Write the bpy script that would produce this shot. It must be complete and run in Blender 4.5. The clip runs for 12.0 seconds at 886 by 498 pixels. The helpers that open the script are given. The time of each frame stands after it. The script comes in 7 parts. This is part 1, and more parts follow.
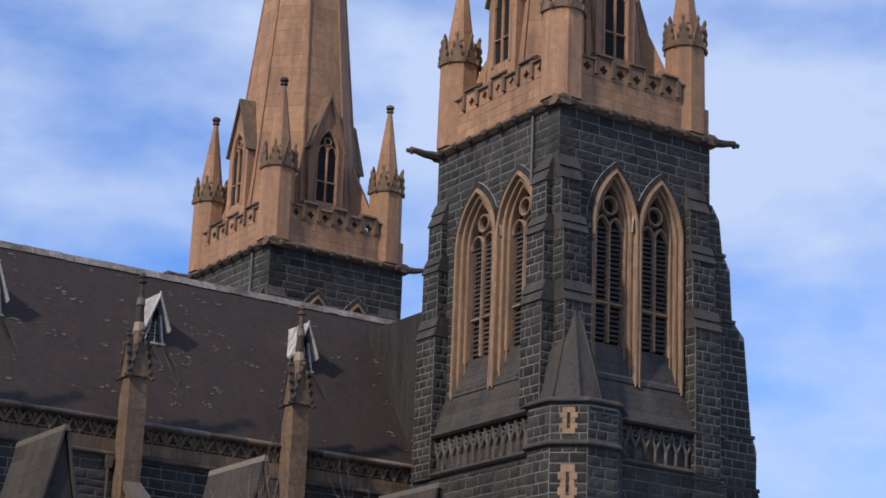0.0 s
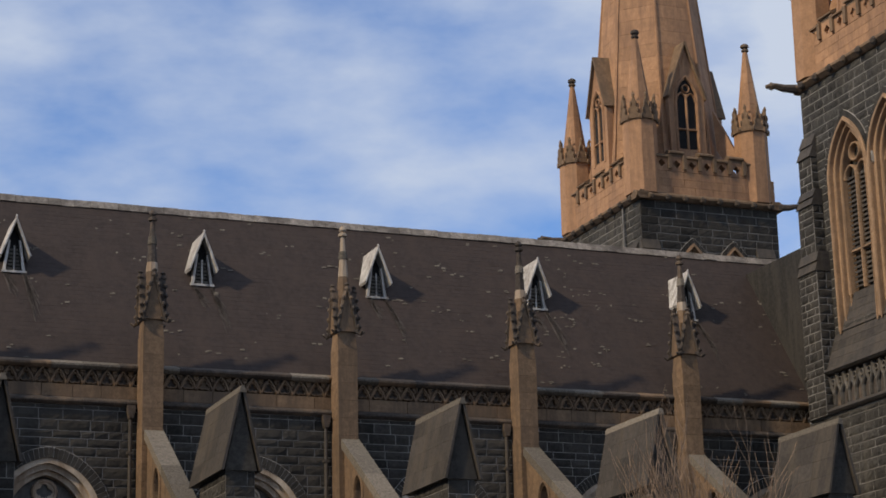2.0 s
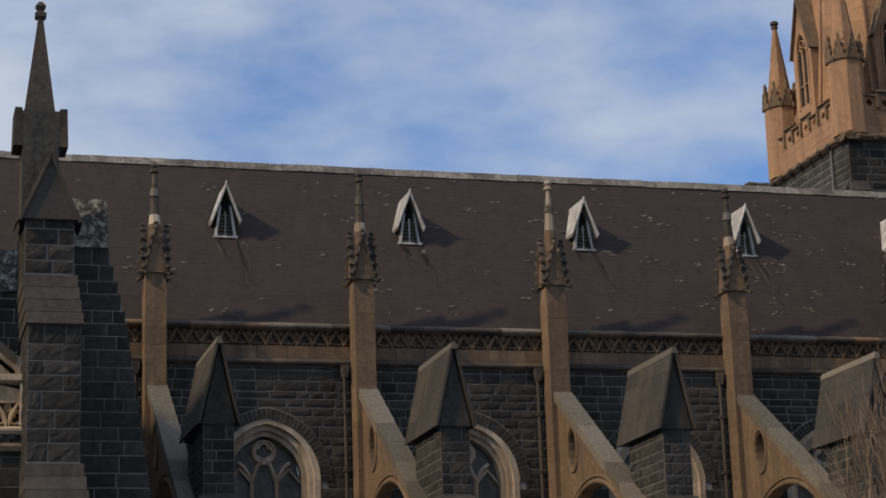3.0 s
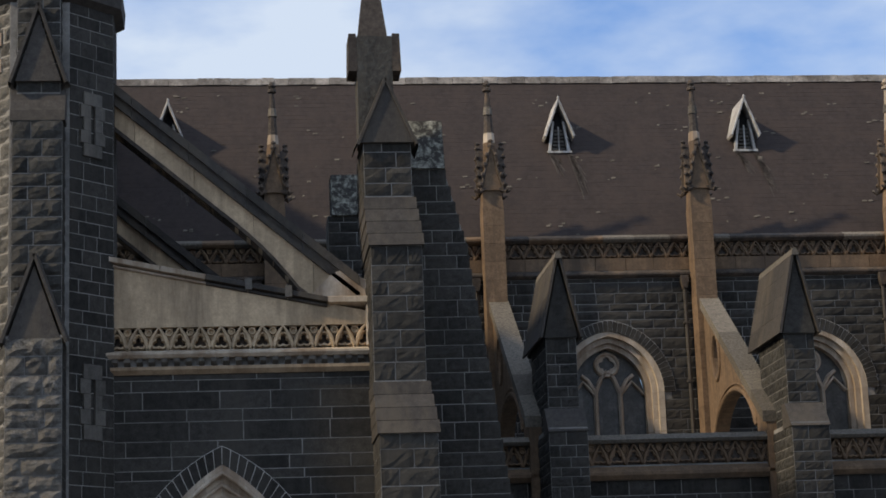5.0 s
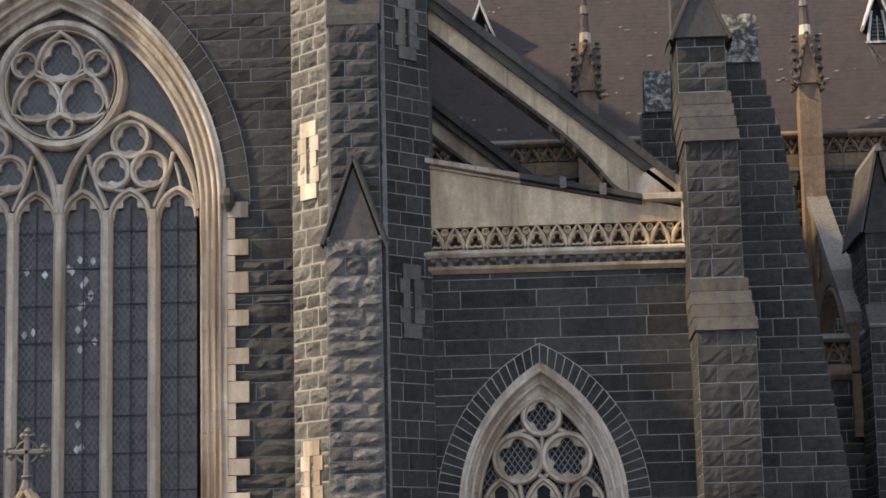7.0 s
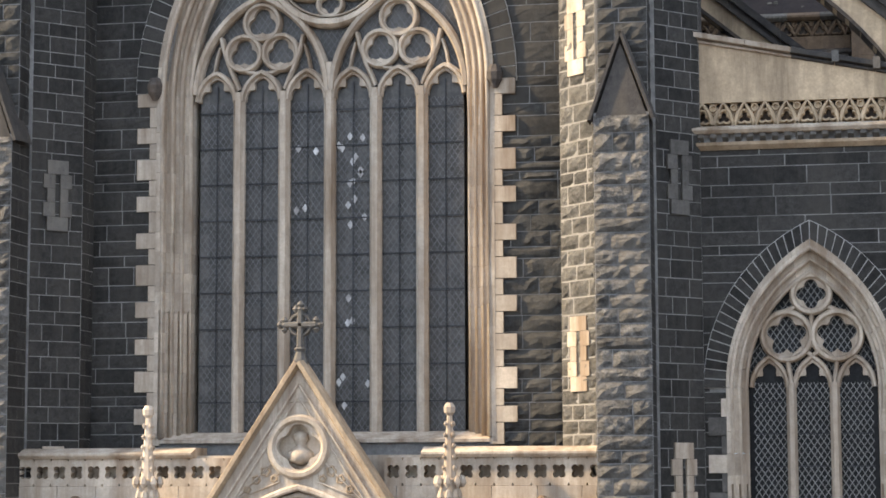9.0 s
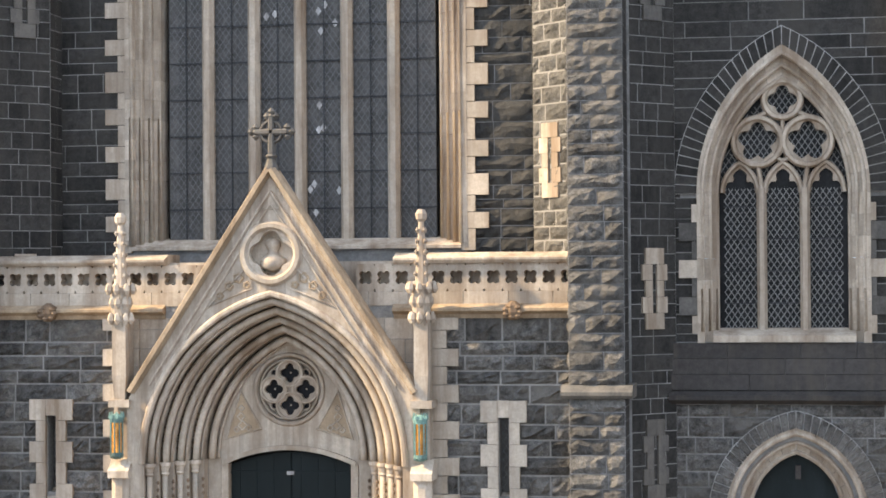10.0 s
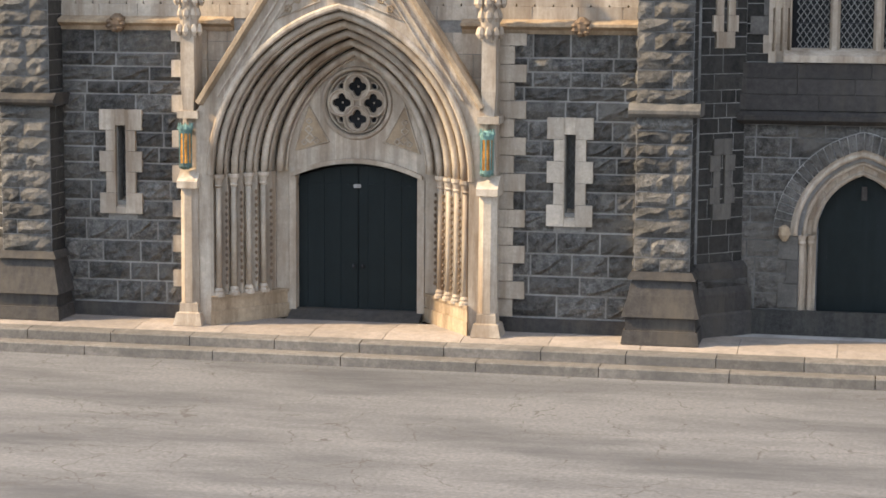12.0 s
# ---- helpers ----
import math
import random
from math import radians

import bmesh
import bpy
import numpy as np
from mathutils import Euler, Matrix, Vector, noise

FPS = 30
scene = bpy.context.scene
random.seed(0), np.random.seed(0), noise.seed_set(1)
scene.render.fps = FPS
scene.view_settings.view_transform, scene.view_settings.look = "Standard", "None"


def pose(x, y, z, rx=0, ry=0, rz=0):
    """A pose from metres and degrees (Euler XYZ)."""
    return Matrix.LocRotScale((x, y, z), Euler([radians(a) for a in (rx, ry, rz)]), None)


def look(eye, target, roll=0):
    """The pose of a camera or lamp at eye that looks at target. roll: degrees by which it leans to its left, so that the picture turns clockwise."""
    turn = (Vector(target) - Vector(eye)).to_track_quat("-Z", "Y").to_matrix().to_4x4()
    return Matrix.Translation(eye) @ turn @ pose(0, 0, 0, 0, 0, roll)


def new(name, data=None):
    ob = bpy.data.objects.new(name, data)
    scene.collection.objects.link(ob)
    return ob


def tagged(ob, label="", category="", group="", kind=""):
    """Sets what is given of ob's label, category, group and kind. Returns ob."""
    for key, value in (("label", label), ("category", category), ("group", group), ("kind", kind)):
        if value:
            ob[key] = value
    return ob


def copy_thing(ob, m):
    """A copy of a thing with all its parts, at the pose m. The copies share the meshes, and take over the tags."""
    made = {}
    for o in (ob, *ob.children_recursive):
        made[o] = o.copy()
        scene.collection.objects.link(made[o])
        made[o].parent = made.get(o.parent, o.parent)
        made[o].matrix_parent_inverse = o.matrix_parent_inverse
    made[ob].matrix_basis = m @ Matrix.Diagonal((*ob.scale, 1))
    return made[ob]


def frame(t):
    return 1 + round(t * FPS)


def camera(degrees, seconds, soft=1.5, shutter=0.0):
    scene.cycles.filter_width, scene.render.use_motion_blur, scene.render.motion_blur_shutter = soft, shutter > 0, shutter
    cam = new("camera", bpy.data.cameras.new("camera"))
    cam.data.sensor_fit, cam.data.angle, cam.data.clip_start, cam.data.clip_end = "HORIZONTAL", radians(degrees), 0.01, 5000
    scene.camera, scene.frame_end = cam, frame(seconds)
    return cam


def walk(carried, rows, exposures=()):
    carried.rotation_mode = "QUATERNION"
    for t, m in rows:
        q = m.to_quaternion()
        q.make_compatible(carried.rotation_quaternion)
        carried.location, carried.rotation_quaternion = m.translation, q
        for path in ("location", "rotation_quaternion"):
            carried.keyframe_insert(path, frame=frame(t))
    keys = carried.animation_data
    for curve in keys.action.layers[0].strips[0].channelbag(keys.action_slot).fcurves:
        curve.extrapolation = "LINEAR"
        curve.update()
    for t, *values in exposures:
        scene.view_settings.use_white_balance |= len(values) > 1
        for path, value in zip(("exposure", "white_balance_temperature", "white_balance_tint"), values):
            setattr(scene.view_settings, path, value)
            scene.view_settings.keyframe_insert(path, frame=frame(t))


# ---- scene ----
# The camera stands still, six and a half metres above the street, and turns from the west towers to the transept door.
EYE = 6.76
cam = camera(24.58, 12.0, soft=1.7)
TURNS = [  # seconds, yaw, pitch, roll
    (0.0, -32.863, 16.791, -2.275),
    (0.5, -32.146, 15.823, -0.886),
    (1.0, -30.361, 14.961, -0.336),
    (1.5, -27.491, 15.076, 0.307),
    (2.0, -21.993, 15.458, 1.446),
    (2.5, -17.167, 15.531, 1.084),
    (2.7, -16.869, 15.028, 1.670),
    (4.3, -9.302, 12.908, 1.888),
    (4.5, -8.344, 12.937, 2.085),
    (5.0, -6.157, 12.216, 2.140),
    (5.5, -3.943, 11.154, 1.585),
    (6.0, -1.740, 10.914, 2.008),
    (6.5, 0.718, 10.378, 2.202),
    (7.0, 2.933, 9.604, 1.298),
    (7.5, 5.969, 9.271, 1.384),
    (7.7, 7.406, 9.492, 1.382),
    (9.3, 10.607, 4.406, 0.316),
    (9.5, 10.253, 3.048, 0.380),
    (10.0, 9.776, 0.762, 0.410),
    (10.5, 10.767, -1.235, 0.335),
    (11.0, 11.757, -3.622, 0.358),
    (11.5, 11.392, -6.088, 0.140),
    (12.0, 11.673, -7.239, -0.365),
]


def turn(yaw, pitch, roll):
    """Level pose, turned left by yaw, up by pitch, then rolled about the line of sight."""
    return Matrix.Translation((0, 0, EYE)) @ Matrix.Rotation(radians(yaw), 4, "Z") @ Matrix.Rotation(radians(90 + pitch), 4, "X") @ Matrix.Rotation(radians(-roll), 4, "Z")


EXPOSURES = [(0.0, -0.22, 5950, 14), (0.5, -0.32, 5950, 14), (1.5, -0.18, 6800, 12), (2.7, -0.47, 7000, 10), (4.5, -0.14, 6850, 8), (5.0, -0.06, 6850, 8), (5.5, 0.28, 6800, 9), (6.0, 0.58, 6850, 9), (6.5, 0.85, 6850, 9), (7.0, 0.92, 7200, 10), (7.7, 0.86, 7450, 10), (9.5, 1.55, 7500, 10), (12.0, 1.22, 7600, 10)]
walk(cam, [(t, turn(a, b, c)) for t, a, b, c in TURNS], EXPOSURES)

# ---- light ----
SUN_FROM = Vector((-1.0, -0.27, 0.80)).normalized()
world = bpy.data.worlds.new("sky")
scene.world = world
world.use_nodes = True
wn, wl = world.node_tree.nodes, world.node_tree.links
wn.clear()
w_out = wn.new("ShaderNodeOutputWorld")
w_bg = wn.new("ShaderNodeBackground")
w_sky = wn.new("ShaderNodeTexSky")
w_sky.sky_type = "NISHITA"
w_sky.sun_disc = False
w_sky.sun_elevation = math.asin(SUN_FROM.z)
w_sky.sun_rotation = math.atan2(SUN_FROM.x, SUN_FROM.y)
w_coord = wn.new("ShaderNodeTexCoord")
w_map = wn.new("ShaderNodeMapping")
w_map.inputs["Scale"].default_value = (1.0, 1.0, 2.2)
w_map.inputs["Location"].default_value = (0.35, 0.1, 0.2)
w_noise = wn.new("ShaderNodeTexNoise")
w_noise.inputs["Scale"].default_value = 5.5
w_noise.inputs["Detail"].default_value = 6.0
w_noise.inputs["Roughness"].default_value = 0.52
w_ramp = wn.new("ShaderNodeValToRGB")
w_ramp.color_ramp.elements[0].position = 0.30
w_ramp.color_ramp.elements[1].position = 0.59
w_mix = wn.new("ShaderNodeMixRGB")
w_mix.inputs["Color2"].default_value = (7.0, 8.25, 10.5, 1)
wl.new(w_coord.outputs["Generated"], w_map.inputs["Vector"])
wl.new(w_map.outputs["Vector"], w_noise.inputs["Vector"])
wl.new(w_noise.outputs["Fac"], w_ramp.inputs["Fac"])
wl.new(w_ramp.outputs["Color"], w_mix.inputs["Fac"])
w_blue = wn.new("ShaderNodeMixRGB")
w_blue.blend_type = "MULTIPLY"
w_blue.inputs["Fac"].default_value = 1.0
w_blue.inputs["Color2"].default_value = (0.80, 1.34, 2.12, 1)
wl.new(w_sky.outputs["Color"], w_blue.inputs["Color1"])
wl.new(w_blue.outputs["Color"], w_mix.inputs["Color1"])
wl.new(w_mix.outputs["Color"], w_bg.inputs["Color"])
w_bg.inputs["Strength"].default_value = 0.095
wl.new(w_bg.outputs["Background"], w_out.inputs["Surface"])

sun = new("sun", bpy.data.lights.new("sun", "SUN"))
sun.data.energy, sun.data.angle, sun.data.color = 4.0, radians(2.5), (1.0, 0.83, 0.61)
sun.matrix_world = look(SUN_FROM * 200, (0, 0, 0))

# ---- materials ----


def stone(name, col, vary=0.25, rough=0.85, grain=9.0, bump=0.5, stain=None, amount=0.0, streak=False, island=0.3, dist=0.015, big=0.7):
    m = bpy.data.materials.new(name)
    m.use_nodes = True
    n, l = m.node_tree.nodes, m.node_tree.links
    bsdf = n["Principled BSDF"]
    geo = n.new("ShaderNodeNewGeometry")
    info = n.new("ShaderNodeObjectInfo")
    fine = n.new("ShaderNodeTexNoise")
    fine.inputs["Scale"].default_value = grain
    fine.inputs["Detail"].default_value = 8.0
    fine.inputs["Roughness"].default_value = 0.65
    l.new(geo.outputs["Position"], fine.inputs["Vector"])
    lo = tuple(c * (1 - vary) for c in col)
    hi = tuple(c * (1 + vary) for c in col)
    ramp = n.new("ShaderNodeValToRGB")
    ramp.color_ramp.elements[0].position, ramp.color_ramp.elements[1].position = 0.32, 0.68
    ramp.color_ramp.elements[0].color, ramp.color_ramp.elements[1].color = (*lo, 1), (*hi, 1)
    l.new(fine.outputs["Fac"], ramp.inputs["Fac"])
    out = ramp.outputs["Color"]
    # each block has its own tone
    add = n.new("ShaderNodeMath")
    add.operation = "ADD"
    l.new(geo.outputs["Random Per Island"], add.inputs[0])
    l.new(info.outputs["Random"], add.inputs[1])
    frac = n.new("ShaderNodeMath")
    frac.operation = "FRACT"
    l.new(add.outputs[0], frac.inputs[0])
    tone = n.new("ShaderNodeMapRange")
    tone.inputs["To Min"].default_value, tone.inputs["To Max"].default_value = 1 - island, 1 + island
    l.new(frac.outputs[0], tone.inputs["Value"])
    mul = n.new("ShaderNodeVectorMath")
    mul.operation = "SCALE"
    l.new(out, mul.inputs[0])
    l.new(tone.outputs["Result"], mul.inputs["Scale"])
    out = mul.outputs["Vector"]
    # fine specks and pits
    speck = n.new("ShaderNodeTexNoise")
    speck.inputs["Scale"].default_value = grain * 4.5
    speck.inputs["Detail"].default_value = 4.0
    speck.inputs["Roughness"].default_value = 0.7
    l.new(geo.outputs["Position"], speck.inputs["Vector"])
    pit = n.new("ShaderNodeMapRange")
    pit.inputs["From Min"].default_value, pit.inputs["From Max"].default_value = 0.33, 0.67
    pit.inputs["To Min"].default_value, pit.inputs["To Max"].default_value = 1 - 0.65 * vary, 1 + 0.65 * vary
    l.new(speck.outputs["Fac"], pit.inputs["Value"])
    mul2 = n.new("ShaderNodeVectorMath")
    mul2.operation = "SCALE"
    l.new(out, mul2.inputs[0])
    l.new(pit.outputs["Result"], mul2.inputs["Scale"])
    out = mul2.outputs["Vector"]
    if stain:
        mp = n.new("ShaderNodeMapping")
        mp.inputs["Scale"].default_value = (2.2, 2.2, 0.28) if streak else (1, 1, 1)
        l.new(geo.outputs["Position"], mp.inputs["Vector"])
        large = n.new("ShaderNodeTexNoise")
        large.inputs["Scale"].default_value = big
        large.inputs["Detail"].default_value = 7.0
        large.inputs["Roughness"].default_value = 0.7
        l.new(mp.outputs["Vector"], large.inputs["Vector"])
        sr = n.new("ShaderNodeValToRGB")
        sr.color_ramp.elements[0].position, sr.color_ramp.elements[1].position = 0.62 - 0.3 * amount, 0.80 - 0.2 * amount
        l.new(large.outputs["Fac"], sr.inputs["Fac"])
        mix = n.new("ShaderNodeMixRGB")
        mix.inputs["Color2"].default_value = (*stain, 1)
        l.new(sr.outputs["Color"], mix.inputs["Fac"])
        l.new(out, mix.inputs["Color1"])
        out = mix.outputs["Color"]
    l.new(out, bsdf.inputs["Base Color"])
    bsdf.inputs["Roughness"].default_value = rough
    bsdf.inputs["Specular IOR Level"].default_value = 0.3
    b = n.new("ShaderNodeBump")
    b.inputs["Strength"].default_value, b.inputs["Distance"].default_value = bump, dist
    relief = n.new("ShaderNodeMath")
    relief.operation = "MULTIPLY_ADD"
    relief.inputs[1].default_value = 0.3
    l.new(speck.outputs["Fac"], relief.inputs[0])
    l.new(fine.outputs["Fac"], relief.inputs[2])
    l.new(relief.outputs[0], b.inputs["Height"])
    l.new(b.outputs["Normal"], bsdf.inputs["Normal"])
    return m


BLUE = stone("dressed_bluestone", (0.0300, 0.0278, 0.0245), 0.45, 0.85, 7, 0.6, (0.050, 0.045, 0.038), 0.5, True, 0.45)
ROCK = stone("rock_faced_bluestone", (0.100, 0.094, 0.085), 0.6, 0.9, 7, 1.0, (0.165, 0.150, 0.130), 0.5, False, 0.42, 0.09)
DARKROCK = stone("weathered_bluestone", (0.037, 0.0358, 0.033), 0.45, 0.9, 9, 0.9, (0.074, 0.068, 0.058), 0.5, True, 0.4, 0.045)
SLAB = stone("bluestone_coping", (0.047, 0.042, 0.038), 0.3, 0.8, 8, 0.5, (0.082, 0.069, 0.054), 0.5, True, 0.25)
# paler bluestone for the turret face towards the sun
LITROCK = stone("sunlit_rock_faced_bluestone", (0.088, 0.083, 0.074), 0.5, 0.9, 8, 1.0, (0.14, 0.13, 0.112), 0.5, False, 0.4, 0.06)
ROCKMORTAR = stone("weathered_grey_mortar", (0.22, 0.206, 0.185), 0.25, 0.95, 18, 0.4, (0.36, 0.34, 0.31), 0.5, False, 0.0)
MORTAR = stone("pale_lime_mortar", (0.40, 0.38, 0.35), 0.2, 0.95, 20, 0.3, (0.20, 0.19, 0.175), 0.55, False, 0.0)
DARKMORTAR = stone("sooty_mortar", (0.24, 0.23, 0.215), 0.2, 0.95, 20, 0.3, (0.085, 0.082, 0.076), 0.6, False, 0.0)
# mortar of that same face, its sunlight mixed into the colour
LITMORTAR = stone("sunlit_face_mortar", (0.25, 0.235, 0.21), 0.2, 0.95, 20, 0.3, (0.18, 0.17, 0.155), 0.5, False, 0.0)
LIME = stone("cream_limestone", (0.455, 0.385, 0.305), 0.15, 0.85, 5, 0.4, (0.22, 0.16, 0.11), 0.72, True, 0.19, 0.01)
TAN = stone("brown_freestone_stained_and_shaded", (0.38, 0.285, 0.19), 0.18, 0.88, 5, 0.35, (0.17, 0.115, 0.07), 0.68, True, 0.12, 0.01)
CHALK = stone("faint_chalk_streak", (0.066, 0.056, 0.050), 0.3, 0.9, 9, 0.2, island=0.3)
BUFF = stone("buff_freestone", (0.46, 0.345, 0.225), 0.18, 0.88, 5, 0.35, (0.20, 0.15, 0.10), 0.5, True, 0.12, 0.01)
SAND = stone("honey_sandstone", (0.335, 0.192, 0.108), 0.18, 0.85, 4, 0.3, (0.19, 0.112, 0.072), 0.6, True, 0.12, 0.01)
NAVE = stone("sooty_sandstone_and_hollow_shade", (0.168, 0.112, 0.070), 0.28, 0.88, 5, 0.35, (0.092, 0.066, 0.047), 0.62, True, 0.14, 0.01)
# blackened carving, and also the painted shade behind friezes
SOOTSHADE = stone("blackened_stone_and_recess_shade", (0.055, 0.046, 0.040), 0.4, 0.9, 12, 0.6, (0.18, 0.13, 0.09), 0.4, False, 0.2)
BELFRY = stone("weathered_buff_stone", (0.30, 0.195, 0.118), 0.2, 0.87, 4, 0.3, (0.15, 0.105, 0.072), 0.62, True, 0.12, 0.01)
SLATE = stone("brown_roof_slate", (0.036, 0.0268, 0.0238), 0.25, 0.8, 5, 0.2, (0.047, 0.034, 0.029), 0.6, True, 0.06, 0.004)
RIDGE = stone("mortared_ridge", (0.22, 0.20, 0.18), 0.4, 0.9, 6, 0.5, (0.07, 0.06, 0.055), 0.55, False, 0.3)
LICHEN = stone("lichen_crust", (0.045, 0.042, 0.038), 0.3, 0.95, 9, 0.8, (0.42, 0.42, 0.35), 0.5, False, 0.1, 0.02, 6.5)
LICHPALE = stone("pale_lichen", (0.13, 0.115, 0.095), 0.4, 0.95, 14, 0.5, island=0.35)
PAINT = stone("flaking_white_paint_and_sky_glint", (0.46, 0.45, 0.43), 0.2, 0.65, 10, 0.3, (0.17, 0.15, 0.135), 0.62, True, 0.22, 0.015, 2.5)
LEAD = stone("lead_strip", (0.125, 0.123, 0.12), 0.2, 0.55, 10, 0.2, island=0.15)
IRON = stone("dark_iron", (0.025, 0.025, 0.027), 0.2, 0.5, 10, 0.2)
DOOR = stone("dark_green_painted_timber", (0.008, 0.0125, 0.0125), 0.12, 0.55, 3, 0.12, (0.014, 0.020, 0.021), 0.5, True, 0.05)
COPPER = stone("verdigris_copper", (0.15, 0.27, 0.235), 0.3, 0.7, 20, 0.4, (0.05, 0.07, 0.06), 0.5)
PAVE = stone("warm_grey_paving", (0.30, 0.252, 0.212), 0.16, 0.85, 6, 0.3, (0.18, 0.155, 0.135), 0.5, False, 0.13)
STEP = stone("worn_bluestone_step", (0.150, 0.136, 0.120), 0.25, 0.85, 6, 0.4, (0.10, 0.093, 0.085), 0.5, False, 0.2)
GREYSTONE = stone("grey_dressed_stone", (0.095, 0.088, 0.078), 0.25, 0.85, 6, 0.3, (0.17, 0.15, 0.125), 0.5, True, 0.2)
BARK = stone("bare_twig_bark", (0.20, 0.145, 0.105), 0.3, 0.9, 12, 0.3, island=0.3)
# black that stands in for unlit depth behind openings
HOLE = stone("black_unlit_inside", (0.012, 0.012, 0.013), 0.2, 0.9, 4, 0.0)


def asphalt():
    m = stone("sun_bleached_asphalt", (0.156, 0.154, 0.155), 0.3, 0.92, 14, 0.6, (0.080, 0.080, 0.083), 0.72, False, 0.0, 0.012, 0.34)
    n, l = m.node_tree.nodes, m.node_tree.links
    bsdf = n["Principled BSDF"]
    base = bsdf.inputs["Base Color"].links[0].from_socket
    geo = n.new("ShaderNodeNewGeometry")
    warp = n.new("ShaderNodeTexNoise")
    warp.inputs["Scale"].default_value = 1.3
    warp.inputs["Detail"].default_value = 6
    l.new(geo.outputs["Position"], warp.inputs["Vector"])
    addv = n.new("ShaderNodeMixRGB")
    addv.blend_type = "ADD"
    addv.inputs["Fac"].default_value = 1.1
    l.new(geo.outputs["Position"], addv.inputs["Color1"])
    l.new(warp.outputs["Color"], addv.inputs["Color2"])
    vor = n.new("ShaderNodeTexVoronoi")
    vor.feature = "DISTANCE_TO_EDGE"
    vor.inputs["Scale"].default_value = 0.75
    l.new(addv.outputs["Color"], vor.inputs["Vector"])
    less = n.new("ShaderNodeMath")
    less.operation = "LESS_THAN"
    less.inputs[1].default_value = 0.0075
    l.new(vor.outputs["Distance"], less.inputs[0])
    # cracks open only here and there
    some = n.new("ShaderNodeTexNoise")
    some.inputs["Scale"].default_value = 0.5
    l.new(geo.outputs["Position"], some.inputs["Vector"])
    gate = n.new("ShaderNodeMath")
    gate.operation = "GREATER_THAN"
    gate.inputs[1].default_value = 0.47
    l.new(some.outputs["Fac"], gate.inputs[0])
    both = n.new("ShaderNodeMath")
    both.operation = "MULTIPLY"
    l.new(less.outputs[0], both.inputs[0])
    l.new(gate.outputs[0], both.inputs[1])
    mix = n.new("ShaderNodeMixRGB")
    mix.inputs["Color2"].default_value = (0.085, 0.08, 0.075, 1)
    l.new(both.outputs[0], mix.inputs["Fac"])
    l.new(base, mix.inputs["Color1"])
    l.new(mix.outputs["Color"], bsdf.inputs["Base Color"])
    # stretch the dark patches into bands: mottling plus soft shadow bands in colour
    for nd in n:
        if nd.type == "MAPPING":
            nd.inputs["Scale"].default_value = (0.45, 1.6, 1)
    return m


DOOR.node_tree.nodes["Principled BSDF"].inputs["Specular IOR Level"].default_value = 0.16
ASPHALT = asphalt()


def glazing(name, col, rough):
    m = stone(name, col, 0.45, rough, 3.5, 0.15, island=0.3)
    m.node_tree.nodes["Principled BSDF"].inputs["Specular IOR Level"].default_value = 0.5
    return m


GLASS = glazing("dark_leaded_glass", (0.060, 0.056, 0.050), 0.45)
GLASS.node_tree.nodes["Principled BSDF"].inputs["Specular IOR Level"].default_value = 0.42
DARKGLASS = glazing("dark_quarry_glass", (0.012, 0.012, 0.012), 0.5)
DARKGLASS.node_tree.nodes["Principled BSDF"].inputs["Specular IOR Level"].default_value = 0.15
PALELEAD = stone("weathered_lead_lattice", (0.165, 0.16, 0.15), 0.2, 0.6, 10, 0.2, island=0.15)
AMBER = glazing("amber_lantern_glass", (0.60, 0.26, 0.06), 0.25)

# ---- geometry ----


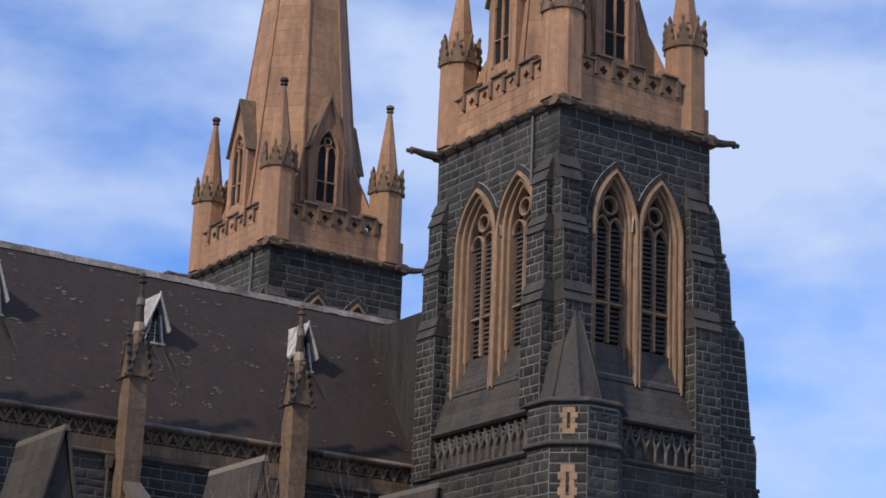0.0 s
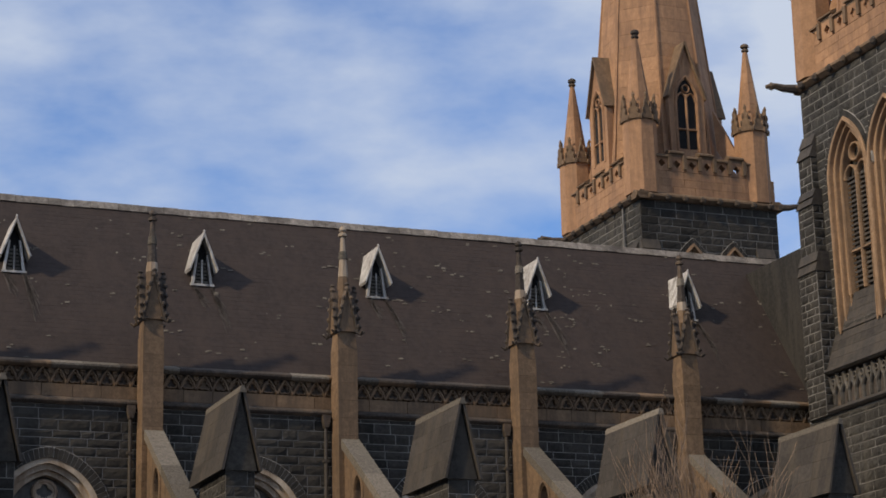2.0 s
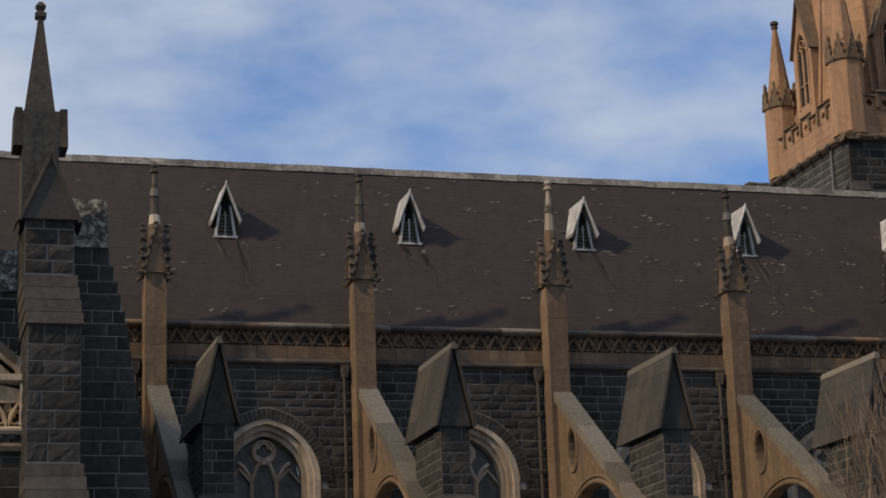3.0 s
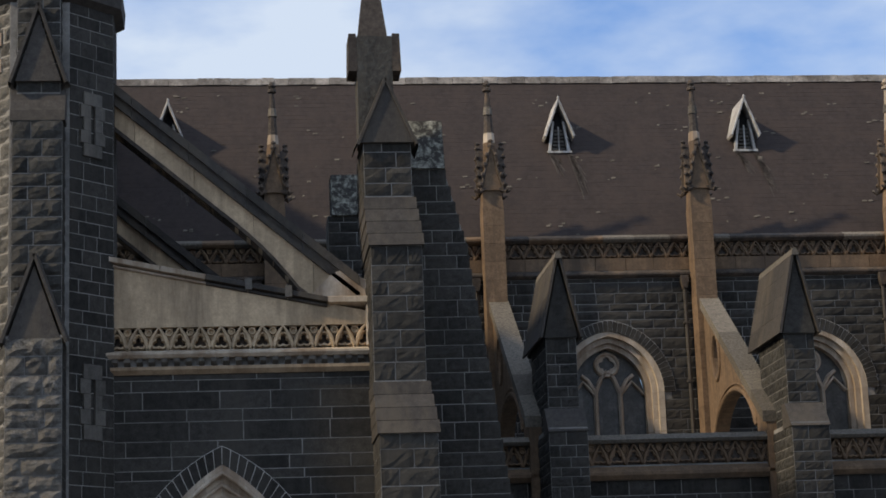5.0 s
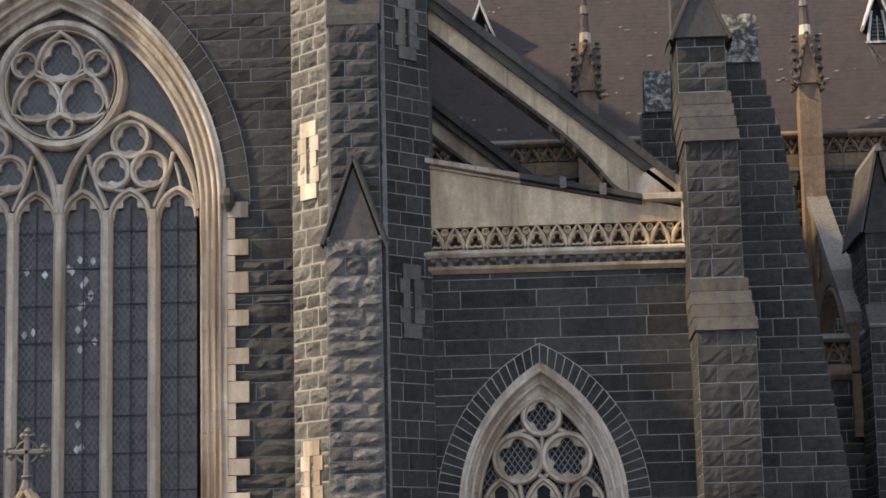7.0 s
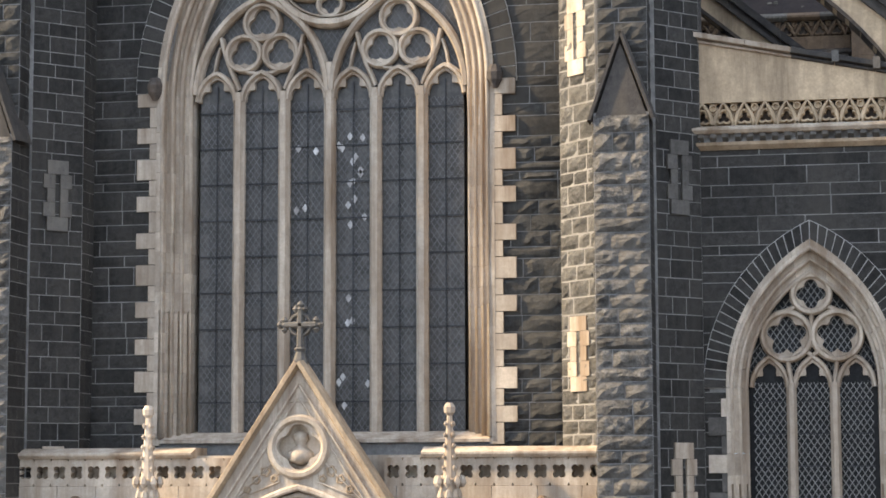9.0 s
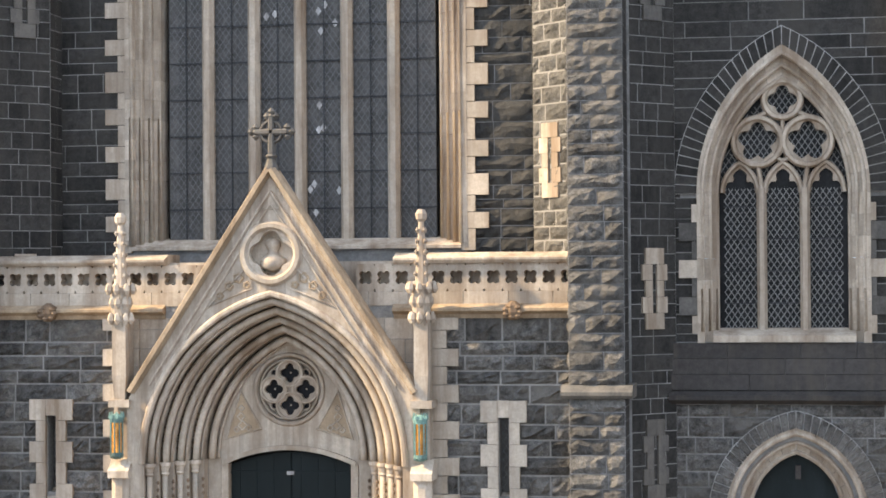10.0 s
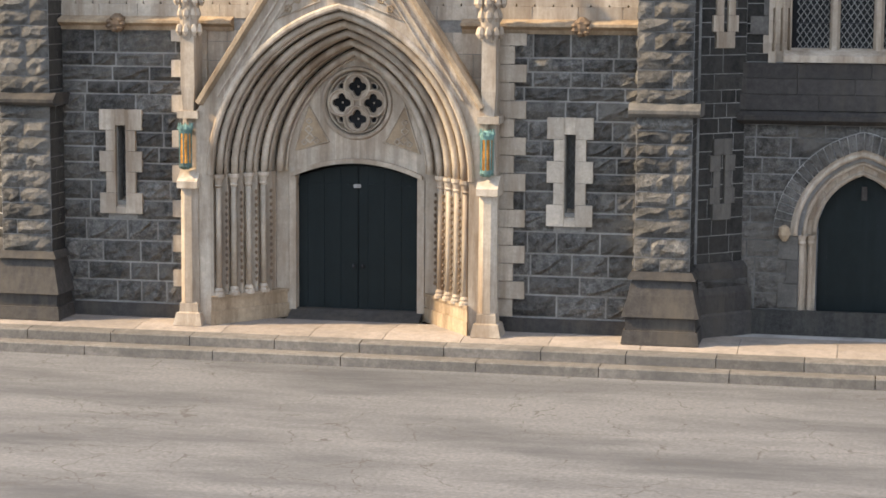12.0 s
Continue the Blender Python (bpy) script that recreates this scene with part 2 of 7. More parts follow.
class Geo:
    """A heap of verts and faces, in a frame of its own: x along a face, y inwards, z up."""

    def __init__(self, m=None):
        self.v, self.f, self.m = [], [], m or Matrix.Identity(4)

    def add(self, verts, faces):
        b = len(self.v)
        m = self.m
        self.v += [tuple(m @ Vector(p)) for p in verts]
        self.f += [tuple(b + i for i in f) for f in faces]

    def box(self, x0, x1, y0, y1, z0, z1):
        self.add([(x, y, z) for x in (x0, x1) for y in (y0, y1) for z in (z0, z1)],
                 [(0, 1, 3, 2), (4, 6, 7, 5), (0, 4, 5, 1), (2, 3, 7, 6), (0, 2, 6, 4), (1, 5, 7, 3)])

    def prism(self, pts, y0, y1):
        """A convex outline in x, z, drawn through from y0 to y1."""
        n = len(pts)
        self.add([(x, y0, z) for x, z in pts] + [(x, y1, z) for x, z in pts],
                 [tuple(range(n)), tuple(range(2 * n - 1, n - 1, -1))] + [(i, n + i, n + (i + 1) % n, (i + 1) % n) for i in range(n)])

    def prism_x(self, pts, x0, x1):
        """A convex outline in y, z, drawn through from x0 to x1."""
        n = len(pts)
        self.add([(x0, y, z) for y, z in pts] + [(x1, y, z) for y, z in pts],
                 [tuple(range(n)), tuple(range(2 * n - 1, n - 1, -1))] + [(i, n + i, n + (i + 1) % n, (i + 1) % n) for i in range(n)])

    def strip(self, a, b, y0, y1, closed=False):
        """A plate between two paths in x, z of the same length, from y0 to y1."""
        n = len(a)
        v = [(x, y, z) for y in (y0, y1) for path in (a, b) for x, z in path]
        f = []
        for i in range(n if closed else n - 1):
            j = (i + 1) % n
            f += [(i, j, n + j, n + i), (2 * n + i, 3 * n + i, 3 * n + j, 2 * n + j), (i, 2 * n + i, 2 * n + j, j), (n + i, n + j, 3 * n + j, 3 * n + i)]
        if not closed:
            f += [(0, n, 3 * n, 2 * n), (n - 1, 3 * n - 1, 4 * n - 1, 2 * n - 1)]
        self.add(v, f)

    def bar(self, path, width, y0, y1, closed=False):
        """A chamfered moulding along a path in x, z; its front is y0."""
        n = len(path)
        left, right, lf, rf = [], [], [], []
        for i, (x, z) in enumerate(path):
            a = path[i - 1] if i or closed else path[i]
            b = path[(i + 1) % n] if i < n - 1 or closed else path[i]
            d = Vector((b[0] - a[0], b[1] - a[1]))
            d = d.normalized() if d.length else Vector((1, 0))
            nx, nz = -d.y * width / 2, d.x * width / 2
            left.append((x + nx, z + nz)), right.append((x - nx, z - nz))
            lf.append((x + nx * 0.45, z + nz * 0.45)), rf.append((x - nx * 0.45, z - nz * 0.45))
        ym = y0 + (y1 - y0) * 0.35
        v = [(x, y1, z) for x, z in left] + [(x, ym, z) for x, z in left] + [(x, y0, z) for x, z in lf] + [(x, y0, z) for x, z in rf] + [(x, ym, z) for x, z in right] + [(x, y1, z) for x, z in right]
        f = []
        for i in range(n if closed else n - 1):
            j = (i + 1) % n
            f += [(k * n + i, k * n + j, (k + 1) * n + j, (k + 1) * n + i) for k in range(5)]
        self.add(v, f)

    def tube(self, path, r, sides=6, r1=None):
        r1 = r if r1 is None else r1
        n = len(path)
        v, f = [], []
        for i, p in enumerate(path):
            a, b = Vector(path[max(i - 1, 0)]), Vector(path[min(i + 1, n - 1)])
            q = (b - a).to_track_quat("Z", "Y")
            rr = r + (r1 - r) * i / (n - 1)
            for k in range(sides):
                w = 2 * math.pi * k / sides
                v.append(Vector(p) + q @ Vector((rr * math.cos(w), rr * math.sin(w), 0)))
        for i in range(n - 1):
            for k in range(sides):
                j = (k + 1) % sides
                f.append((i * sides + k, i * sides + j, (i + 1) * sides + j, (i + 1) * sides + k))
        f += [tuple(range(sides)), tuple((n - 1) * sides + k for k in range(sides))]
        self.add(v, f)

    def turned(self, cx, cy, rings, sides=8, spin=0.5):
        """A many-sided solid from rings of (z, radius)."""
        v, f = [], []
        for z, r in rings:
            for k in range(sides):
                w = 2 * math.pi * (k + spin) / sides
                v.append((cx + r * math.cos(w), cy + r * math.sin(w), z))
        for i in range(len(rings) - 1):
            for k in range(sides):
                j = (k + 1) % sides
                f.append((i * sides + k, i * sides + j, (i + 1) * sides + j, (i + 1) * sides + k))
        f += [tuple(range(sides)), tuple((len(rings) - 1) * sides + k for k in range(sides))]
        self.add(v, f)

    def block(self, x0, x1, z0, z1, proud, rough, rng):
        """One dressed or rock-faced stone, proud of the plane y = 0."""
        if x1 - x0 < 0.03 or z1 - z0 < 0.03:
            return
        e = 0.003
        n = max(2, min(6, int((x1 - x0) / 0.16) + 1)) if rough > 0.012 else 1
        m = 3 if rough > 0.012 else 1
        v = [(x0, 0.06, z0), (x1, 0.06, z0), (x1, 0.06, z1), (x0, 0.06, z1)]
        g = {}
        for i in range(n + 1):
            for k in range(m + 1):
                edge = i in (0, n) or k in (0, m)
                x = x0 + e + (x1 - x0 - 2 * e) * i / n + (0 if edge else rng.uniform(-0.04, 0.04))
                z = z0 + e + (z1 - z0 - 2 * e) * k / m + (0 if edge else rng.uniform(-0.3, 0.3) * (z1 - z0) / m)
                y = (-0.004 - rng.uniform(0, 0.14) * rough if rough else -proud) if edge else -proud - rng.uniform(0.15, 1.0) * rough
                g[i, k] = len(v)
                v.append((x, y, z))
        f = [(g[i, k], g[i + 1, k], g[i + 1, k + 1], g[i, k + 1]) for i in range(n) for k in range(m)]
        low, high = [g[i, 0] for i in range(n + 1)], [g[i, m] for i in range(n, -1, -1)]
        f += [(0, *low[::1], 1)[::-1], (2, *high, 3)[::-1]]
        f += [(1, *[g[n, k] for k in range(m + 1)], 2)[::-1], (3, *[g[0, k] for k in range(m, -1, -1)], 0)[::-1]]
        self.add(v, f)

    def make(self, name, mat, parent=None, label="", smooth=False):
        me = bpy.data.meshes.new(name)
        me.from_pydata(self.v, [], self.f)
        me.update()
        bm = bmesh.new()
        bm.from_mesh(me)
        bmesh.ops.recalc_face_normals(bm, faces=bm.faces)
        bm.to_mesh(me)
        bm.free()
        me.materials.append(mat)
        if smooth:
            me.polygons.foreach_set("use_smooth", [True] * len(me.polygons))
        ob = new(name, me)
        if parent:
            ob.parent = parent
        if label:
            ob["label"] = label
        return ob


def thing(name, label, category, group="", kind=""):
    return tagged(new(name), label, category, group, kind)


def frame_at(x, y, z=0, turn_z=0):
    return Matrix.Translation((x, y, z)) @ Matrix.Rotation(radians(turn_z), 4, "Z")


def arch(cx, zs, w, h, n=12, foot=None):
    """A pointed arch over the springing line zs, left to right; with foot, down to that height."""
    c = (h * h - w * w) / (2 * w)
    r = w + c
    top = math.atan2(h, c)
    left = [(cx + c - r * math.cos(top * i / n), zs + r * math.sin(top * i / n)) for i in range(n + 1)]
    pts = left + [(2 * cx - x, z) for x, z in left[-2::-1]]
    if foot is not None:
        pts = [(cx - w, foot)] + pts + [(cx + w, foot)]
    return pts


def arch_half(w, h, dz):
    """Half the width of a pointed arch at dz over its springing."""
    if dz <= 0:
        return w
    if dz >= h:
        return 0.0
    c = (h * h - w * w) / (2 * w)
    return max(0.0, math.sqrt(max(0.0, (w + c) ** 2 - dz * dz)) - c)


def arch_top(w, h, dx):
    c = (h * h - w * w) / (2 * w)
    return math.sqrt(max(0.0, (w + c) ** 2 - (abs(dx) + c) ** 2))


def circle(cx, cz, r, n=28):
    return [(cx + r * math.cos(2 * math.pi * i / n), cz + r * math.sin(2 * math.pi * i / n)) for i in range(n)]


def foil(cx, cz, r, lobes, n=36, spin=0.0, bite=0.4):
    pts = []
    for i in range(n):
        a = 2 * math.pi * i / n
        rr = r * (1 - bite + bite * abs(math.cos(lobes * (a - radians(spin)) / 2)))
        pts.append((cx + rr * math.cos(a), cz + rr * math.sin(a)))
    return pts


def square(cx, cz, a, b, n=36):
    pts = []
    for i in range(n):
        w = 2 * math.pi * i / n
        c, s = math.cos(w), math.sin(w)
        k = min(a / abs(c) if abs(c) > 1e-6 else 1e9, b / abs(s) if abs(s) > 1e-6 else 1e9)
        pts.append((cx + k * c, cz + k * s))
    return pts


def wall(g, x0, x1, lo, hi, y0, y1, holes=(), n=8):
    """A wall with real openings. lo, hi: heights at x. holes: (xa, xb, low(x), high(x))."""
    xs = {round(x0 + (x1 - x0) * i / n, 5) for i in range(n + 1)}
    for xa, xb, _, _ in holes:
        xs |= {round(xa + (xb - xa) * i / 20, 5) for i in range(21)}
    xs = sorted(x for x in xs if x0 - 1e-6 <= x <= x1 + 1e-6)
    for a, b in zip(xs, xs[1:]):
        mid = (a + b) / 2
        cuts = sorted(((l(a), h(a), l(b), h(b)) for xa, xb, l, h in holes if xa < mid < xb), key=lambda q: q[0])
        edges = [(lo(a), lo(b))]
        for la, ha, lb, hb in cuts:
            edges += [(la, lb), (ha, hb)]
        edges.append((hi(a), hi(b)))
        for (p, q), (r, s) in zip(edges[::2], edges[1::2]):
            if r - p < 1e-4 and s - q < 1e-4:
                continue
            g.add([(x, y, z) for y in (y0, y1) for x, z in ((a, p), (b, q), (b, s), (a, r))],
                  [(0, 1, 2, 3), (7, 6, 5, 4), (0, 4, 5, 1), (3, 2, 6, 7), (1, 5, 6, 2), (0, 3, 7, 4)])


def courses(x0, x1, z0, z1, high, long, rng, free=None, vary=0.2):
    """The stones of a coursed wall, as (x0, x1, z0, z1). free(za, zb): the stretches of x that are walled."""
    out, z, k = [], z0, 0
    while z < z1 - 0.05:
        h = high * (1 + rng.uniform(-vary, vary))
        if z + h > z1 - high * 0.4:
            h = z1 - z
        for a, b in (free(z, z + h) if free else [(x0, x1)]):
            x = a
            first = True
            while x < b - 0.02:
                d = rng.uniform(*long) * (0.6 if first and k % 2 else 1)
                first = False
                if x + d > b - long[0] * 0.6:
                    d = b - x
                out.append((x, x + d, z, z + h))
                x += d
        z += h
        k += 1
    return out


def masonry(m, stones, rng, proud=0.012, rough=0.0, joint=0.006):
    g = Geo(m)
    for a, b, c, d in stones:
        g.block(a + joint, b - joint, c + joint, d - joint, proud, rough, rng)
    return g


LAID = {}
UNITS = {}


def unit_stone(mat, rough):
    """A few stones one metre long and high, whose meshes all alike stones share."""
    key = (mat.name, rough)
    if key not in UNITS:
        UNITS[key] = []
        for i in range(14):
            r = random.Random(60 + i)
            n, mm = (5, 4) if rough > 0.012 else (1, 1)
            ids, v = {}, [(-0.5, 0.06, -0.5), (0.5, 0.06, -0.5), (0.5, 0.06, 0.5), (-0.5, 0.06, 0.5)]
            for p in range(n + 1):
                for q in range(mm + 1):
                    edge = p in (0, n) or q in (0, mm)
                    ids[p, q] = len(v)
                    v.append((-0.496 + 0.992 * p / n + (0 if edge else r.uniform(-0.08, 0.08)), -0.004 - rough * (r.uniform(0, 0.14) if edge else r.uniform(0.15, 1.0)), -0.490 + 0.98 * q / mm + (0 if edge else r.uniform(-0.09, 0.09))))
            f = [(ids[p, q], ids[p + 1, q], ids[p + 1, q + 1], ids[p, q + 1]) for p in range(n) for q in range(mm)]
            f += [(0, *[ids[p, 0] for p in range(n + 1)], 1)[::-1], (2, *[ids[p, mm] for p in range(n, -1, -1)], 3)[::-1],
                  (1, *[ids[n, q] for q in range(mm + 1)], 2)[::-1], (3, *[ids[0, q] for q in range(mm, -1, -1)], 0)[::-1]]
            me = bpy.data.meshes.new("brick")
            me.from_pydata(v, [], f)
            me.update()
            me.materials.append(mat)
            UNITS[key].append(me)
    return UNITS[key]


def lay(mat, parent, m, stones, rng, proud=0.012, rough=0.0, joint=0.006, limit=300):
    """Lays stones: the first 300 of a wall singly, the rest as one heap."""
    had = LAID.get(parent.name, 0)
    single = stones[:max(0, limit - had)]
    rest = stones[len(single):]
    LAID[parent.name] = had + len(single)
    for a, b, c, d in single:
        if b - a < 0.04 or d - c < 0.04:
            continue
        ob = new("brick", rng.choice(unit_stone(mat, rough)))
        ob.parent = parent
        ob.matrix_basis = m @ Matrix.Translation(((a + b) / 2, 0, (c + d) / 2)) @ Matrix.Diagonal((b - a - 2 * joint, 1, d - c - 2 * joint, 1))
    if rest:
        masonry(m, rest, rng, proud, rough, joint).make("brickwork", mat, parent)["kind"] = "stuff"


def around(holes, x0, x1):
    """free() for courses(): the stretches beside openings (cx, w, h, spring, foot, half width below the springing)."""
    def free(za, zb):
        cut = []
        for cx, w, h, zs, foot, leg in holes:
            if zb <= foot + 0.02 or za >= zs + h:
                continue
            half = max(arch_half(w, h, zb - zs) - 0.12, leg if za < zs else 0) if zb > zs else leg
            if half > 0.02:
                cut.append((cx - half, cx + half))
        cut.sort()
        out, x = [], x0
        for a, b in cut:
            if a > x:
                out.append((x, min(a, x1)))
            x = max(x, b)
        if x < x1:
            out.append((x, x1))
        return out
    return free


def frieze_unit(g, cx, w, z0, z1, y, deep):
    """One bay of a carved zigzag frieze: a trefoil under a pointed rib, an eyelet in the gap beside it."""
    h = z1 - z0
    g.bar([(cx - w, z0 + h * 0.02), (cx - w * 0.62, z0 + h * 0.52), (cx, z0 + h * 0.97), (cx + w * 0.62, z0 + h * 0.52), (cx + w, z0 + h * 0.02)], 0.10, y, y + deep)
    g.bar(foil(cx, z0 + h * 0.36, min(w * 0.74, h * 0.36), 3, 24, 90, 0.45), 0.06, y + deep * 0.2, y + deep, True)
    g.prism([(cx + w * 0.6, z1), (cx + w * 1.4, z1), (cx + w, z0 + h * 0.45)], y + deep * 0.45, y + deep)
    g.bar(circle(cx + w, z0 + h * 0.76, h * 0.13, 10), 0.045, y + deep * 0.2, y + deep, True)


def cusped(cx, zs, w, h, n=10):
    """The inner line of a light's head: a pointed arch with two cusps."""
    pts = arch(cx, zs, w, h, n)
    k = len(pts) - 1
    out = []
    for i, (x, z) in enumerate(pts):
        u = i / k
        d = 0.42 * max(math.exp(-((u - 0.27) / 0.055) ** 2), math.exp(-((u - 0.73) / 0.055) ** 2))
        out.append((x + (cx - x) * d, z + (zs + h * 0.25 - z) * d))
    return out


def voussoirs(g, cx, zs, w0, h0, w1, h1, y0, y1, count, gap=0.012, legs=0.0):
    """Wedge stones between two pointed arches, each a piece."""
    n = max(2, count // 2)
    a, b = arch(cx, zs, w0, h0, n * 4), arch(cx, zs, w1, h1, n * 4)
    for i in range(2 * n):
        s = slice(i * 4, i * 4 + 5)
        p, q = a[s], b[s]
        t = gap / max(0.05, math.dist(p[0], p[-1]))
        lerp = lambda u, v, k: (u[0] + (v[0] - u[0]) * k, u[1] + (v[1] - u[1]) * k)
        p = [lerp(p[0], p[1], t * 2)] + list(p[1:-1]) + [lerp(p[-1], p[-2], t * 2)]
        q = [lerp(q[0], q[1], t * 2)] + list(q[1:-1]) + [lerp(q[-1], q[-2], t * 2)]
        g.strip(p, q, y0, y1)
    if legs:
        for sx in (-1, 1):
            z = zs
            while z > zs - legs + 0.05:
                d = min(0.4, z - (zs - legs))
                xa, xb = sorted((cx + sx * w0, cx + sx * w1))
                g.box(xa, xb, y0, y1, z - d + min(gap, 0.003), z - min(gap, 0.003))
                z -= d


def joint_ring(cx, zs, w0, h0, w1, h1, y, deep, parent, m=None):
    """The bed of pale mortar behind a ring of arch stones."""
    g = Geo(m) if m else Geo()
    g.strip(arch(cx, zs, w0, h0, 24), arch(cx, zs, w1 + 0.014, h1 + 0.016, 24), y, y + deep)
    g.make("mortar_bed", MORTAR, parent)


def lattice(g, x0, x1, z0, z1, y, pitch, wide=0.011, cx=None, roof=None):
    """Diamond leading over a light, clipped to its sides; roof(x): the light's head."""
    slope = 1.45
    w = x1 - x0
    t = wide / 2 * math.hypot(1, slope)
    for sgn in (1, -1):
        k = z0 - w * slope
        while k < z1 + 0.01:
            # z = k + slope * (x - x0) or mirrored
            a = max(0.0, (z0 - k) / slope)
            b = min(w, (z1 - k) / slope)
            if roof is not None:
                b = a
                for i in range(41):
                    u = i / 40 * w
                    if u < a:
                        continue
                    x = x0 + u if sgn > 0 else x1 - u
                    if k + slope * u <= roof(x) + 1e-6:
                        b = max(b, u)
            if b - a > 0.01:
                xa, xb = (x0 + a, x0 + b) if sgn > 0 else (x1 - a, x1 - b)
                za, zb = k + slope * a, k + slope * b
                g.add([(xa, y, za - t), (xb, y, zb - t), (xb, y, zb + t), (xa, y, za + t), (xa, y + 0.01, za), (xb, y + 0.01, zb)],
                      [(0, 1, 2, 3), (0, 4, 5, 1), (3, 2, 5, 4)])
            k += pitch

# ---- ground, pavement and steps ----
rng = random.Random(4)
g = Geo()
g.add([(-3000, -3000, 0), (3000, -3000, 0), (3000, 3000, 0), (-3000, 3000, 0)], [(0, 1, 2, 3)])
tagged(g.make("ground", ASPHALT), "pale worn asphalt forecourt with fine cracks", "ground", kind="structure")

pavement = thing("pavement", "warm grey stone paving along the church wall", "pavement", kind="structure")
g = Geo()
g.box(-40, 14, 36.3, 41, 0.0, 0.44)
g.box(-40, 14, 35.6, 36.3, 0.0, 0.33)
g.make("bedding", MORTAR, pavement)
x = -39.0
while x < 12:
    d = rng.uniform(1.3, 1.8)
    g = Geo()
    g.prism_x([(35.845, 0.31), (36.29, 0.34), (37.4, 0.40), (37.4, 0.457), (36.3, 0.457), (35.845, 0.402)], x + 0.006, x + d - 0.006)
    g.make("paving_slab", PAVE, pavement)
    x += d
steps = thing("entrance_steps", "two long worn bluestone steps before the church wall", "steps", kind="structure")
for y0, y1, z0, z1, rise, mean in ((35.5, 35.836, 0.19, 0.375, 0.027, 1.62), (35.12, 35.7, 0.0, 0.188, 0.0, 2.35)):
    x = -39.6
    while x < 12:
        d = mean + rng.uniform(-0.15, 0.15)
        g = Geo()
        a, b = x + 0.008, x + d - 0.008
        g.prism_x([(y0, z0), (y1, z0), (y1, z1 + rise), (y0 + 0.02, z1), (y0, z1 - 0.018)], a, b)
        g.make("step_stone", STEP, steps)
        x += d

# ---- transept front: lower wall with the portal ----
CX = -9.5
PY = 37.0
front = thing("wall_portal", "grey rock-faced bluestone wall in rough courses with pale joints", "wall", kind="structure")
SPR, ZB = 3.3, 0.45
SLITS = (CX - 4.46, CX + 4.24)
g = Geo()
wall(g, -15.2, -3.9, lambda x: 0, lambda x: 6.42, PY, PY + 0.7,
     [(CX - 2.45, CX + 2.45, lambda x: 0.44, lambda x: SPR + arch_top(2.45, 3.0, x - CX))] +
     [(sx - 0.09, sx + 0.09, lambda x: 2.7, lambda x: 4.17) for sx in SLITS])
g.make("wall_core", ROCKMORTAR, front)
g = Geo()
g.box(-15.2, CX - 2.9, PY - 0.06, PY, 0.4, 0.72)
g.box(CX + 2.9, -3.9, PY - 0.06, PY, 0.4, 0.72)
g.make("plinth", SLAB, front)


def free_portal(za, zb):
    zm = (za + zb) / 2
    cut = [(CX - 3.05, CX + 3.05)]
    for sx in SLITS:
        if 2.46 < zm < 4.46:
            cut.append((sx - 0.28, sx + 0.28))
    cut.sort()
    out, x = [], -15.2
    for a, b in cut:
        out.append((x, a))
        x = b
    out.append((x, -3.9))
    return out


stones = courses(-15.2, -3.9, 0.74, 6.0, 0.335, (0.45, 1.15), random.Random(2), free_portal, 0.28)
lay(ROCK, front, frame_at(0, PY), stones, random.Random(3), 0.018, 0.09, 0.014)

# limestone dressings of the slit windows and beside the portal
for sx in SLITS:
    slit = thing("slit_window", "narrow slit window with pale limestone quoins and leaded glass", "window", "slit windows of the front", "structure")
    for k in range(5):
        z = 2.46 + k * 0.402
        w = 0.43 - 0.13 * (k % 2)
        for s in (-1, 1):
            q = Geo()
            a, b = sorted((sx + s * 0.1, sx + s * w))
            q.box(a + 0.004, b - 0.004, PY - 0.1, PY + 0.35, z + 0.004, z + 0.398)
            q.make("quoin", LIME, slit)
    q = Geo()
    q.box(sx - 0.1, sx + 0.1, PY - 0.095, PY + 0.35, 4.16, 4.47)
    q.make("lintel", LIME, slit)
    q = Geo()
    q.prism_x([(PY - 0.095, 2.46), (PY + 0.3, 2.46), (PY + 0.3, 2.76), (PY - 0.095, 2.58)], sx - 0.1, sx + 0.1)
    q.make("sill", LIME, slit)
    q = Geo()
    q.box(sx - 0.1, sx + 0.1, PY + 0.3, PY + 0.33, 2.6, 4.2)
    q.make("pane", GLASS, slit)
    q = Geo()
    lattice(q, sx - 0.09, sx + 0.09, 2.72, 4.17, PY + 0.28, 0.17, 0.014)
    q.make("leading", LEAD, slit)
r = random.Random(8)
for s in (-1, 1):
    z = 0.74
    k = 0
    while z < 6.0:
        h = 0.335
        w = 3.2 + (0.22 if int((z + h / 2) / 0.34) % 2 else 0)
        a, b = sorted((CX + s * 2.7, CX + s * w))
        q = Geo(frame_at(0, PY))
        q.block(a, b - 0.005, z + 0.005, min(6.0, z + h) - 0.005, 0.1, 0, r)
        q.make("quoin", LIME, front)
        z += h

# limestone ashlar between gable and pinnacles
r = random.Random(18)
for s in (-1, 1):
    def beside(za, zb, s=s):
        inner = max((8.73 - zb) / 1.53 - 0.25, 0.6)
        return [tuple(sorted((CX + s * inner, CX + s * 3.1)))] if inner < 2.9 else []
    lay(LIME, front, frame_at(0, PY - 0.012), courses(0, 1, 4.3, 6.0, 0.4, (0.5, 0.9), r, beside), r, 0.01, 0.0, 0.003, 600)

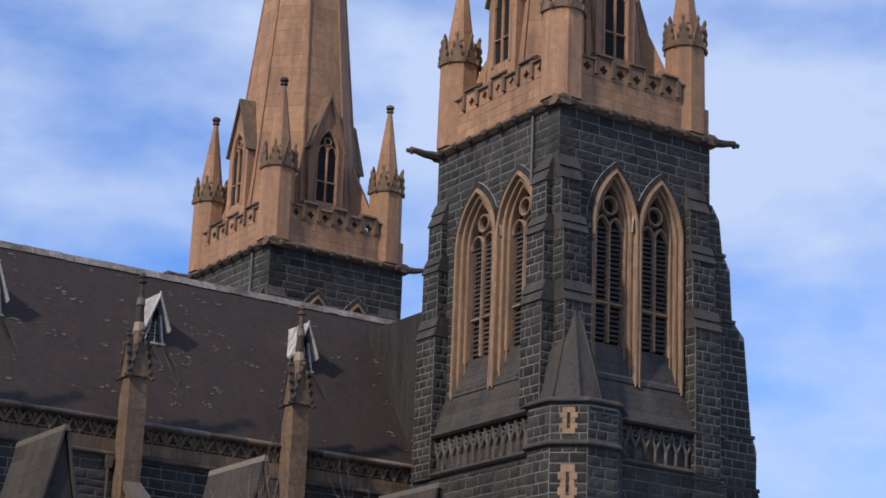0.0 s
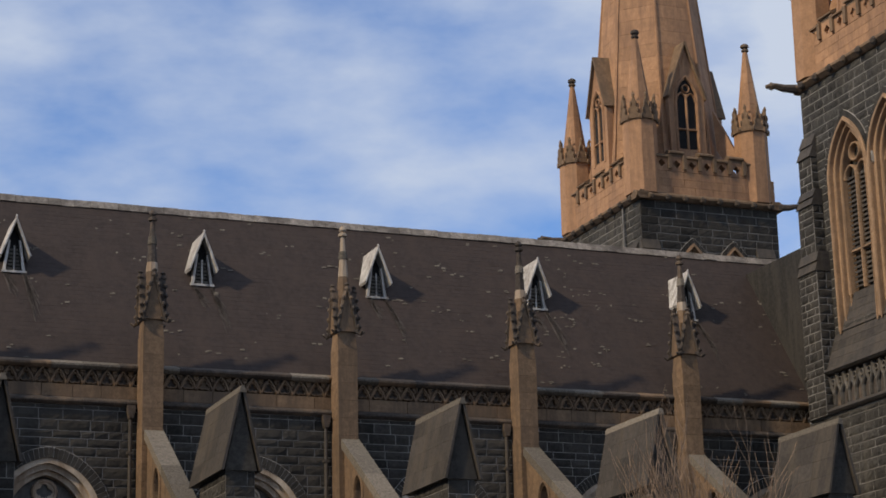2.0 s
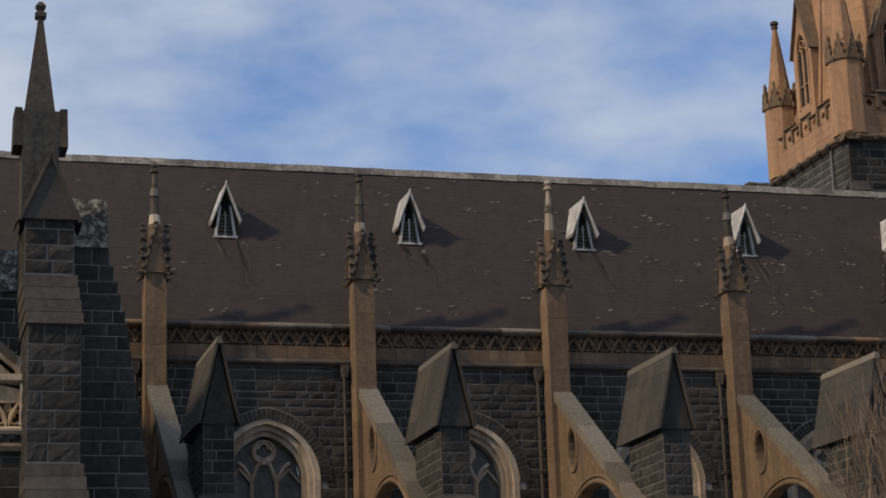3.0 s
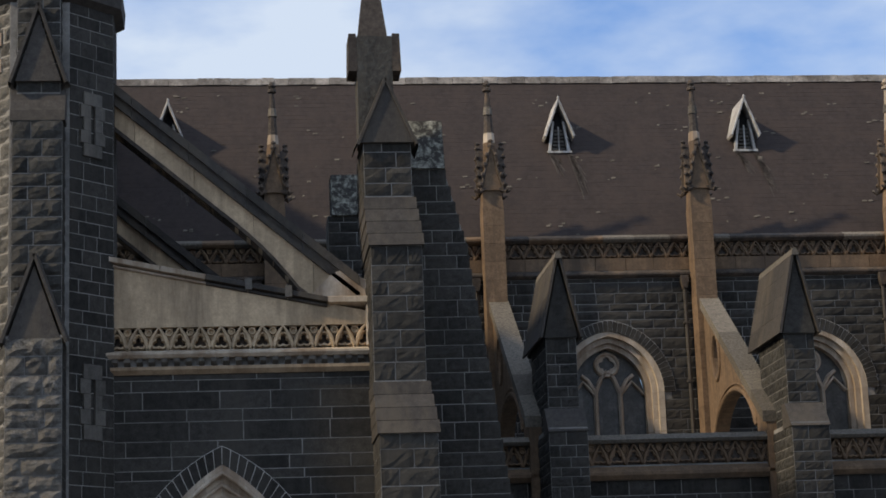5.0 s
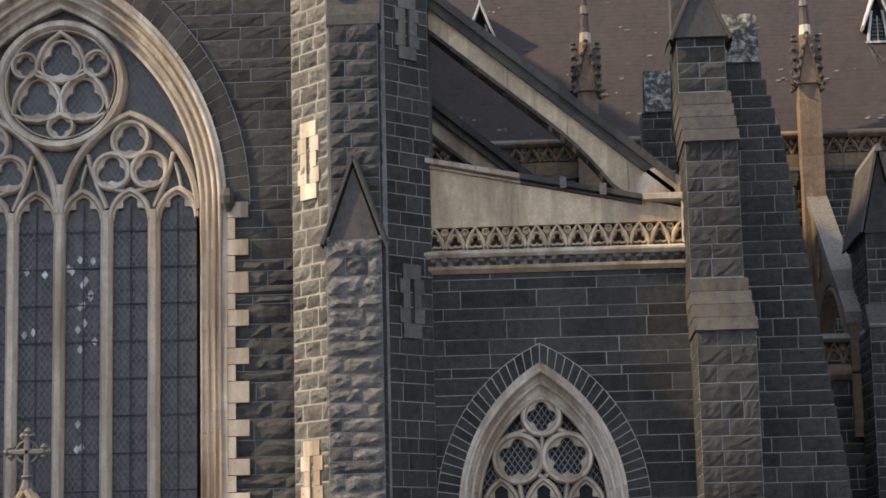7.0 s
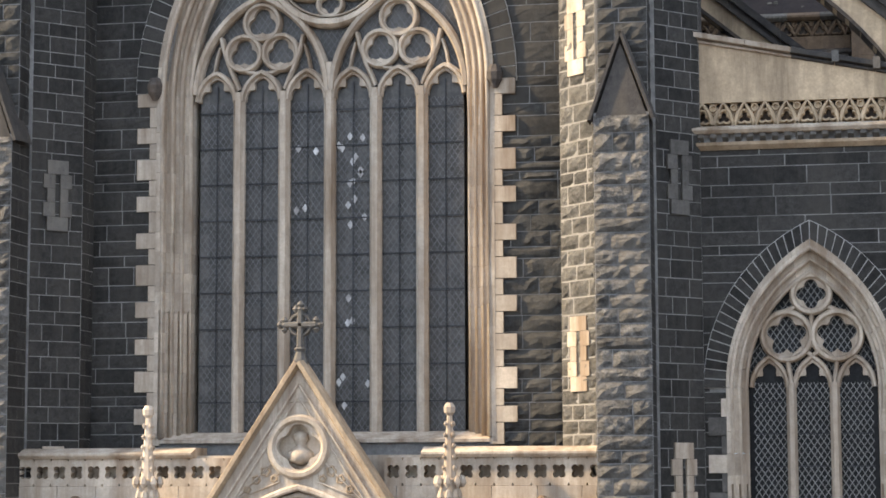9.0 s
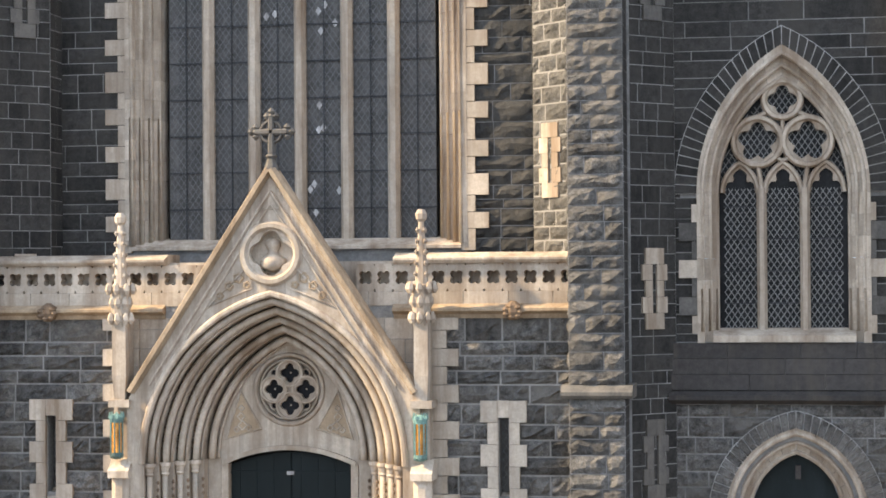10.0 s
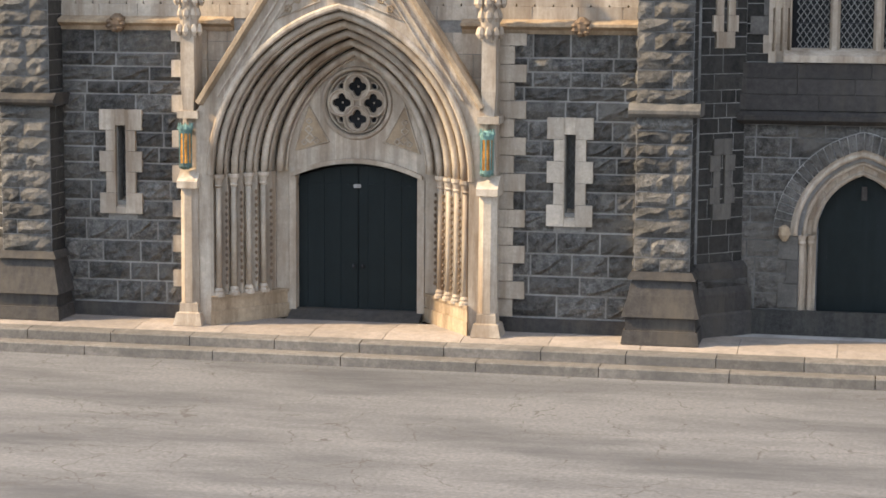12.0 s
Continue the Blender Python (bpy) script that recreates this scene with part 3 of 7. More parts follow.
# string course, quatrefoil parapet and coping
parapet = thing("portal_parapet", "cream limestone parapet with a row of carved quatrefoils", "parapet", kind="structure")
for xa, xb in ((-15.2, CX - 2.2), (CX + 2.2, -3.9)):
    g = Geo()
    g.prism_x([(PY + 0.3, 5.98), (PY - 0.05, 5.98), (PY - 0.08, 6.06), (PY - 0.23, 6.12), (PY - 0.23, 6.17), (PY - 0.02, 6.25), (PY + 0.3, 6.25)], xa, xb)
    g.make("string_course", TAN, parapet, "rain-stained moulded limestone string")
    g = Geo()
    g.prism_x([(PY + 0.9, 7.0), (PY - 0.06, 7.0), (PY - 0.12, 7.06), (PY - 0.12, 7.1), (PY + 0.2, 7.2), (PY + 0.9, 7.2)], xa, xb)
    g.make("coping", LIME, parapet)
x = -15.2
while x < -3.95:
    d = min(rng.uniform(0.7, 1.1), -3.9 - x)
    g = Geo(frame_at(0, PY))
    g.block(x + 0.003, x + d - 0.003, 6.22, 6.48, 0.02, 0, rng)
    g.make("ashlar", LIME, parapet)
    x += d
g = Geo()
g.box(-15.2, -3.9, PY + 0.26, PY + 0.7, 6.3, 7.05)
g.make("backing", LIME, parapet)
n = 33
for i in range(n):
    cx = -15.2 + (i + 0.5) * 11.3 / n
    if abs(cx - CX) < 1.35:
        continue
    g = Geo()
    g.strip(square(cx, 6.74, 11.3 / n / 2, 0.26), foil(cx, 6.74, 0.145, 4, spin=45), PY - 0.01, PY + 0.27, True)
    g.make("quatrefoil", LIME, parapet)
for sx in (CX - 4.45, CX + 4.45):
    g = Geo()
    r = random.Random(int(sx * 10))
    g.turned(sx, PY - 0.2, [(5.95, 0.05), (6.0, 0.13), (6.1, 0.17), (6.22, 0.15), (6.3, 0.05)], 9)
    for k in range(7):
        a = k * 0.9
        g.turned(sx + 0.14 * math.cos(a), PY - 0.3, [(6.05 + 0.1 * math.sin(a), 0.03), (6.1 + 0.1 * math.sin(a), 0.07), (6.15 + 0.1 * math.sin(a), 0.03)], 6)
    tagged(g.make("carved_boss", NAVE), "weathered carved leaf boss on the string course", "carving", "carved bosses")

# ---- the portal ----
portal = thing("portal", "cream limestone Gothic portal with deep moulded arches under a steep gable", "portal", kind="structure")
GY = 36.42
g = Geo()
wall(g, CX - 2.78, CX + 2.78, lambda x: 0.45 if abs(x - CX) > 2.4 else SPR, lambda x: 8.73 - 1.53 * abs(x - CX), GY, PY + 0.1,
     [(CX - 2.45, CX + 2.45, lambda x: 0.4, lambda x: SPR + arch_top(2.45, 3.1, x - CX)), (CX - 0.47, CX + 0.47, lambda x: 7.2 - math.sqrt(max(0, 0.2209 - (x - CX) ** 2)), lambda x: 7.2 + math.sqrt(max(0, 0.2209 - (x - CX) ** 2)))], 40)
g.make("gable", LIME, portal)
# joints show as separate voussoirs in each order
orders = [(2.45, 3.10), (2.24, 2.92), (2.03, 2.74), (1.82, 2.57), (1.60, 2.39), (1.34, 2.16)]
for i in range(5):
    (w1, h1), (w0, h0) = orders[i], orders[i + 1]
    y = GY + 0.03 + 0.27 * i
    q = Geo()
    voussoirs(q, CX, SPR, w0 + 0.02, h0 + 0.02, w1, h1, y + 0.19, y + 0.5, 18, 0.012)
    q.make("arch_order", LIME, portal)
    path = arch(CX, SPR, (w0 + w1) / 2 + 0.015, (h0 + h1) / 2 + 0.015, 14)
    q = Geo()
    q.tube([(x, y + 0.07, z) for x, z in path], 0.068, 8)
    q.strip([(x, z) for x, z in arch(CX, SPR, (w0 + w1) / 2 - 0.02, (h0 + h1) / 2 - 0.02, 14)], [(x, z) for x, z in arch(CX, SPR, (w0 + w1) / 2 + 0.05, (h0 + h1) / 2 + 0.05, 14)], y + 0.09, y + 0.22)
    q.make("roll_moulding", LIME, portal, smooth=True)
    q = Geo()
    q.tube([(x, y + 0.18, z) for x, z in arch(CX, SPR, w0 + 0.045, h0 + 0.045, 14)], 0.03, 6)
    q.make("fillet", LIME, portal, smooth=True)
    # carved pellets in the hollow between the rolls, dark to paint the hollow's shade
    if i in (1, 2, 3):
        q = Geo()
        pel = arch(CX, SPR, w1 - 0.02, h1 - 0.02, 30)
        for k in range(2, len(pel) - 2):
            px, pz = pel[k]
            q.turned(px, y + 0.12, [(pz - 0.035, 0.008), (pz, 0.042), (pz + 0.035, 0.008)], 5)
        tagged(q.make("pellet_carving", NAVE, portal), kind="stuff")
    for s in (-1, 1):
        wm = (w0 + w1) / 2
        q = Geo()
        a, b = sorted((CX + s * (w0 + 0.01), CX + s * w1))
        q.box(a, b, y + 0.21, y + 0.5, 0.5, SPR)
        q.make("jamb_stone", LIME, portal)
        if i < 4:
            cx, cy = CX + s * (wm + 0.03), y + 0.07
            q = Geo()
            q.turned(cx, cy, [(1.14, 0.058), (3.06, 0.055)], 12)
            q.make("shaft", LIME, portal, smooth=True)
            q = Geo()
            q.turned(cx, cy, [(3.05, 0.055), (3.09, 0.085), (3.12, 0.065), (3.2, 0.085), (3.24, 0.115), (3.3, 0.115)], 12)
            q.make("capital", LIME, portal)
            q = Geo()
            q.turned(cx, cy, [(0.98, 0.115), (1.04, 0.115), (1.07, 0.085), (1.1, 0.095), (1.15, 0.06)], 12)
            q.make("shaft_base", LIME, portal)
            # dark pellets beside the shaft carry the shade of the gap
            q = Geo()
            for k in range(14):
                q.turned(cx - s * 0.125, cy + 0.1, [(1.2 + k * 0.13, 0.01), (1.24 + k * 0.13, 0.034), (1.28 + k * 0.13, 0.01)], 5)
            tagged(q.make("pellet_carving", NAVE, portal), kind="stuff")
for s in (-1, 1):
    g = Geo()
    a, b = (CX + s * 2.48, GY - 0.02), (CX + s * 1.34, GY + 1.5)
    for z0, z1, o in ((0.45, 0.72, 0.13), (0.72, 0.94, 0.08), (0.94, 1.0, 0.12)):
        q = [(a[0] - s * 0.02, a[1] - o), (b[0] - s * o, b[1] - 0.02), (b[0], b[1] + 0.3), (a[0], b[1] + 0.3)]
        g.add([(x, y, z) for z in (z0, z1) for x, y in q], [(0, 1, 2, 3), (7, 6, 5, 4)] + [(i, 4 + i, 4 + (i + 1) % 4, (i + 1) % 4) for i in range(4)])
    # browner stone than the jamb: shade on the plinth put into colour
    g.make("jamb_plinth", TAN, portal, "splayed plinth of the jamb, toned down for shade")
# hood along the outer arch
g = Geo()
g.bar(arch(CX, SPR, 2.5, 3.16, 16), 0.12, GY - 0.08, GY + 0.02)
g.make("hood_mould", LIME, portal)
# tympanum with the wheel of four quatrefoils
TY = GY + 1.34
ZC = 4.62
seg = lambda x: 3.17 + 0.3 * (1 - ((x - CX) / 1.3) ** 2)
g = Geo()
wall(g, CX - 1.36, CX + 1.36, lambda x: seg(x) if abs(x - CX) < 1.3 else 3.15, lambda x: SPR + arch_top(1.38, 2.2, x - CX), TY, TY + 0.3,
     [(CX - 0.62, CX + 0.62, lambda x: ZC - math.sqrt(max(0, 0.3844 - (x - CX) ** 2)), lambda x: ZC + math.sqrt(max(0, 0.3844 - (x - CX) ** 2)))], 30)
g.make("tympanum", LIME, portal)
g = Geo()
g.strip([(CX - 1.3 + 2.6 * i / 20, seg(CX - 1.3 + 2.6 * i / 20)) for i in range(21)], [(CX - 1.3 + 2.6 * i / 20, seg(CX - 1.3 + 2.6 * i / 20) + 0.09) for i in range(21)], TY - 0.1, TY)
g.make("lintel_arch", LIME, portal)
g = Geo()
g.prism(circle(CX, ZC, 0.64), TY + 0.13, TY + 0.22)
g.make("wheel_plate", LIME, portal)
for rr, wd, y in ((0.66, 0.1, -0.05), (0.57, 0.05, -0.01)):
    g = Geo()
    g.bar(circle(CX, ZC, rr, 40), wd, TY + y, TY + 0.12, True)
    g.make("wheel_rim", LIME, portal)
for k in range(4):
    a = k * math.pi / 2
    x, z = CX + 0.31 * math.cos(a), ZC + 0.31 * math.sin(a)
    g = Geo()
    g.strip(circle(x, z, 0.25, 36), foil(x, z, 0.185, 4), TY + 0.02, TY + 0.16, True)
    g.bar(circle(x, z, 0.245, 36), 0.05, TY - 0.02 - 0.003 * k, TY + 0.03, True)
    g.make("quatrefoil", LIME, portal)
    g = Geo()
    g.strip(foil(x, z, 0.192, 4), circle(x, z, 0.02, 36), TY + 0.118, TY + 0.125, True)
    g.make("quatrefoil_glass", HOLE, portal, "dark glass in a quatrefoil")
    a += math.pi / 4
    g = Geo()
    g.bar(circle(CX + 0.43 * math.cos(a), ZC + 0.43 * math.sin(a), 0.085, 14), 0.04, TY + 0.04, TY + 0.14, True)
    g.make("eyelet", LIME, portal)
    # black disc painted as the eyelet's dark depth
    g = Geo()
    g.prism(circle(CX + 0.47 * math.cos(a), ZC + 0.47 * math.sin(a), 0.06, 10), TY + 0.105, TY + 0.128)
    g.make("eyelet_hole", HOLE, portal)
g = Geo()
g.box(CX - 0.07, CX + 0.07, TY + 0.03, TY + 0.15, ZC - 0.07, ZC + 0.07)
g.make("hub", LIME, portal)
for s in (-1, 1):
    tri = [(CX + s * 1.24, 3.67), (CX + s * 0.55, 3.87), (CX + s * 0.95, 4.58)]
    g = Geo()
    g.bar(tri, 0.05, TY - 0.035, TY + 0.02, True)
    g.make("spandrel_frame", LIME, portal)
    # brown plate paints the shade of a recess, though it stands proud
    g = Geo()
    g.prism(tri, TY - 0.012, TY + 0.02)
    g.make("spandrel_panel", TAN, portal)
    g = Geo()
    for cx, cz, rr in ((0.92, 3.93, 0.085), (0.95, 4.1, 0.07), (0.8, 3.89, 0.055), (1.04, 3.85, 0.05), (0.94, 4.26, 0.05)):
        g.bar(foil(CX + s * cx, cz, rr, 4, 20), 0.03, TY - 0.03, TY + 0.01, True)
    g.make("spandrel_carving", LIME, portal)
# medallion, carved corners and coping of the gable
g = Geo()
g.bar(circle(CX, 7.2, 0.52, 40), 0.16, GY - 0.09, GY + 0.1, True)
g.make("medallion_rim", LIME, portal)
g = Geo()
g.prism(circle(CX, 7.2, 0.5), GY + 0.22, GY + 0.3)
g.make("medallion_ground", LIME, portal)
g = Geo()
g.strip(circle(CX, 7.2, 0.48, 36), foil(CX, 7.2, 0.42, 4, bite=0.3), GY + 0.0, GY + 0.22, True)
g.make("medallion_quatrefoil", LIME, portal)
g = Geo()
g.turned(CX, GY + 0.2, [(6.86, 0.06), (6.95, 0.25), (7.1, 0.24), (7.2, 0.1), (7.26, 0.1), (7.34, 0.15), (7.43, 0.14), (7.5, 0.04)], 12)
tagged(g.make("carved_bust", LIME, smooth=True), "plain weathered limestone bust set in the medallion", "statue")
for s in (-1, 1):
    for cx, cz, rr in ((0.62, 6.75, 0.09), (0.8, 6.6, 0.075), (0.97, 6.42, 0.06), (0.46, 6.62, 0.06)):
        g = Geo()
        g.bar(foil(CX + s * cx, cz, rr, 5, 25), 0.04, GY - 0.03, GY + 0.02, True)
        g.make("leaf_carving", TAN, portal)
    g = Geo()
    g.bar([(CX + s * 0.42, 6.98), (CX + s * 0.36, 6.56), (CX + s * 1.2, 6.22)], 0.045, GY - 0.03, GY + 0.02, True)
    g.make("corner_panel", LIME, portal)
    for off, wd, y0 in ((0.0, 0.16, -0.16), (0.23, 0.05, -0.05), (0.36, 0.04, -0.03)):
        g = Geo()
        d = Vector((1, -1.53)).normalized()
        nx, nz = -d.y, d.x
        p = [(CX - s * nx * 0 + s * (0.02 + d.x * L) - s * nx * off, 8.75 + d.y * L - nz * off) for L in (0.0 if off == 0 else off * 1.53, 4.9 if off == 0 else 4.6)]
        g.bar(p, wd, GY + y0, GY + 0.25 if off == 0 else GY + 0.01)
        g.make("gable_coping" if off == 0 else "gable_fillet", TAN if off == 0 else LIME, portal)
g = Geo()
g.bar([(CX - 0.2, 8.02), (CX, 8.35), (CX + 0.2, 8.02)], 0.04, GY - 0.03, GY + 0.02, True)
g.make("apex_trefoil", LIME, portal)
g = Geo()
g.turned(CX, GY + 0.1, [(8.66, 0.16), (8.8, 0.13), (8.95, 0.08), (9.0, 0.12), (9.06, 0.05)], 8)
for a, b in (((CX, 9.05), (CX, 9.72)), ((CX - 0.3, 9.45), (CX + 0.3, 9.45))):
    g.bar([a, b], 0.13, GY + 0.03, GY + 0.17)
for x, z in ((CX, 9.74), (CX - 0.3, 9.45), (CX + 0.3, 9.45)):
    for dx, dz in ((0, 0), (0.085, 0), (-0.085, 0), (0, 0.085), (0, -0.085)):
        g.turned(x + dx, GY + 0.1, [(z + dz - 0.07, 0.02), (z + dz, 0.075), (z + dz + 0.07, 0.02)], 6)
g.bar(circle(CX, 9.45, 0.2, 16), 0.06, GY + 0.05, GY + 0.15, True)
g.make("gable_cross", GREYSTONE, portal, "weathered stone cross with floriated ends")


def side_pinnacle():
    p = thing("portal_pinnacle", "slender cream limestone pinnacle with crockets beside the portal", "pinnacle", "portal pinnacles")
    g = Geo()
    g.turned(0, 0, [(0.45, 0.40), (0.68, 0.33), (0.7, 0.26), (0.86, 0.25), (0.9, 0.20)], 4)
    g.make("base", LIME, p)
    g = Geo()
    g.turned(0, 0, [(0.88, 0.19), (3.05, 0.18)], 8)
    g.make("lower_shaft", LIME, p)
    g = Geo()
    g.box(-0.2, 0.2, -0.22, 0.4, 3.05, 3.18)
    g.prism_x([(-0.22, 3.18), (0.4, 3.18), (0.4, 3.4), (0.05, 3.4)], -0.2, 0.2)
    g.make("ledge", LIME, p)
    g = Geo()
    g.box(-0.2, 0.2, -0.16, 0.4, 4.36, 4.5)
    g.make("canopy_slab", LIME, p)
    g = Geo()
    g.turned(0, 0, [(4.5, 0.14), (4.95, 0.19), (6.0, 0.18)], 4)
    g.box(-0.1, 0.1, 0.1, 0.45, 3.2, 6.0)
    g.make("upper_shaft", LIME, p)
    r = random.Random(5)
    g = Geo()
    for z, rr in ((6.0, 0.2), (6.3, 0.17), (6.55, 0.24)):
        for k in range(8):
            a = k * math.pi / 4
            x, y = rr * math.cos(a), rr * math.sin(a)
            g.turned(x, y, [(z - 0.1, 0.02), (z - 0.02, 0.07), (z + 0.07, 0.05), (z + 0.12, 0.02)], 5)
    g.turned(0, 0, [(5.85, 0.16), (6.6, 0.2), (6.62, 0.12)], 8)
    g.make("crocketed_collar", LIME, p)
    g = Geo()
    g.turned(0, 0, [(6.6, 0.13), (7.75, 0.05), (7.8, 0.1), (7.9, 0.11), (7.98, 0.06)], 8)
    for k in range(5):
        z = 6.75 + k * 0.2
        for q in range(4):
            a = q * math.pi / 2 + math.pi / 4
            rr = 0.14 - k * 0.012
            g.turned(rr * math.cos(a), rr * math.sin(a), [(z, 0.012), (z + 0.05, 0.034), (z + 0.1, 0.012)], 5)
    g.make("spirelet", LIME, p)
    return p


pin = side_pinnacle()
pin.matrix_basis = pose(CX - 2.9, 36.45, 0)
copy_thing(pin, pose(CX + 2.82, 36.45, 0))


def lantern():
    p = thing("wall_lantern", "verdigris copper lantern with amber glass on a stone bracket", "lantern", "lanterns beside the door")
    g = Geo()
    g.turned(0, 0, [(-0.36, 0.09), (0.34, 0.11)], 8)
    g.make("amber_glass", AMBER, p, "amber glass cylinder")
    for k in range(8):
        a = k * math.pi / 4
        g = Geo()
        x, y = 0.115 * math.cos(a), 0.115 * math.sin(a)
        g.box(x - 0.011, x + 0.011, y - 0.011, y + 0.011, -0.4, 0.38)
        g.make("bar", COPPER, p)
    g = Geo()
    g.turned(0, 0, [(0.26, 0.12), (0.34, 0.14), (0.38, 0.13), (0.42, 0.06)], 8)
    for k in range(8):
        a = k * math.pi / 4 + 0.39
        x, y = 0.125 * math.cos(a), 0.125 * math.sin(a)
        g.turned(x, y, [(0.34, 0.035), (0.46, 0.006)], 4)
    g.make("crown", COPPER, p)
    g = Geo()
    g.turned(0, 0, [(-0.42, 0.07), (-0.36, 0.13), (-0.3, 0.12)], 8)
    g.make("foot", COPPER, p)
    g = Geo()
    g.box(-0.03, 0.03, 0.0, 0.34, 0.3, 0.35)
    g.make("bracket", COPPER, p)
    return p


lamp = lantern()
lamp.matrix_basis = pose(CX - 2.95, 36.32, 3.82)
copy_thing(lamp, pose(CX + 2.80, 36.32, 3.82))


def double_door(name, label, cx, y, w, z0, head, leaves):
    d = thing(name, label, "door", kind="structure")
    for k in range(leaves):
        a = cx - w + 2 * w * k / leaves
        b = cx - w + 2 * w * (k + 1) / leaves
        leaf = Geo()
        wall(leaf, a + 0.006, b - 0.006, lambda x: z0, head, y, y + 0.06, (), 10)
        leaf = leaf.make("leaf", DOOR, d)
        g = Geo()
        n = 7 if leaves == 2 else 10
        for i in range(n):
            xa, xb = a + 0.02 + (b - a - 0.04) * i / n, a + 0.02 + (b - a - 0.04) * (i + 1) / n
            wall(g, xa + 0.0015, xb - 0.0015, lambda x: z0 + 0.02, lambda x: head(x) - 0.03, y - 0.012, y, (), 1)
        g.make("boards", DOOR, leaf)
        g = Geo()
        g.turned(a + 0.09 if k else b - 0.09, y - 0.05, [(1.42, 0.02), (1.46, 0.035), (1.5, 0.02)], 8)
        g.make("knob", IRON, leaf)
    return d


DY = GY + 1.5
door = double_door("door_1", "dark green painted timber double door under a segmental arch", CX, DY, 1.2, 0.6, lambda x: seg(x) - 0.06, 2)
g = Geo()
g.box(CX - 1.2, CX + 1.2, DY - 0.03, DY - 0.005, 3.0, 3.05)
g.make("rail", DOOR, door)
g = Geo()
g.box(CX - 0.09, CX + 0.05, DY - 0.045, DY - 0.03, 2.98, 3.05)
g.make("notice_plate", PAINT, door, "small white notice plate")
g = Geo()
g.prism_x([(GY + 0.95, 0.45), (DY + 0.1, 0.45), (DY + 0.1, 0.62), (DY - 0.15, 0.62)], CX - 1.3, CX + 1.3)
tagged(g.make("door_ramp", SLAB), "dark sloped threshold ramp before the double door", "ramp")
for s in (-1, 1):
    g = Geo()
    a, b = sorted((CX + s * 1.2, CX + s * 1.34))
    g.box(a, b, DY - 0.2, DY + 0.05, 0.6, 3.2)
    g.make("door_jamb", LIME, portal)

# ---- transept front: upper wall with the great window ----
UY = 38.6
WX, WS = -9.58, 14.3
upper = thing("wall_transept", "dark bluestone transept wall in dressed courses", "wall", kind="structure")
g = Geo()
wall(g, -14.6, -4.5, lambda x: 6.5, lambda x: 27.0, UY, UY + 0.9, [(WX - 3.3, WX + 3.3, lambda x: 7.3, lambda x: WS + arch_top(3.3, 4.85, x - WX))], 10)
g.make("wall_core", DARKMORTAR, upper)
stones = courses(-14.6, -4.5, 7.2, 27.0, 0.29, (0.5, 1.5), random.Random(12), around([(WX, 3.86, 5.5, WS, 7.0, 3.4)], -14.6, -4.5), 0.42)
lay(BLUE, upper, frame_at(0, UY), [q for q in stones if q[2] > 13 or q[0] < WX], random.Random(13), 0.012, 0.014)
lay(DARKROCK, upper, frame_at(0, UY), [q for q in stones if not (q[2] > 13 or q[0] < WX)], random.Random(13), 0.015, 0.05)
window = thing("window_1", "tall six-light traceried Gothic window with leaded glass and limestone jambs", "window", kind="structure")
g = Geo()
voussoirs(g, WX, WS, 3.42, 4.98, 3.86, 5.5, UY - 0.065, UY + 0.2, 50, 0.02)
joint_ring(WX, WS, 3.42, 4.98, 3.86, 5.5, UY - 0.048, 0.2, window)
g.make("bluestone_voussoirs", BLUE, window, "dark bluestone arch stones with pale joints")["kind"] = "stuff"
for i, (w1, h1, w0, h0, y) in enumerate(((3.42, 4.98, 3.26, 4.78, -0.09), (3.26, 4.78, 3.12, 4.6, 0.1), (3.12, 4.6, 2.97, 4.42, 0.24), (2.97, 4.42, 2.82, 4.22, 0.38))):
    g = Geo()
    voussoirs(g, WX, WS, w0, h0, w1, h1, UY + y, UY + y + 0.5, 24, 0.009, WS - 7.4)
    g.make("arch_moulding", LIME, window)
    g = Geo()
    g.tube([(x, UY + y + 0.02, z) for x, z in arch(WX, WS, w0 + 0.04, h0 + 0.04, 20, 7.4)], 0.055, 6)
    g.make("roll", LIME, window, smooth=True)
r = random.Random(3)
for s in (-1, 1):
    z, k = 7.25, 0
    while z < WS - 0.2:
        h = 0.32 if k % 3 else 0.42
        w = 3.42 + (0.42 if k % 2 else 0.16)
        a, b = sorted((WX + s * 3.3, WX + s * w))
        q = Geo(frame_at(0, UY))
        q.block(a, b, z + 0.004, z + h - 0.004, 0.085 if s > 0 else 0.045, 0, r)
        q.make("quoin", LIME, window)
        z += h
        k += 1
    g = Geo()
    g.turned(WX + s * 3.45, UY - 0.12, [(14.15, 0.05), (14.3, 0.14), (14.45, 0.16), (14.6, 0.1)], 8)
    g.make("label_stop", SOOTSHADE, window, "dark carved label stop")
TYW = UY + 0.5
lights = [WX - 2.82 + 0.94 * (i + 0.5) for i in range(6)]
for i in range(1, 6):
    x = WX - 2.82 + 0.94 * i
    g = Geo()
    g.bar([(x, 7.4), (x, WS + (0.05 if i != 3 else 0.6))], 0.24, TYW - 0.12, TYW + 0.2)
    g.make("mullion", LIME, window)
g = Geo()
g.prism_x([(UY - 0.1, 7.3), (UY + 0.9, 7.3), (UY + 0.9, 7.55), (UY + 0.35, 7.5), (UY - 0.1, 7.36)], WX - 3.3, WX + 3.3)
g.make("sill", LIME, window)
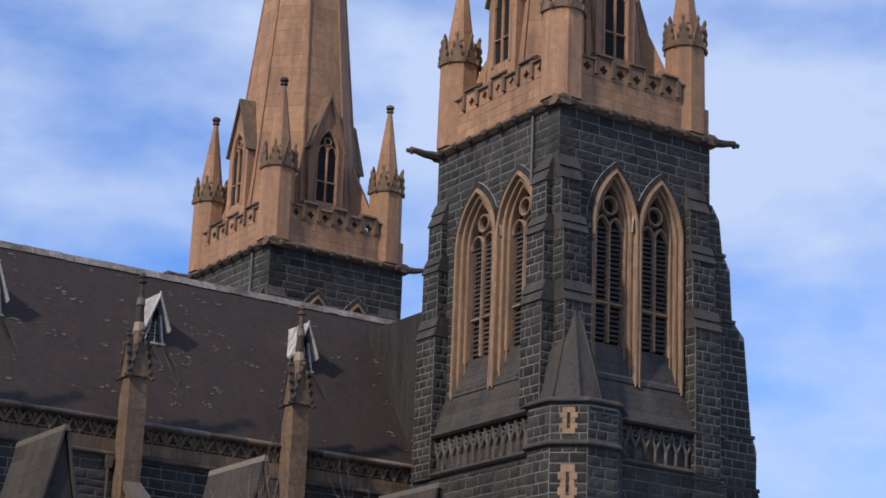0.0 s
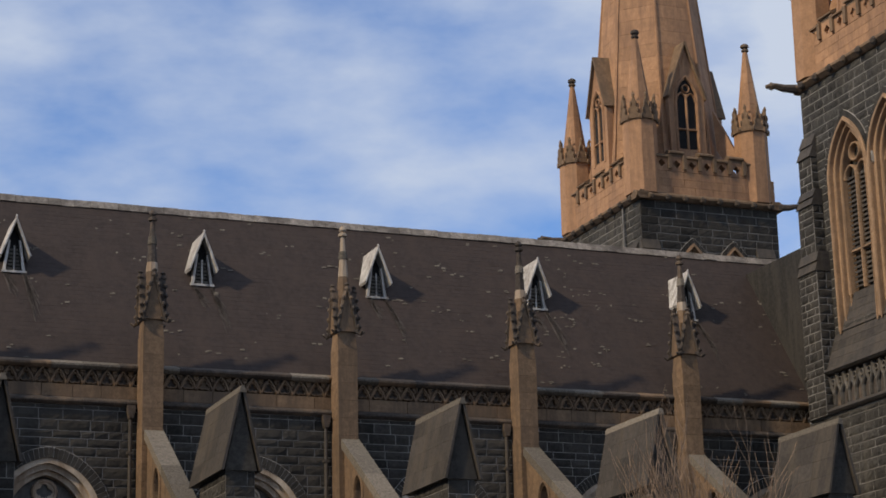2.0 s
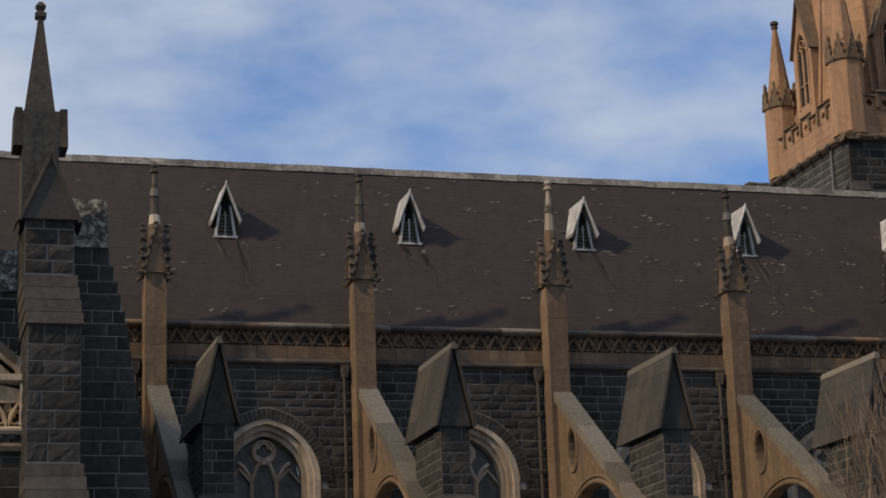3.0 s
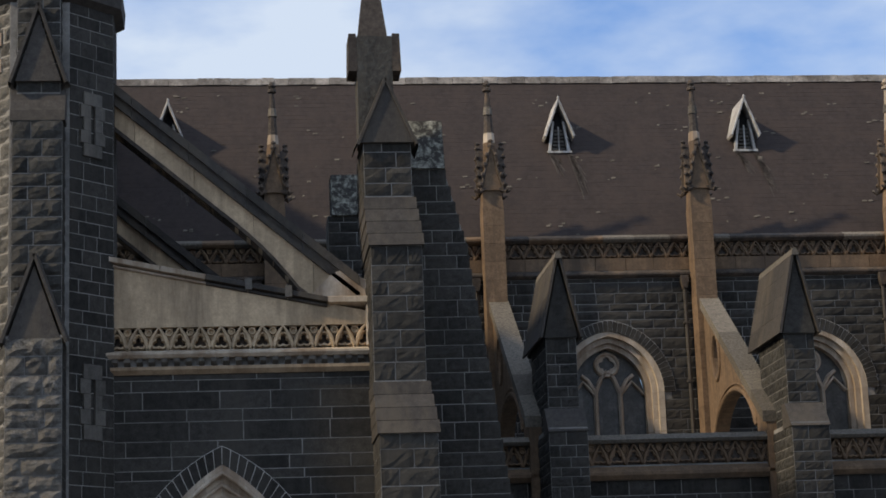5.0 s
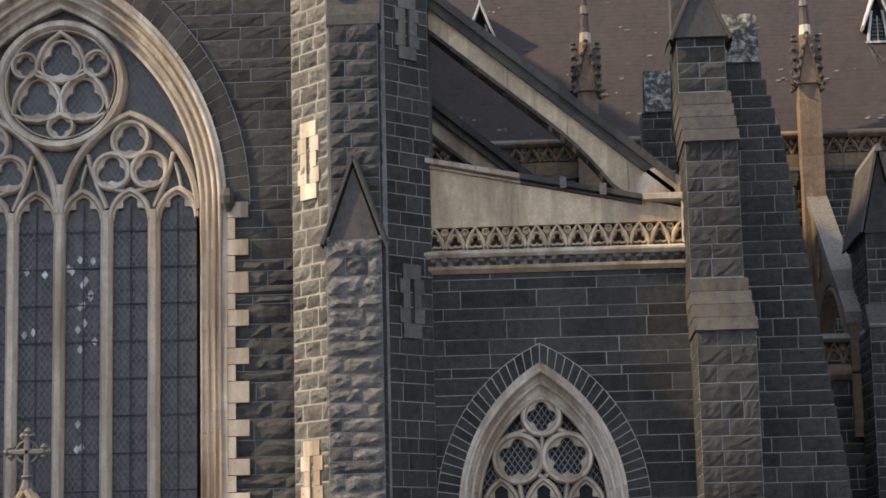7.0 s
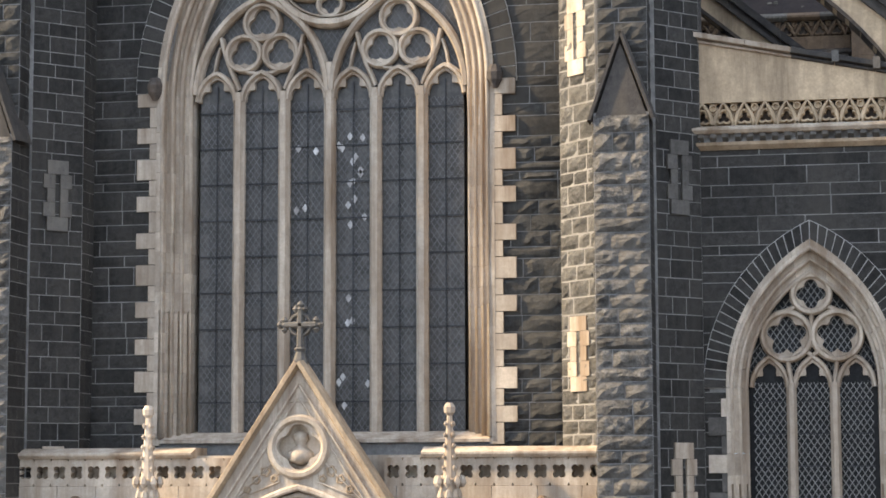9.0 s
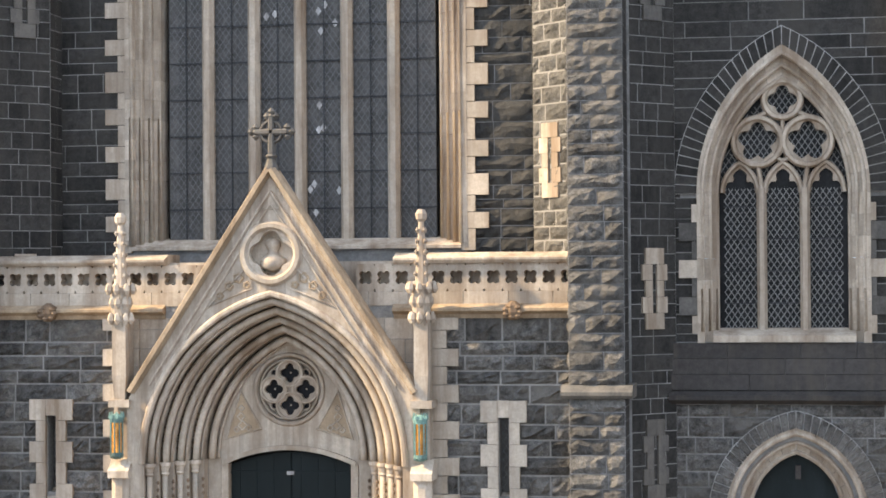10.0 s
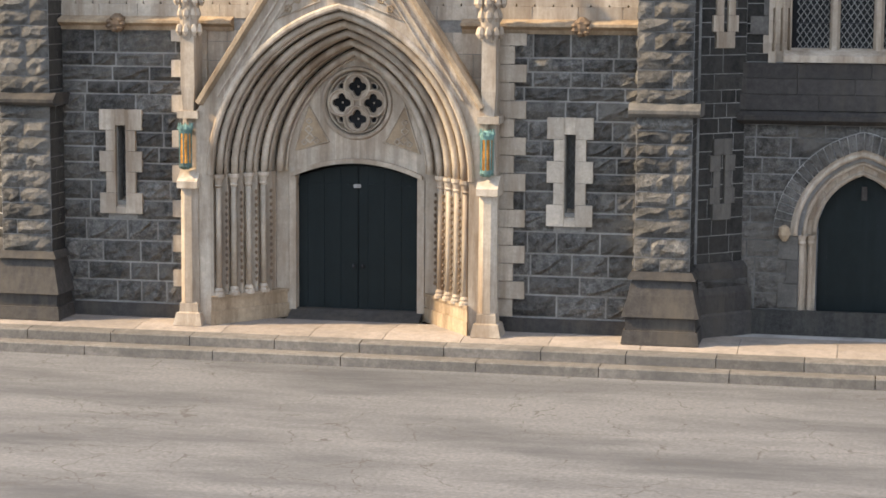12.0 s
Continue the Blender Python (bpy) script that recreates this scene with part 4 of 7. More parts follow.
for x in lights:
    g = Geo()
    head = arch(x, WS - 0.12, 0.36, 0.5, 8)
    wall(g, x - 0.36, x + 0.36, lambda u: 7.45, lambda u: WS - 0.12 + arch_top(0.36, 0.5, u - x), TYW + 0.1, TYW + 0.12, (), 8)
    pane = g.make("pane", GLASS, window)
    g = Geo()
    lattice(g, x - 0.35, x + 0.35, 7.5, WS - 0.15, TYW + 0.06, 0.175, 0.013)
    g.make("leading", LEAD, pane)
    g = Geo()
    for k in range(9):
        g.box(x - 0.37, x + 0.37, TYW + 0.045, TYW + 0.065, 8.1 + k * 0.73, 8.128 + k * 0.73)
    g.box(x - 0.012, x + 0.012, TYW + 0.045, TYW + 0.065, 7.5, WS + 0.2)
    g.make("saddle_bars", IRON, pane)
    g = Geo()
    g.bar(arch(x, WS - 0.12, 0.4, 0.58, 10), 0.12, TYW - 0.1, TYW + 0.18)
    g.strip(arch(x, WS - 0.12, 0.38, 0.56, 10), cusped(x, WS - 0.12, 0.33, 0.47, 10), TYW - 0.01, TYW + 0.13)
    g.make("light_head", LIME, window)
# white diamonds painted on where a few quarries catch the sky
rq = random.Random(21)
g = Geo()
for k in range(26):
    x = lights[3] + rq.uniform(-0.3, 0.3) if k % 3 else lights[rq.choice((2, 3))] + rq.uniform(-0.3, 0.3)
    z = rq.choice((13.2, 12.6, 12.2, 11.9, 9.9, 8.3, 7.8)) + rq.uniform(-0.3, 0.3)
    g.add([(x, TYW + 0.05, z - 0.09), (x + 0.06, TYW + 0.05, z), (x, TYW + 0.05, z + 0.09), (x - 0.06, TYW + 0.05, z)], [(0, 1, 2, 3)])
g.make("replaced_quarries", PAINT, window, "pale diamonds painted as sky glints on the panes")["kind"] = "stuff"
g = Geo()
wall(g, WX - 2.8, WX + 2.8, lambda x: WS - 0.1, lambda x: WS + arch_top(2.83, 4.23, x - WX), TYW + 0.13, TYW + 0.15, (), 24)
g.make("tracery_glass", GLASS, window)
g = Geo()
lattice(g, WX - 2.75, WX + 2.75, WS, WS + 4.1, TYW + 0.125, 0.175, 0.013, roof=lambda x: WS + arch_top(2.8, 4.2, x - WX) - 0.05)
g.make("tracery_leading", LEAD, window)


def ring_part(cx, cz, rr, wd, y0, y1, name, lobes=0, spin=90):
    g = Geo()
    g.bar(circle(cx, cz, rr, 36), wd, y0, y1, True)
    ob = g.make(name, LIME, window_now)
    if lobes:
        g = Geo()
        g.strip(circle(cx, cz, rr - wd * 0.3, 36), foil(cx, cz, rr - wd * 0.55, lobes, 36, spin, 0.36), y0 + 0.09, y1, True)
        g.make("cusping", LIME, ob)


window_now = window
for s in (-1, 1):
    cx = WX + s * 1.41
    g = Geo()
    g.bar(arch(cx, WS + 0.02, 1.36, 1.98, 14), 0.17, TYW - 0.14, TYW + 0.2)
    g.make("sub_arch", LIME, window)
    for i, (dx, z, rr) in enumerate(((0, 15.78, 0.36), (-0.38, 15.16, 0.35), (0.38, 15.16, 0.35))):
        ring_part(cx + dx, z, rr, 0.11, TYW - 0.08 + 0.006 * i, TYW + 0.16 - 0.003 * i, "trefoil_ring", 3)
    for d in (-1, 1):
        g = Geo()
        g.bar([(cx + d * 0.47, WS + 0.1), (cx + d * 0.66, WS + 0.55), (cx + d * 0.80, WS + 0.95), (cx + d * 0.86, WS + 1.2)], 0.10, TYW - 0.062, TYW + 0.146)
        g.bar([(cx + d * 1.26, WS + 0.3), (cx + d * 1.0, WS + 0.5), (cx + d * 0.96, WS + 0.74), (cx + d * 0.88, WS + 1.0)], 0.07, TYW - 0.03, TYW + 0.14)
        g.make("dagger_bar", LIME, window)
    g = Geo()
    g.bar([(cx - 0.55, WS + 0.62), (cx - 0.25, WS + 0.46), (cx, WS + 0.42), (cx + 0.25, WS + 0.46), (cx + 0.55, WS + 0.62)], 0.10, TYW - 0.056, TYW + 0.143)
    g.make("cross_bar", LIME, window)
ring_part(WX, 16.95, 1.24, 0.2, TYW - 0.16, TYW + 0.2, "rose_rim")
ring_part(WX, 16.95, 1.11, 0.06, TYW - 0.09, TYW + 0.18, "rose_inner_rim")
for i, a in enumerate((90, 210, 330)):
    x, z = WX + 0.53 * math.cos(radians(a)), 16.92 + 0.53 * math.sin(radians(a))
    tri = [(x + 0.58 * math.cos(radians(90 + k * 120)), z + 0.58 * math.sin(radians(90 + k * 120))) for k in range(3)]
    path = []
    for k in range(3):
        p, q = tri[k], tri[(k + 1) % 3]
        mx, mz = (p[0] + q[0]) / 2, (p[1] + q[1]) / 2
        d = Vector((mx - x, mz - z)).normalized() * 0.15
        path += [p, (p[0] * 0.75 + q[0] * 0.25 + d.x * 0.75, p[1] * 0.75 + q[1] * 0.25 + d.y * 0.75), (mx + d.x, mz + d.y), (p[0] * 0.25 + q[0] * 0.75 + d.x * 0.75, p[1] * 0.25 + q[1] * 0.75 + d.y * 0.75)]
    g = Geo()
    g.bar(path, 0.11, TYW - 0.1 + 0.005 * i, TYW + 0.18 - 0.003 * i, True)
    ob = g.make("rose_triangle", LIME, window)
    g = Geo()
    g.strip([(x + (u - x) * 0.95, z + (v - z) * 0.95) for u, v in foil(x, z, 0.46, 3, 36, 90, 0.12)], foil(x, z, 0.40, 3, 36, 90, 0.38), TYW + 0.005 * i, TYW + 0.15, True)
    g.make("cusping", LIME, ob)
    b = a + 180
    ring_part(WX + 0.84 * math.cos(radians(b)), 16.95 + 0.84 * math.sin(radians(b)), 0.25, 0.09, TYW - 0.075 - 0.006 * i, TYW + 0.155 - 0.003 * i, "rose_eyelet", 4)

# ---- stair turrets with their buttresses, either side of the front ----


def slit_part(m, cx, z0, z1, parent, mat, w=0.26):
    """A small dressed slit in a turret's face."""
    top = Geo(m)
    h = (z1 - z0 + 0.3) / 5
    for k in range(5):
        z = z0 - 0.15 + k * h
        ww = w + (0.08 if k % 2 else 0)
        if k in (0, 4):
            top.box(cx - ww, cx + ww, -0.05, 0.1, z + 0.003, z + h - 0.003)
        else:
            top.box(cx - ww, cx - 0.055, -0.05, 0.1, z + 0.003, z + h - 0.003)
            top.box(cx + 0.055, cx + ww, -0.05, 0.1, z + 0.003, z + h - 0.003)
    ob = top.make("slit_surround", mat, parent)
    g = Geo(m)
    g.box(cx - 0.055, cx + 0.055, 0.03, 0.05, z0, z1)
    g.make("slit_glass", HOLE, ob)


def turret(name, cx, mirror):
    t = thing(name, "octagonal bluestone stair turret with a gabled front buttress", "turret", "stair turrets", "structure")
    cy, ap = 38.5, 1.32
    g = Geo()
    g.turned(cx, cy, [(0.0, (ap + 0.12) / math.cos(math.pi / 8)), (1.5, (ap + 0.12) / math.cos(math.pi / 8)), (1.62, ap / math.cos(math.pi / 8)), (30, ap / math.cos(math.pi / 8))], 8)
    g.make("turret_core", DARKMORTAR, t)
    g = Geo()
    for zz, o, hh in ((0.0, 0.22, 0.86), (0.9, 0.2, 0.34), (1.35, 0.12, 0.34)):
        g.turned(cx, cy, [(zz, (ap + o) / math.cos(math.pi / 8)), (zz + hh, (ap + o) / math.cos(math.pi / 8)), (zz + hh + 0.12, (ap + o - 0.08) / math.cos(math.pi / 8))], 8)
    g.make("turret_plinth", SLAB, t)
    half = ap * math.tan(math.pi / 8)
    r = random.Random(int(cx * 7))
    # stone chosen by facing: sunlit tone at -45, shaded tone at 45 and 90
    for k, (ang, mat, rough) in enumerate(((-90, DARKROCK, 0.02), (-45, LITROCK, 0.045), (45, BLUE, 0.008), (90, BLUE, 0.008))):
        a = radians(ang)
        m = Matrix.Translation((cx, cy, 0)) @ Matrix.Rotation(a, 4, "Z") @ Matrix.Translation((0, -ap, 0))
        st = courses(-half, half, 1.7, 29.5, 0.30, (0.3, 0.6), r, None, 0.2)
        # paler mortar bed paints the sun on this face
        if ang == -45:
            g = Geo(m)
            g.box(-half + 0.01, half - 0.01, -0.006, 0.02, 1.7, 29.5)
            g.make("mortar_bed", LITMORTAR, t)
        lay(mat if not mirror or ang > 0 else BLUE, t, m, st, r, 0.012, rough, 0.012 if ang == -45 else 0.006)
        if ang == -45:
            for z0, z1 in ((8.35, 9.45), (14.3, 15.5), (18.3, 19.3)):
                slit_part(m, 0.0, z0, z1, t, LIME, 0.24)
        # most slits on the shaded face are greyed to paint its shade
        if ang == 45:
            for z0, z1 in ((2.75, 3.95), (5.9, 7.1), (11.6, 12.7), (16.95, 17.9)):
                slit_part(m, 0.0, z0, z1, t, GREYSTONE if z0 < 5 or z0 > 10 else LIME, 0.22)
    g = Geo()
    k8 = 1 / math.cos(math.pi / 8)
    g.turned(cx, cy, [(19.75, ap * k8), (19.85, (ap + 0.16) * k8), (20.15, (ap + 0.18) * k8), (20.2, (ap + 0.05) * k8), (20.45, ap * k8)], 8)
    g.make("turret_string", SLAB, t)
    # buttress
    bw, f0 = 0.5, 36.32
    g = Geo()
    g.box(cx - bw, cx + bw, f0, 37.4, 1.7, 13.2)
    g.box(cx - 0.46, cx + 0.46, 36.72, 37.4, 13.2, 17.3)
    g.box(cx - 0.40, cx + 0.40, 36.95, 37.6, 17.3, 21.0)
    g.make("buttress_core", DARKMORTAR, t)
    # upper stages: right side in darker stone, its shade put into the colour
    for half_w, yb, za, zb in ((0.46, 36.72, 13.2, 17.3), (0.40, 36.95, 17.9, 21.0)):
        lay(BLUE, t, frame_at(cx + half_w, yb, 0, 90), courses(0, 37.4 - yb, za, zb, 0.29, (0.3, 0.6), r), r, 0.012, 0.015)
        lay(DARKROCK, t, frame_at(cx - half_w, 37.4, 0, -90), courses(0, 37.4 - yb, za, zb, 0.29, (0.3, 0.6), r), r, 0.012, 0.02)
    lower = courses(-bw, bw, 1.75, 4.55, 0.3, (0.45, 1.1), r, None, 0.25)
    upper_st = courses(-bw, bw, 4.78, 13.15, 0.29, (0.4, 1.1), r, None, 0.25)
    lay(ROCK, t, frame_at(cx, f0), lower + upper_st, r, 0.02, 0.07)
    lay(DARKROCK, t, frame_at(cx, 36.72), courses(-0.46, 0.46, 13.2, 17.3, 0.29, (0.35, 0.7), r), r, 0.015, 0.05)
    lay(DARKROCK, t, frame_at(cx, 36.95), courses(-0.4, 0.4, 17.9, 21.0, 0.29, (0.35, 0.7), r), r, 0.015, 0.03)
    # sunward left side keeps the pale stone; the right one is coloured as shaded
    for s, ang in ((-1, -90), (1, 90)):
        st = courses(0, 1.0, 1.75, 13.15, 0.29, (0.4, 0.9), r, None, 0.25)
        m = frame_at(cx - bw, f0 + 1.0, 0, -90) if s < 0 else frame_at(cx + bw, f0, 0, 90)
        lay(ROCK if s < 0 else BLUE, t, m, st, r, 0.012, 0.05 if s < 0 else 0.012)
    g = Geo()
    z = 4.55
    g.prism_x([(37.2, z), (f0 - 0.1, z), (f0 - 0.16, z + 0.06), (f0 - 0.16, z + 0.12), (f0 - 0.02, z + 0.24), (37.2, z + 0.24)], cx - 0.64, cx + 0.64)
    g.make("ledge", GREYSTONE if not mirror else SLAB, t, "grey moulded ledge")
    for z0, z1, o0, o1 in ((0.45, 0.7, 0.2, 0.17), (0.7, 0.95, 0.13, 0.13), (0.95, 1.32, 0.20, 0.10), (1.32, 1.62, 0.10, 0.03), (1.62, 1.76, 0.12, 0.05)):
        g = Geo()
        v = []
        for zz, o in ((z0, o0), (z1, o1)):
            v += [(cx - bw - o, f0 - o, zz), (cx + bw + o, f0 - o, zz), (cx + bw + o, 37.5, zz), (cx - bw - o, 37.5, zz)]
        g.add(v, [(0, 1, 2, 3), (7, 6, 5, 4)] + [(i, 4 + i, 4 + (i + 1) % 4, (i + 1) % 4) for i in range(4)])
        g.make("plinth_course", SLAB, t)
    # gablets
    for zb, zt, w, y0, y1 in ((13.1, 14.68, 0.56, 36.26, 36.8), (18.1, 19.6, 0.5, 36.8, 37.4)):
        g = Geo()
        g.prism([(cx - w + 0.08, zb), (cx + w - 0.08, zb), (cx, zt - 0.2)], y0 + 0.05, y1)
        g.make("gablet", SLAB, t)
        for s in (-1, 1):
            g = Geo()
            g.bar([(cx + s * (w + 0.02), zb - 0.04), (cx, zt)], 0.12, y0 - 0.02, y1 + 0.2)
            g.make("gablet_coping", SLAB, t)
    for k in range(3):
        g = Geo()
        z0, z1 = 17.3 + k * 0.22, 17.3 + (k + 1) * 0.22
        ya, yb = 36.7 + k * 0.1, 36.7 + (k + 1) * 0.1
        g.prism_x([(ya, z0), (37.3, z0), (37.3, z1), (yb - 0.02, z1)], cx - 0.5, cx + 0.5)
        g.make("weathering_stone", SLAB, t)
    return t


turret("turret", -3.48, False)
turret("turret", -15.65, True)

# plain body of the transept behind its front
g = Geo()
g.box(-15.0, -4.2, 39.5, 66, 0, 26.5)
tagged(g.make("wall_transept_side", BLUE), "dark bluestone side wall of the transept", "wall", kind="structure")
g = Geo()
g.box(-40, -16.9, 40.5, 64, 0, 24)
tagged(g.make("wall_choir", BLUE), "dark bluestone wall beyond the transept", "wall", kind="structure")

# ---- end wall of the transept aisle, with window and small door ----
EY = 38.0
AX = -0.18
AS = 8.25
aisle_end = thing("wall_aisle_end", "dark bluestone aisle wall in dressed courses with pale joints", "wall", kind="structure")
g = Geo()
wall(g, -2.4, 3.1, lambda x: 0, lambda x: 13.04, EY, EY + 0.8,
     [(AX - 1.5, AX + 1.5, lambda x: 5.5, lambda x: AS + arch_top(1.5, 2.62, x - AX)), (0.02 - 1.1, 0.02 + 1.1, lambda x: 0.4, lambda x: 2.3 + arch_top(1.1, 1.4, x - 0.02))], 6)
g.make("wall_core", DARKMORTAR, aisle_end)
r = random.Random(31)
st = courses(-2.4, 3.1, 5.5, 12.72, 0.26, (0.7, 1.9), r, around([(AX, 2.0, 3.08, AS, 5.0, 1.56)], -2.4, 3.1), 0.42)
st2 = courses(-2.4, 3.1, 0.9, 4.35, 0.31, (0.4, 1.0), r, around([(0.02, 1.62, 1.95, 2.3, 0.0, 1.3)], -2.4, 3.1), 0.25)
lay(BLUE, aisle_end, frame_at(0, EY), st, r, 0.010, 0.008)
lay(ROCK, aisle_end, frame_at(0, EY), st2, random.Random(6), 0.015, 0.055, 0.011)
for k in range(3):
    g = Geo()
    z0 = 4.62 + k * 0.29
    x = -2.3
    while x < 3.0:
        d = min(r.uniform(0.9, 1.5), 3.1 - x)
        g.prism_x([(EY - 0.14 + k * 0.02, z0 + 0.003), (EY + 0.1, z0 + 0.003), (EY + 0.1, z0 + 0.287), (EY - 0.14 + k * 0.02, z0 + 0.287)], x + 0.004, x + d - 0.004)
        x += d
    g.make("plain_course", SLAB, aisle_end)
g = Geo()
g.prism_x([(EY + 0.1, 4.36), (EY - 0.12, 4.36), (EY - 0.24, 4.44), (EY - 0.24, 4.52), (EY - 0.1, 4.62), (EY + 0.1, 4.62)], -2.3, 3.1)
g.make("string_course", SLAB, aisle_end)
g = Geo()
g.box(-2.3, 3.1, EY - 0.12, EY, 0.44, 0.9)
g.make("plinth", DARKROCK, aisle_end)
window2 = thing("window_2", "pointed three-light traceried window with leaded glass in limestone", "window", kind="structure")
window_now = window2
g = Geo()
voussoirs(g, AX, AS, 1.58, 2.74, 1.98, 3.08, EY - 0.05, EY + 0.2, 42, 0.018)
joint_ring(AX, AS, 1.58, 2.74, 1.98, 3.08, EY - 0.036, 0.2, window2)
g.make("bluestone_voussoirs", BLUE, window2, "dark bluestone arch stones with pale joints")["kind"] = "stuff"
for w1, h1, w0, h0, y in ((1.58, 2.74, 1.44, 2.54, -0.08), (1.44, 2.54, 1.31, 2.34, 0.08), (1.31, 2.34, 1.18, 2.12, 0.2)):
    g = Geo()
    voussoirs(g, AX, AS, w0, h0, w1, h1, EY + y, EY + y + 0.4, 16, 0.009, AS - 5.45)
    g.make("arch_moulding", LIME, window2)
    g = Geo()
    g.tube([(x, EY + y + 0.02, z) for x, z in arch(AX, AS, w0 + 0.04, h0 + 0.04, 16, 5.7)], 0.045, 6)
    g.make("roll", LIME, window2, smooth=True)
z, k = 5.65, 0
while z < AS - 0.3:
    for s in (-1, 1):
        w = 1.56 + (0.36 if k % 2 else 0.12)
        a, b = sorted((AX + s * 1.5, AX + s * w))
        q = Geo(frame_at(0, EY))
        q.block(a, b, z + 0.004, z + 0.34, 0.06, 0, r)
        q.make("quoin", GREYSTONE if k % 3 else LIME, window2)
    z += 0.345
    k += 1
g = Geo()
g.prism_x([(EY - 0.16, 5.5), (EY + 0.5, 5.5), (EY + 0.5, 5.78), (EY - 0.05, 5.66), (EY - 0.16, 5.62)], AX - 1.3, AX + 1.3)
g.make("sill", LIME, window2)
ty = EY + 0.3
for i in range(3):
    x = AX + (i - 1) * 0.79
    g = Geo()
    wall(g, x - 0.395, x + 0.395, lambda u: 5.6, lambda u: AS + 0.02 + arch_top(0.395, 0.6, u - x), ty + 0.08, ty + 0.1, (), 8)
    pane = g.make("pane", DARKGLASS, window2)
    g = Geo()
    lattice(g, x - 0.3, x + 0.3, 5.75, AS + 0.1, ty + 0.05, 0.17, 0.018)
    g.make("leading", PALELEAD, pane)
    g = Geo()
    for k in range(4):
        g.box(x - 0.31, x + 0.31, ty + 0.04, ty + 0.06, 6.2 + k * 0.6, 6.225 + k * 0.6)
    g.make("saddle_bars", IRON, pane)
    g = Geo()
    g.bar(arch(x, AS + 0.02, 0.33, 0.56, 8), 0.1, ty - 0.06, ty + 0.14)
    g.strip(arch(x, AS + 0.02, 0.32, 0.54, 10), cusped(x, AS + 0.02, 0.28, 0.45, 10), ty + 0.01, ty + 0.12)
    g.make("light_head", LIME, window2)
    if i:
        g = Geo()
        xm = x - 0.395
        g.bar([(xm, 5.7), (xm, AS + 0.1)], 0.19, ty - 0.1, ty + 0.16)
        g.make("mullion", LIME, window2)
g = Geo()
wall(g, AX - 1.18, AX + 1.18, lambda x: AS, lambda x: AS + arch_top(1.2, 2.14, x - AX), ty + 0.13, ty + 0.15, (), 16)
g.make("tracery_glass", DARKGLASS, window2)
g = Geo()
lattice(g, AX - 1.15, AX + 1.15, AS, AS + 2.1, ty + 0.125, 0.17, 0.018, roof=lambda x: AS + arch_top(1.18, 2.1, x - AX) - 0.04)
g.make("tracery_leading", PALELEAD, window2)
for i, (dx, z, rr, lb) in enumerate(((0, 10.0, 0.34, 4), (-0.46, 9.22, 0.44, 5), (0.46, 9.22, 0.44, 5))):
    ring_part(AX + dx, z, rr, 0.12, ty - 0.1 + 0.006 * i, ty + 0.14 - 0.003 * i, "tracery_ring", lb)
for s in (-1, 1):
    g = Geo()
    g.bar([(AX + s * 0.395, AS + 0.1), (AX + s * 0.45, AS + 0.5), (AX + s * 0.2, AS + 0.72), (AX, AS + 0.6)], 0.1, ty - 0.06, ty + 0.14)
    g.bar([(AX + s * 0.3, 9.75), (AX + s * 0.62, 9.62)], 0.1, ty - 0.06, ty + 0.14)
    g.make("tracery_bar", LIME, window2)
g = Geo()
g.bar([(AX, 9.0), (AX, 9.68)], 0.09, ty - 0.06, ty + 0.14)
g.make("tracery_bar", LIME, window2)

# small door
arch2 = thing("doorway_small", "pointed limestone doorway with shafts under a bluestone arch", "doorway", kind="structure")
g = Geo()
voussoirs(g, 0.02, 2.3, 1.3, 1.62, 1.6, 1.93, EY - 0.1, EY + 0.2, 34, 0.022)
joint_ring(0.02, 2.3, 1.3, 1.62, 1.6, 1.93, EY - 0.055, 0.25, arch2)
g.make("bluestone_voussoirs", ROCK, arch2, "rock-faced bluestone arch stones")["kind"] = "stuff"
for w1, h1, w0, h0, y in ((1.3, 1.62, 1.16, 1.47, -0.06), (1.16, 1.47, 1.0, 1.31, 0.06), (1.0, 1.31, 0.82, 1.12, 0.18)):
    g = Geo()
    voussoirs(g, 0.02, 2.3, w0, h0, w1, h1, EY + y, EY + y + 0.4, 12, 0.009, 1.84 if w0 < 1.1 else 0)
    g.make("arch_moulding", LIME, arch2)
    g = Geo()
    g.tube([(x, EY + y + 0.01, z) for x, z in arch(0.02, 2.3, w0 + 0.05, h0 + 0.05, 14)], 0.045, 6)
    g.make("roll", LIME, arch2, smooth=True)
for s in (-1, 1):
    for i, (w, y) in enumerate(((1.08, 0.02), (0.92, 0.14))):
        g = Geo()
        x = 0.02 + s * w
        g.turned(x, EY + y, [(0.5, 0.1), (0.62, 0.07), (0.66, 0.05), (2.12, 0.05), (2.16, 0.08), (2.2, 0.06), (2.3, 0.1)], 10)
        g.make("shaft", LIME, arch2)
    for k in range(4):
        a, b = sorted((0.02 + s * 1.14, 0.02 + s * (1.5 if k % 2 else 1.35)))
        q = Geo(frame_at(0, EY))
        q.block(a, b, 0.5 + k * 0.45, 0.94 + k * 0.45, 0.05, 0, r)
        q.make("quoin", GREYSTONE, arch2)
    g = Geo()
    g.turned(0.02 + s * 1.4, EY - 0.1, [(2.2, 0.05), (2.32, 0.12), (2.45, 0.1), (2.5, 0.03)], 8)
    g.make("label_stop", TAN, arch2)
head2 = lambda x: 2.3 + arch_top(0.82, 1.12, x - 0.02)
door2 = double_door("door_2", "dark green painted timber door with a pointed head", 0.02, EY + 0.42, 0.8, 0.58, head2, 1)
g = Geo()
g.box(0.0, 0.1, EY + 0.3, EY + 0.42, 2.95, 3.2)
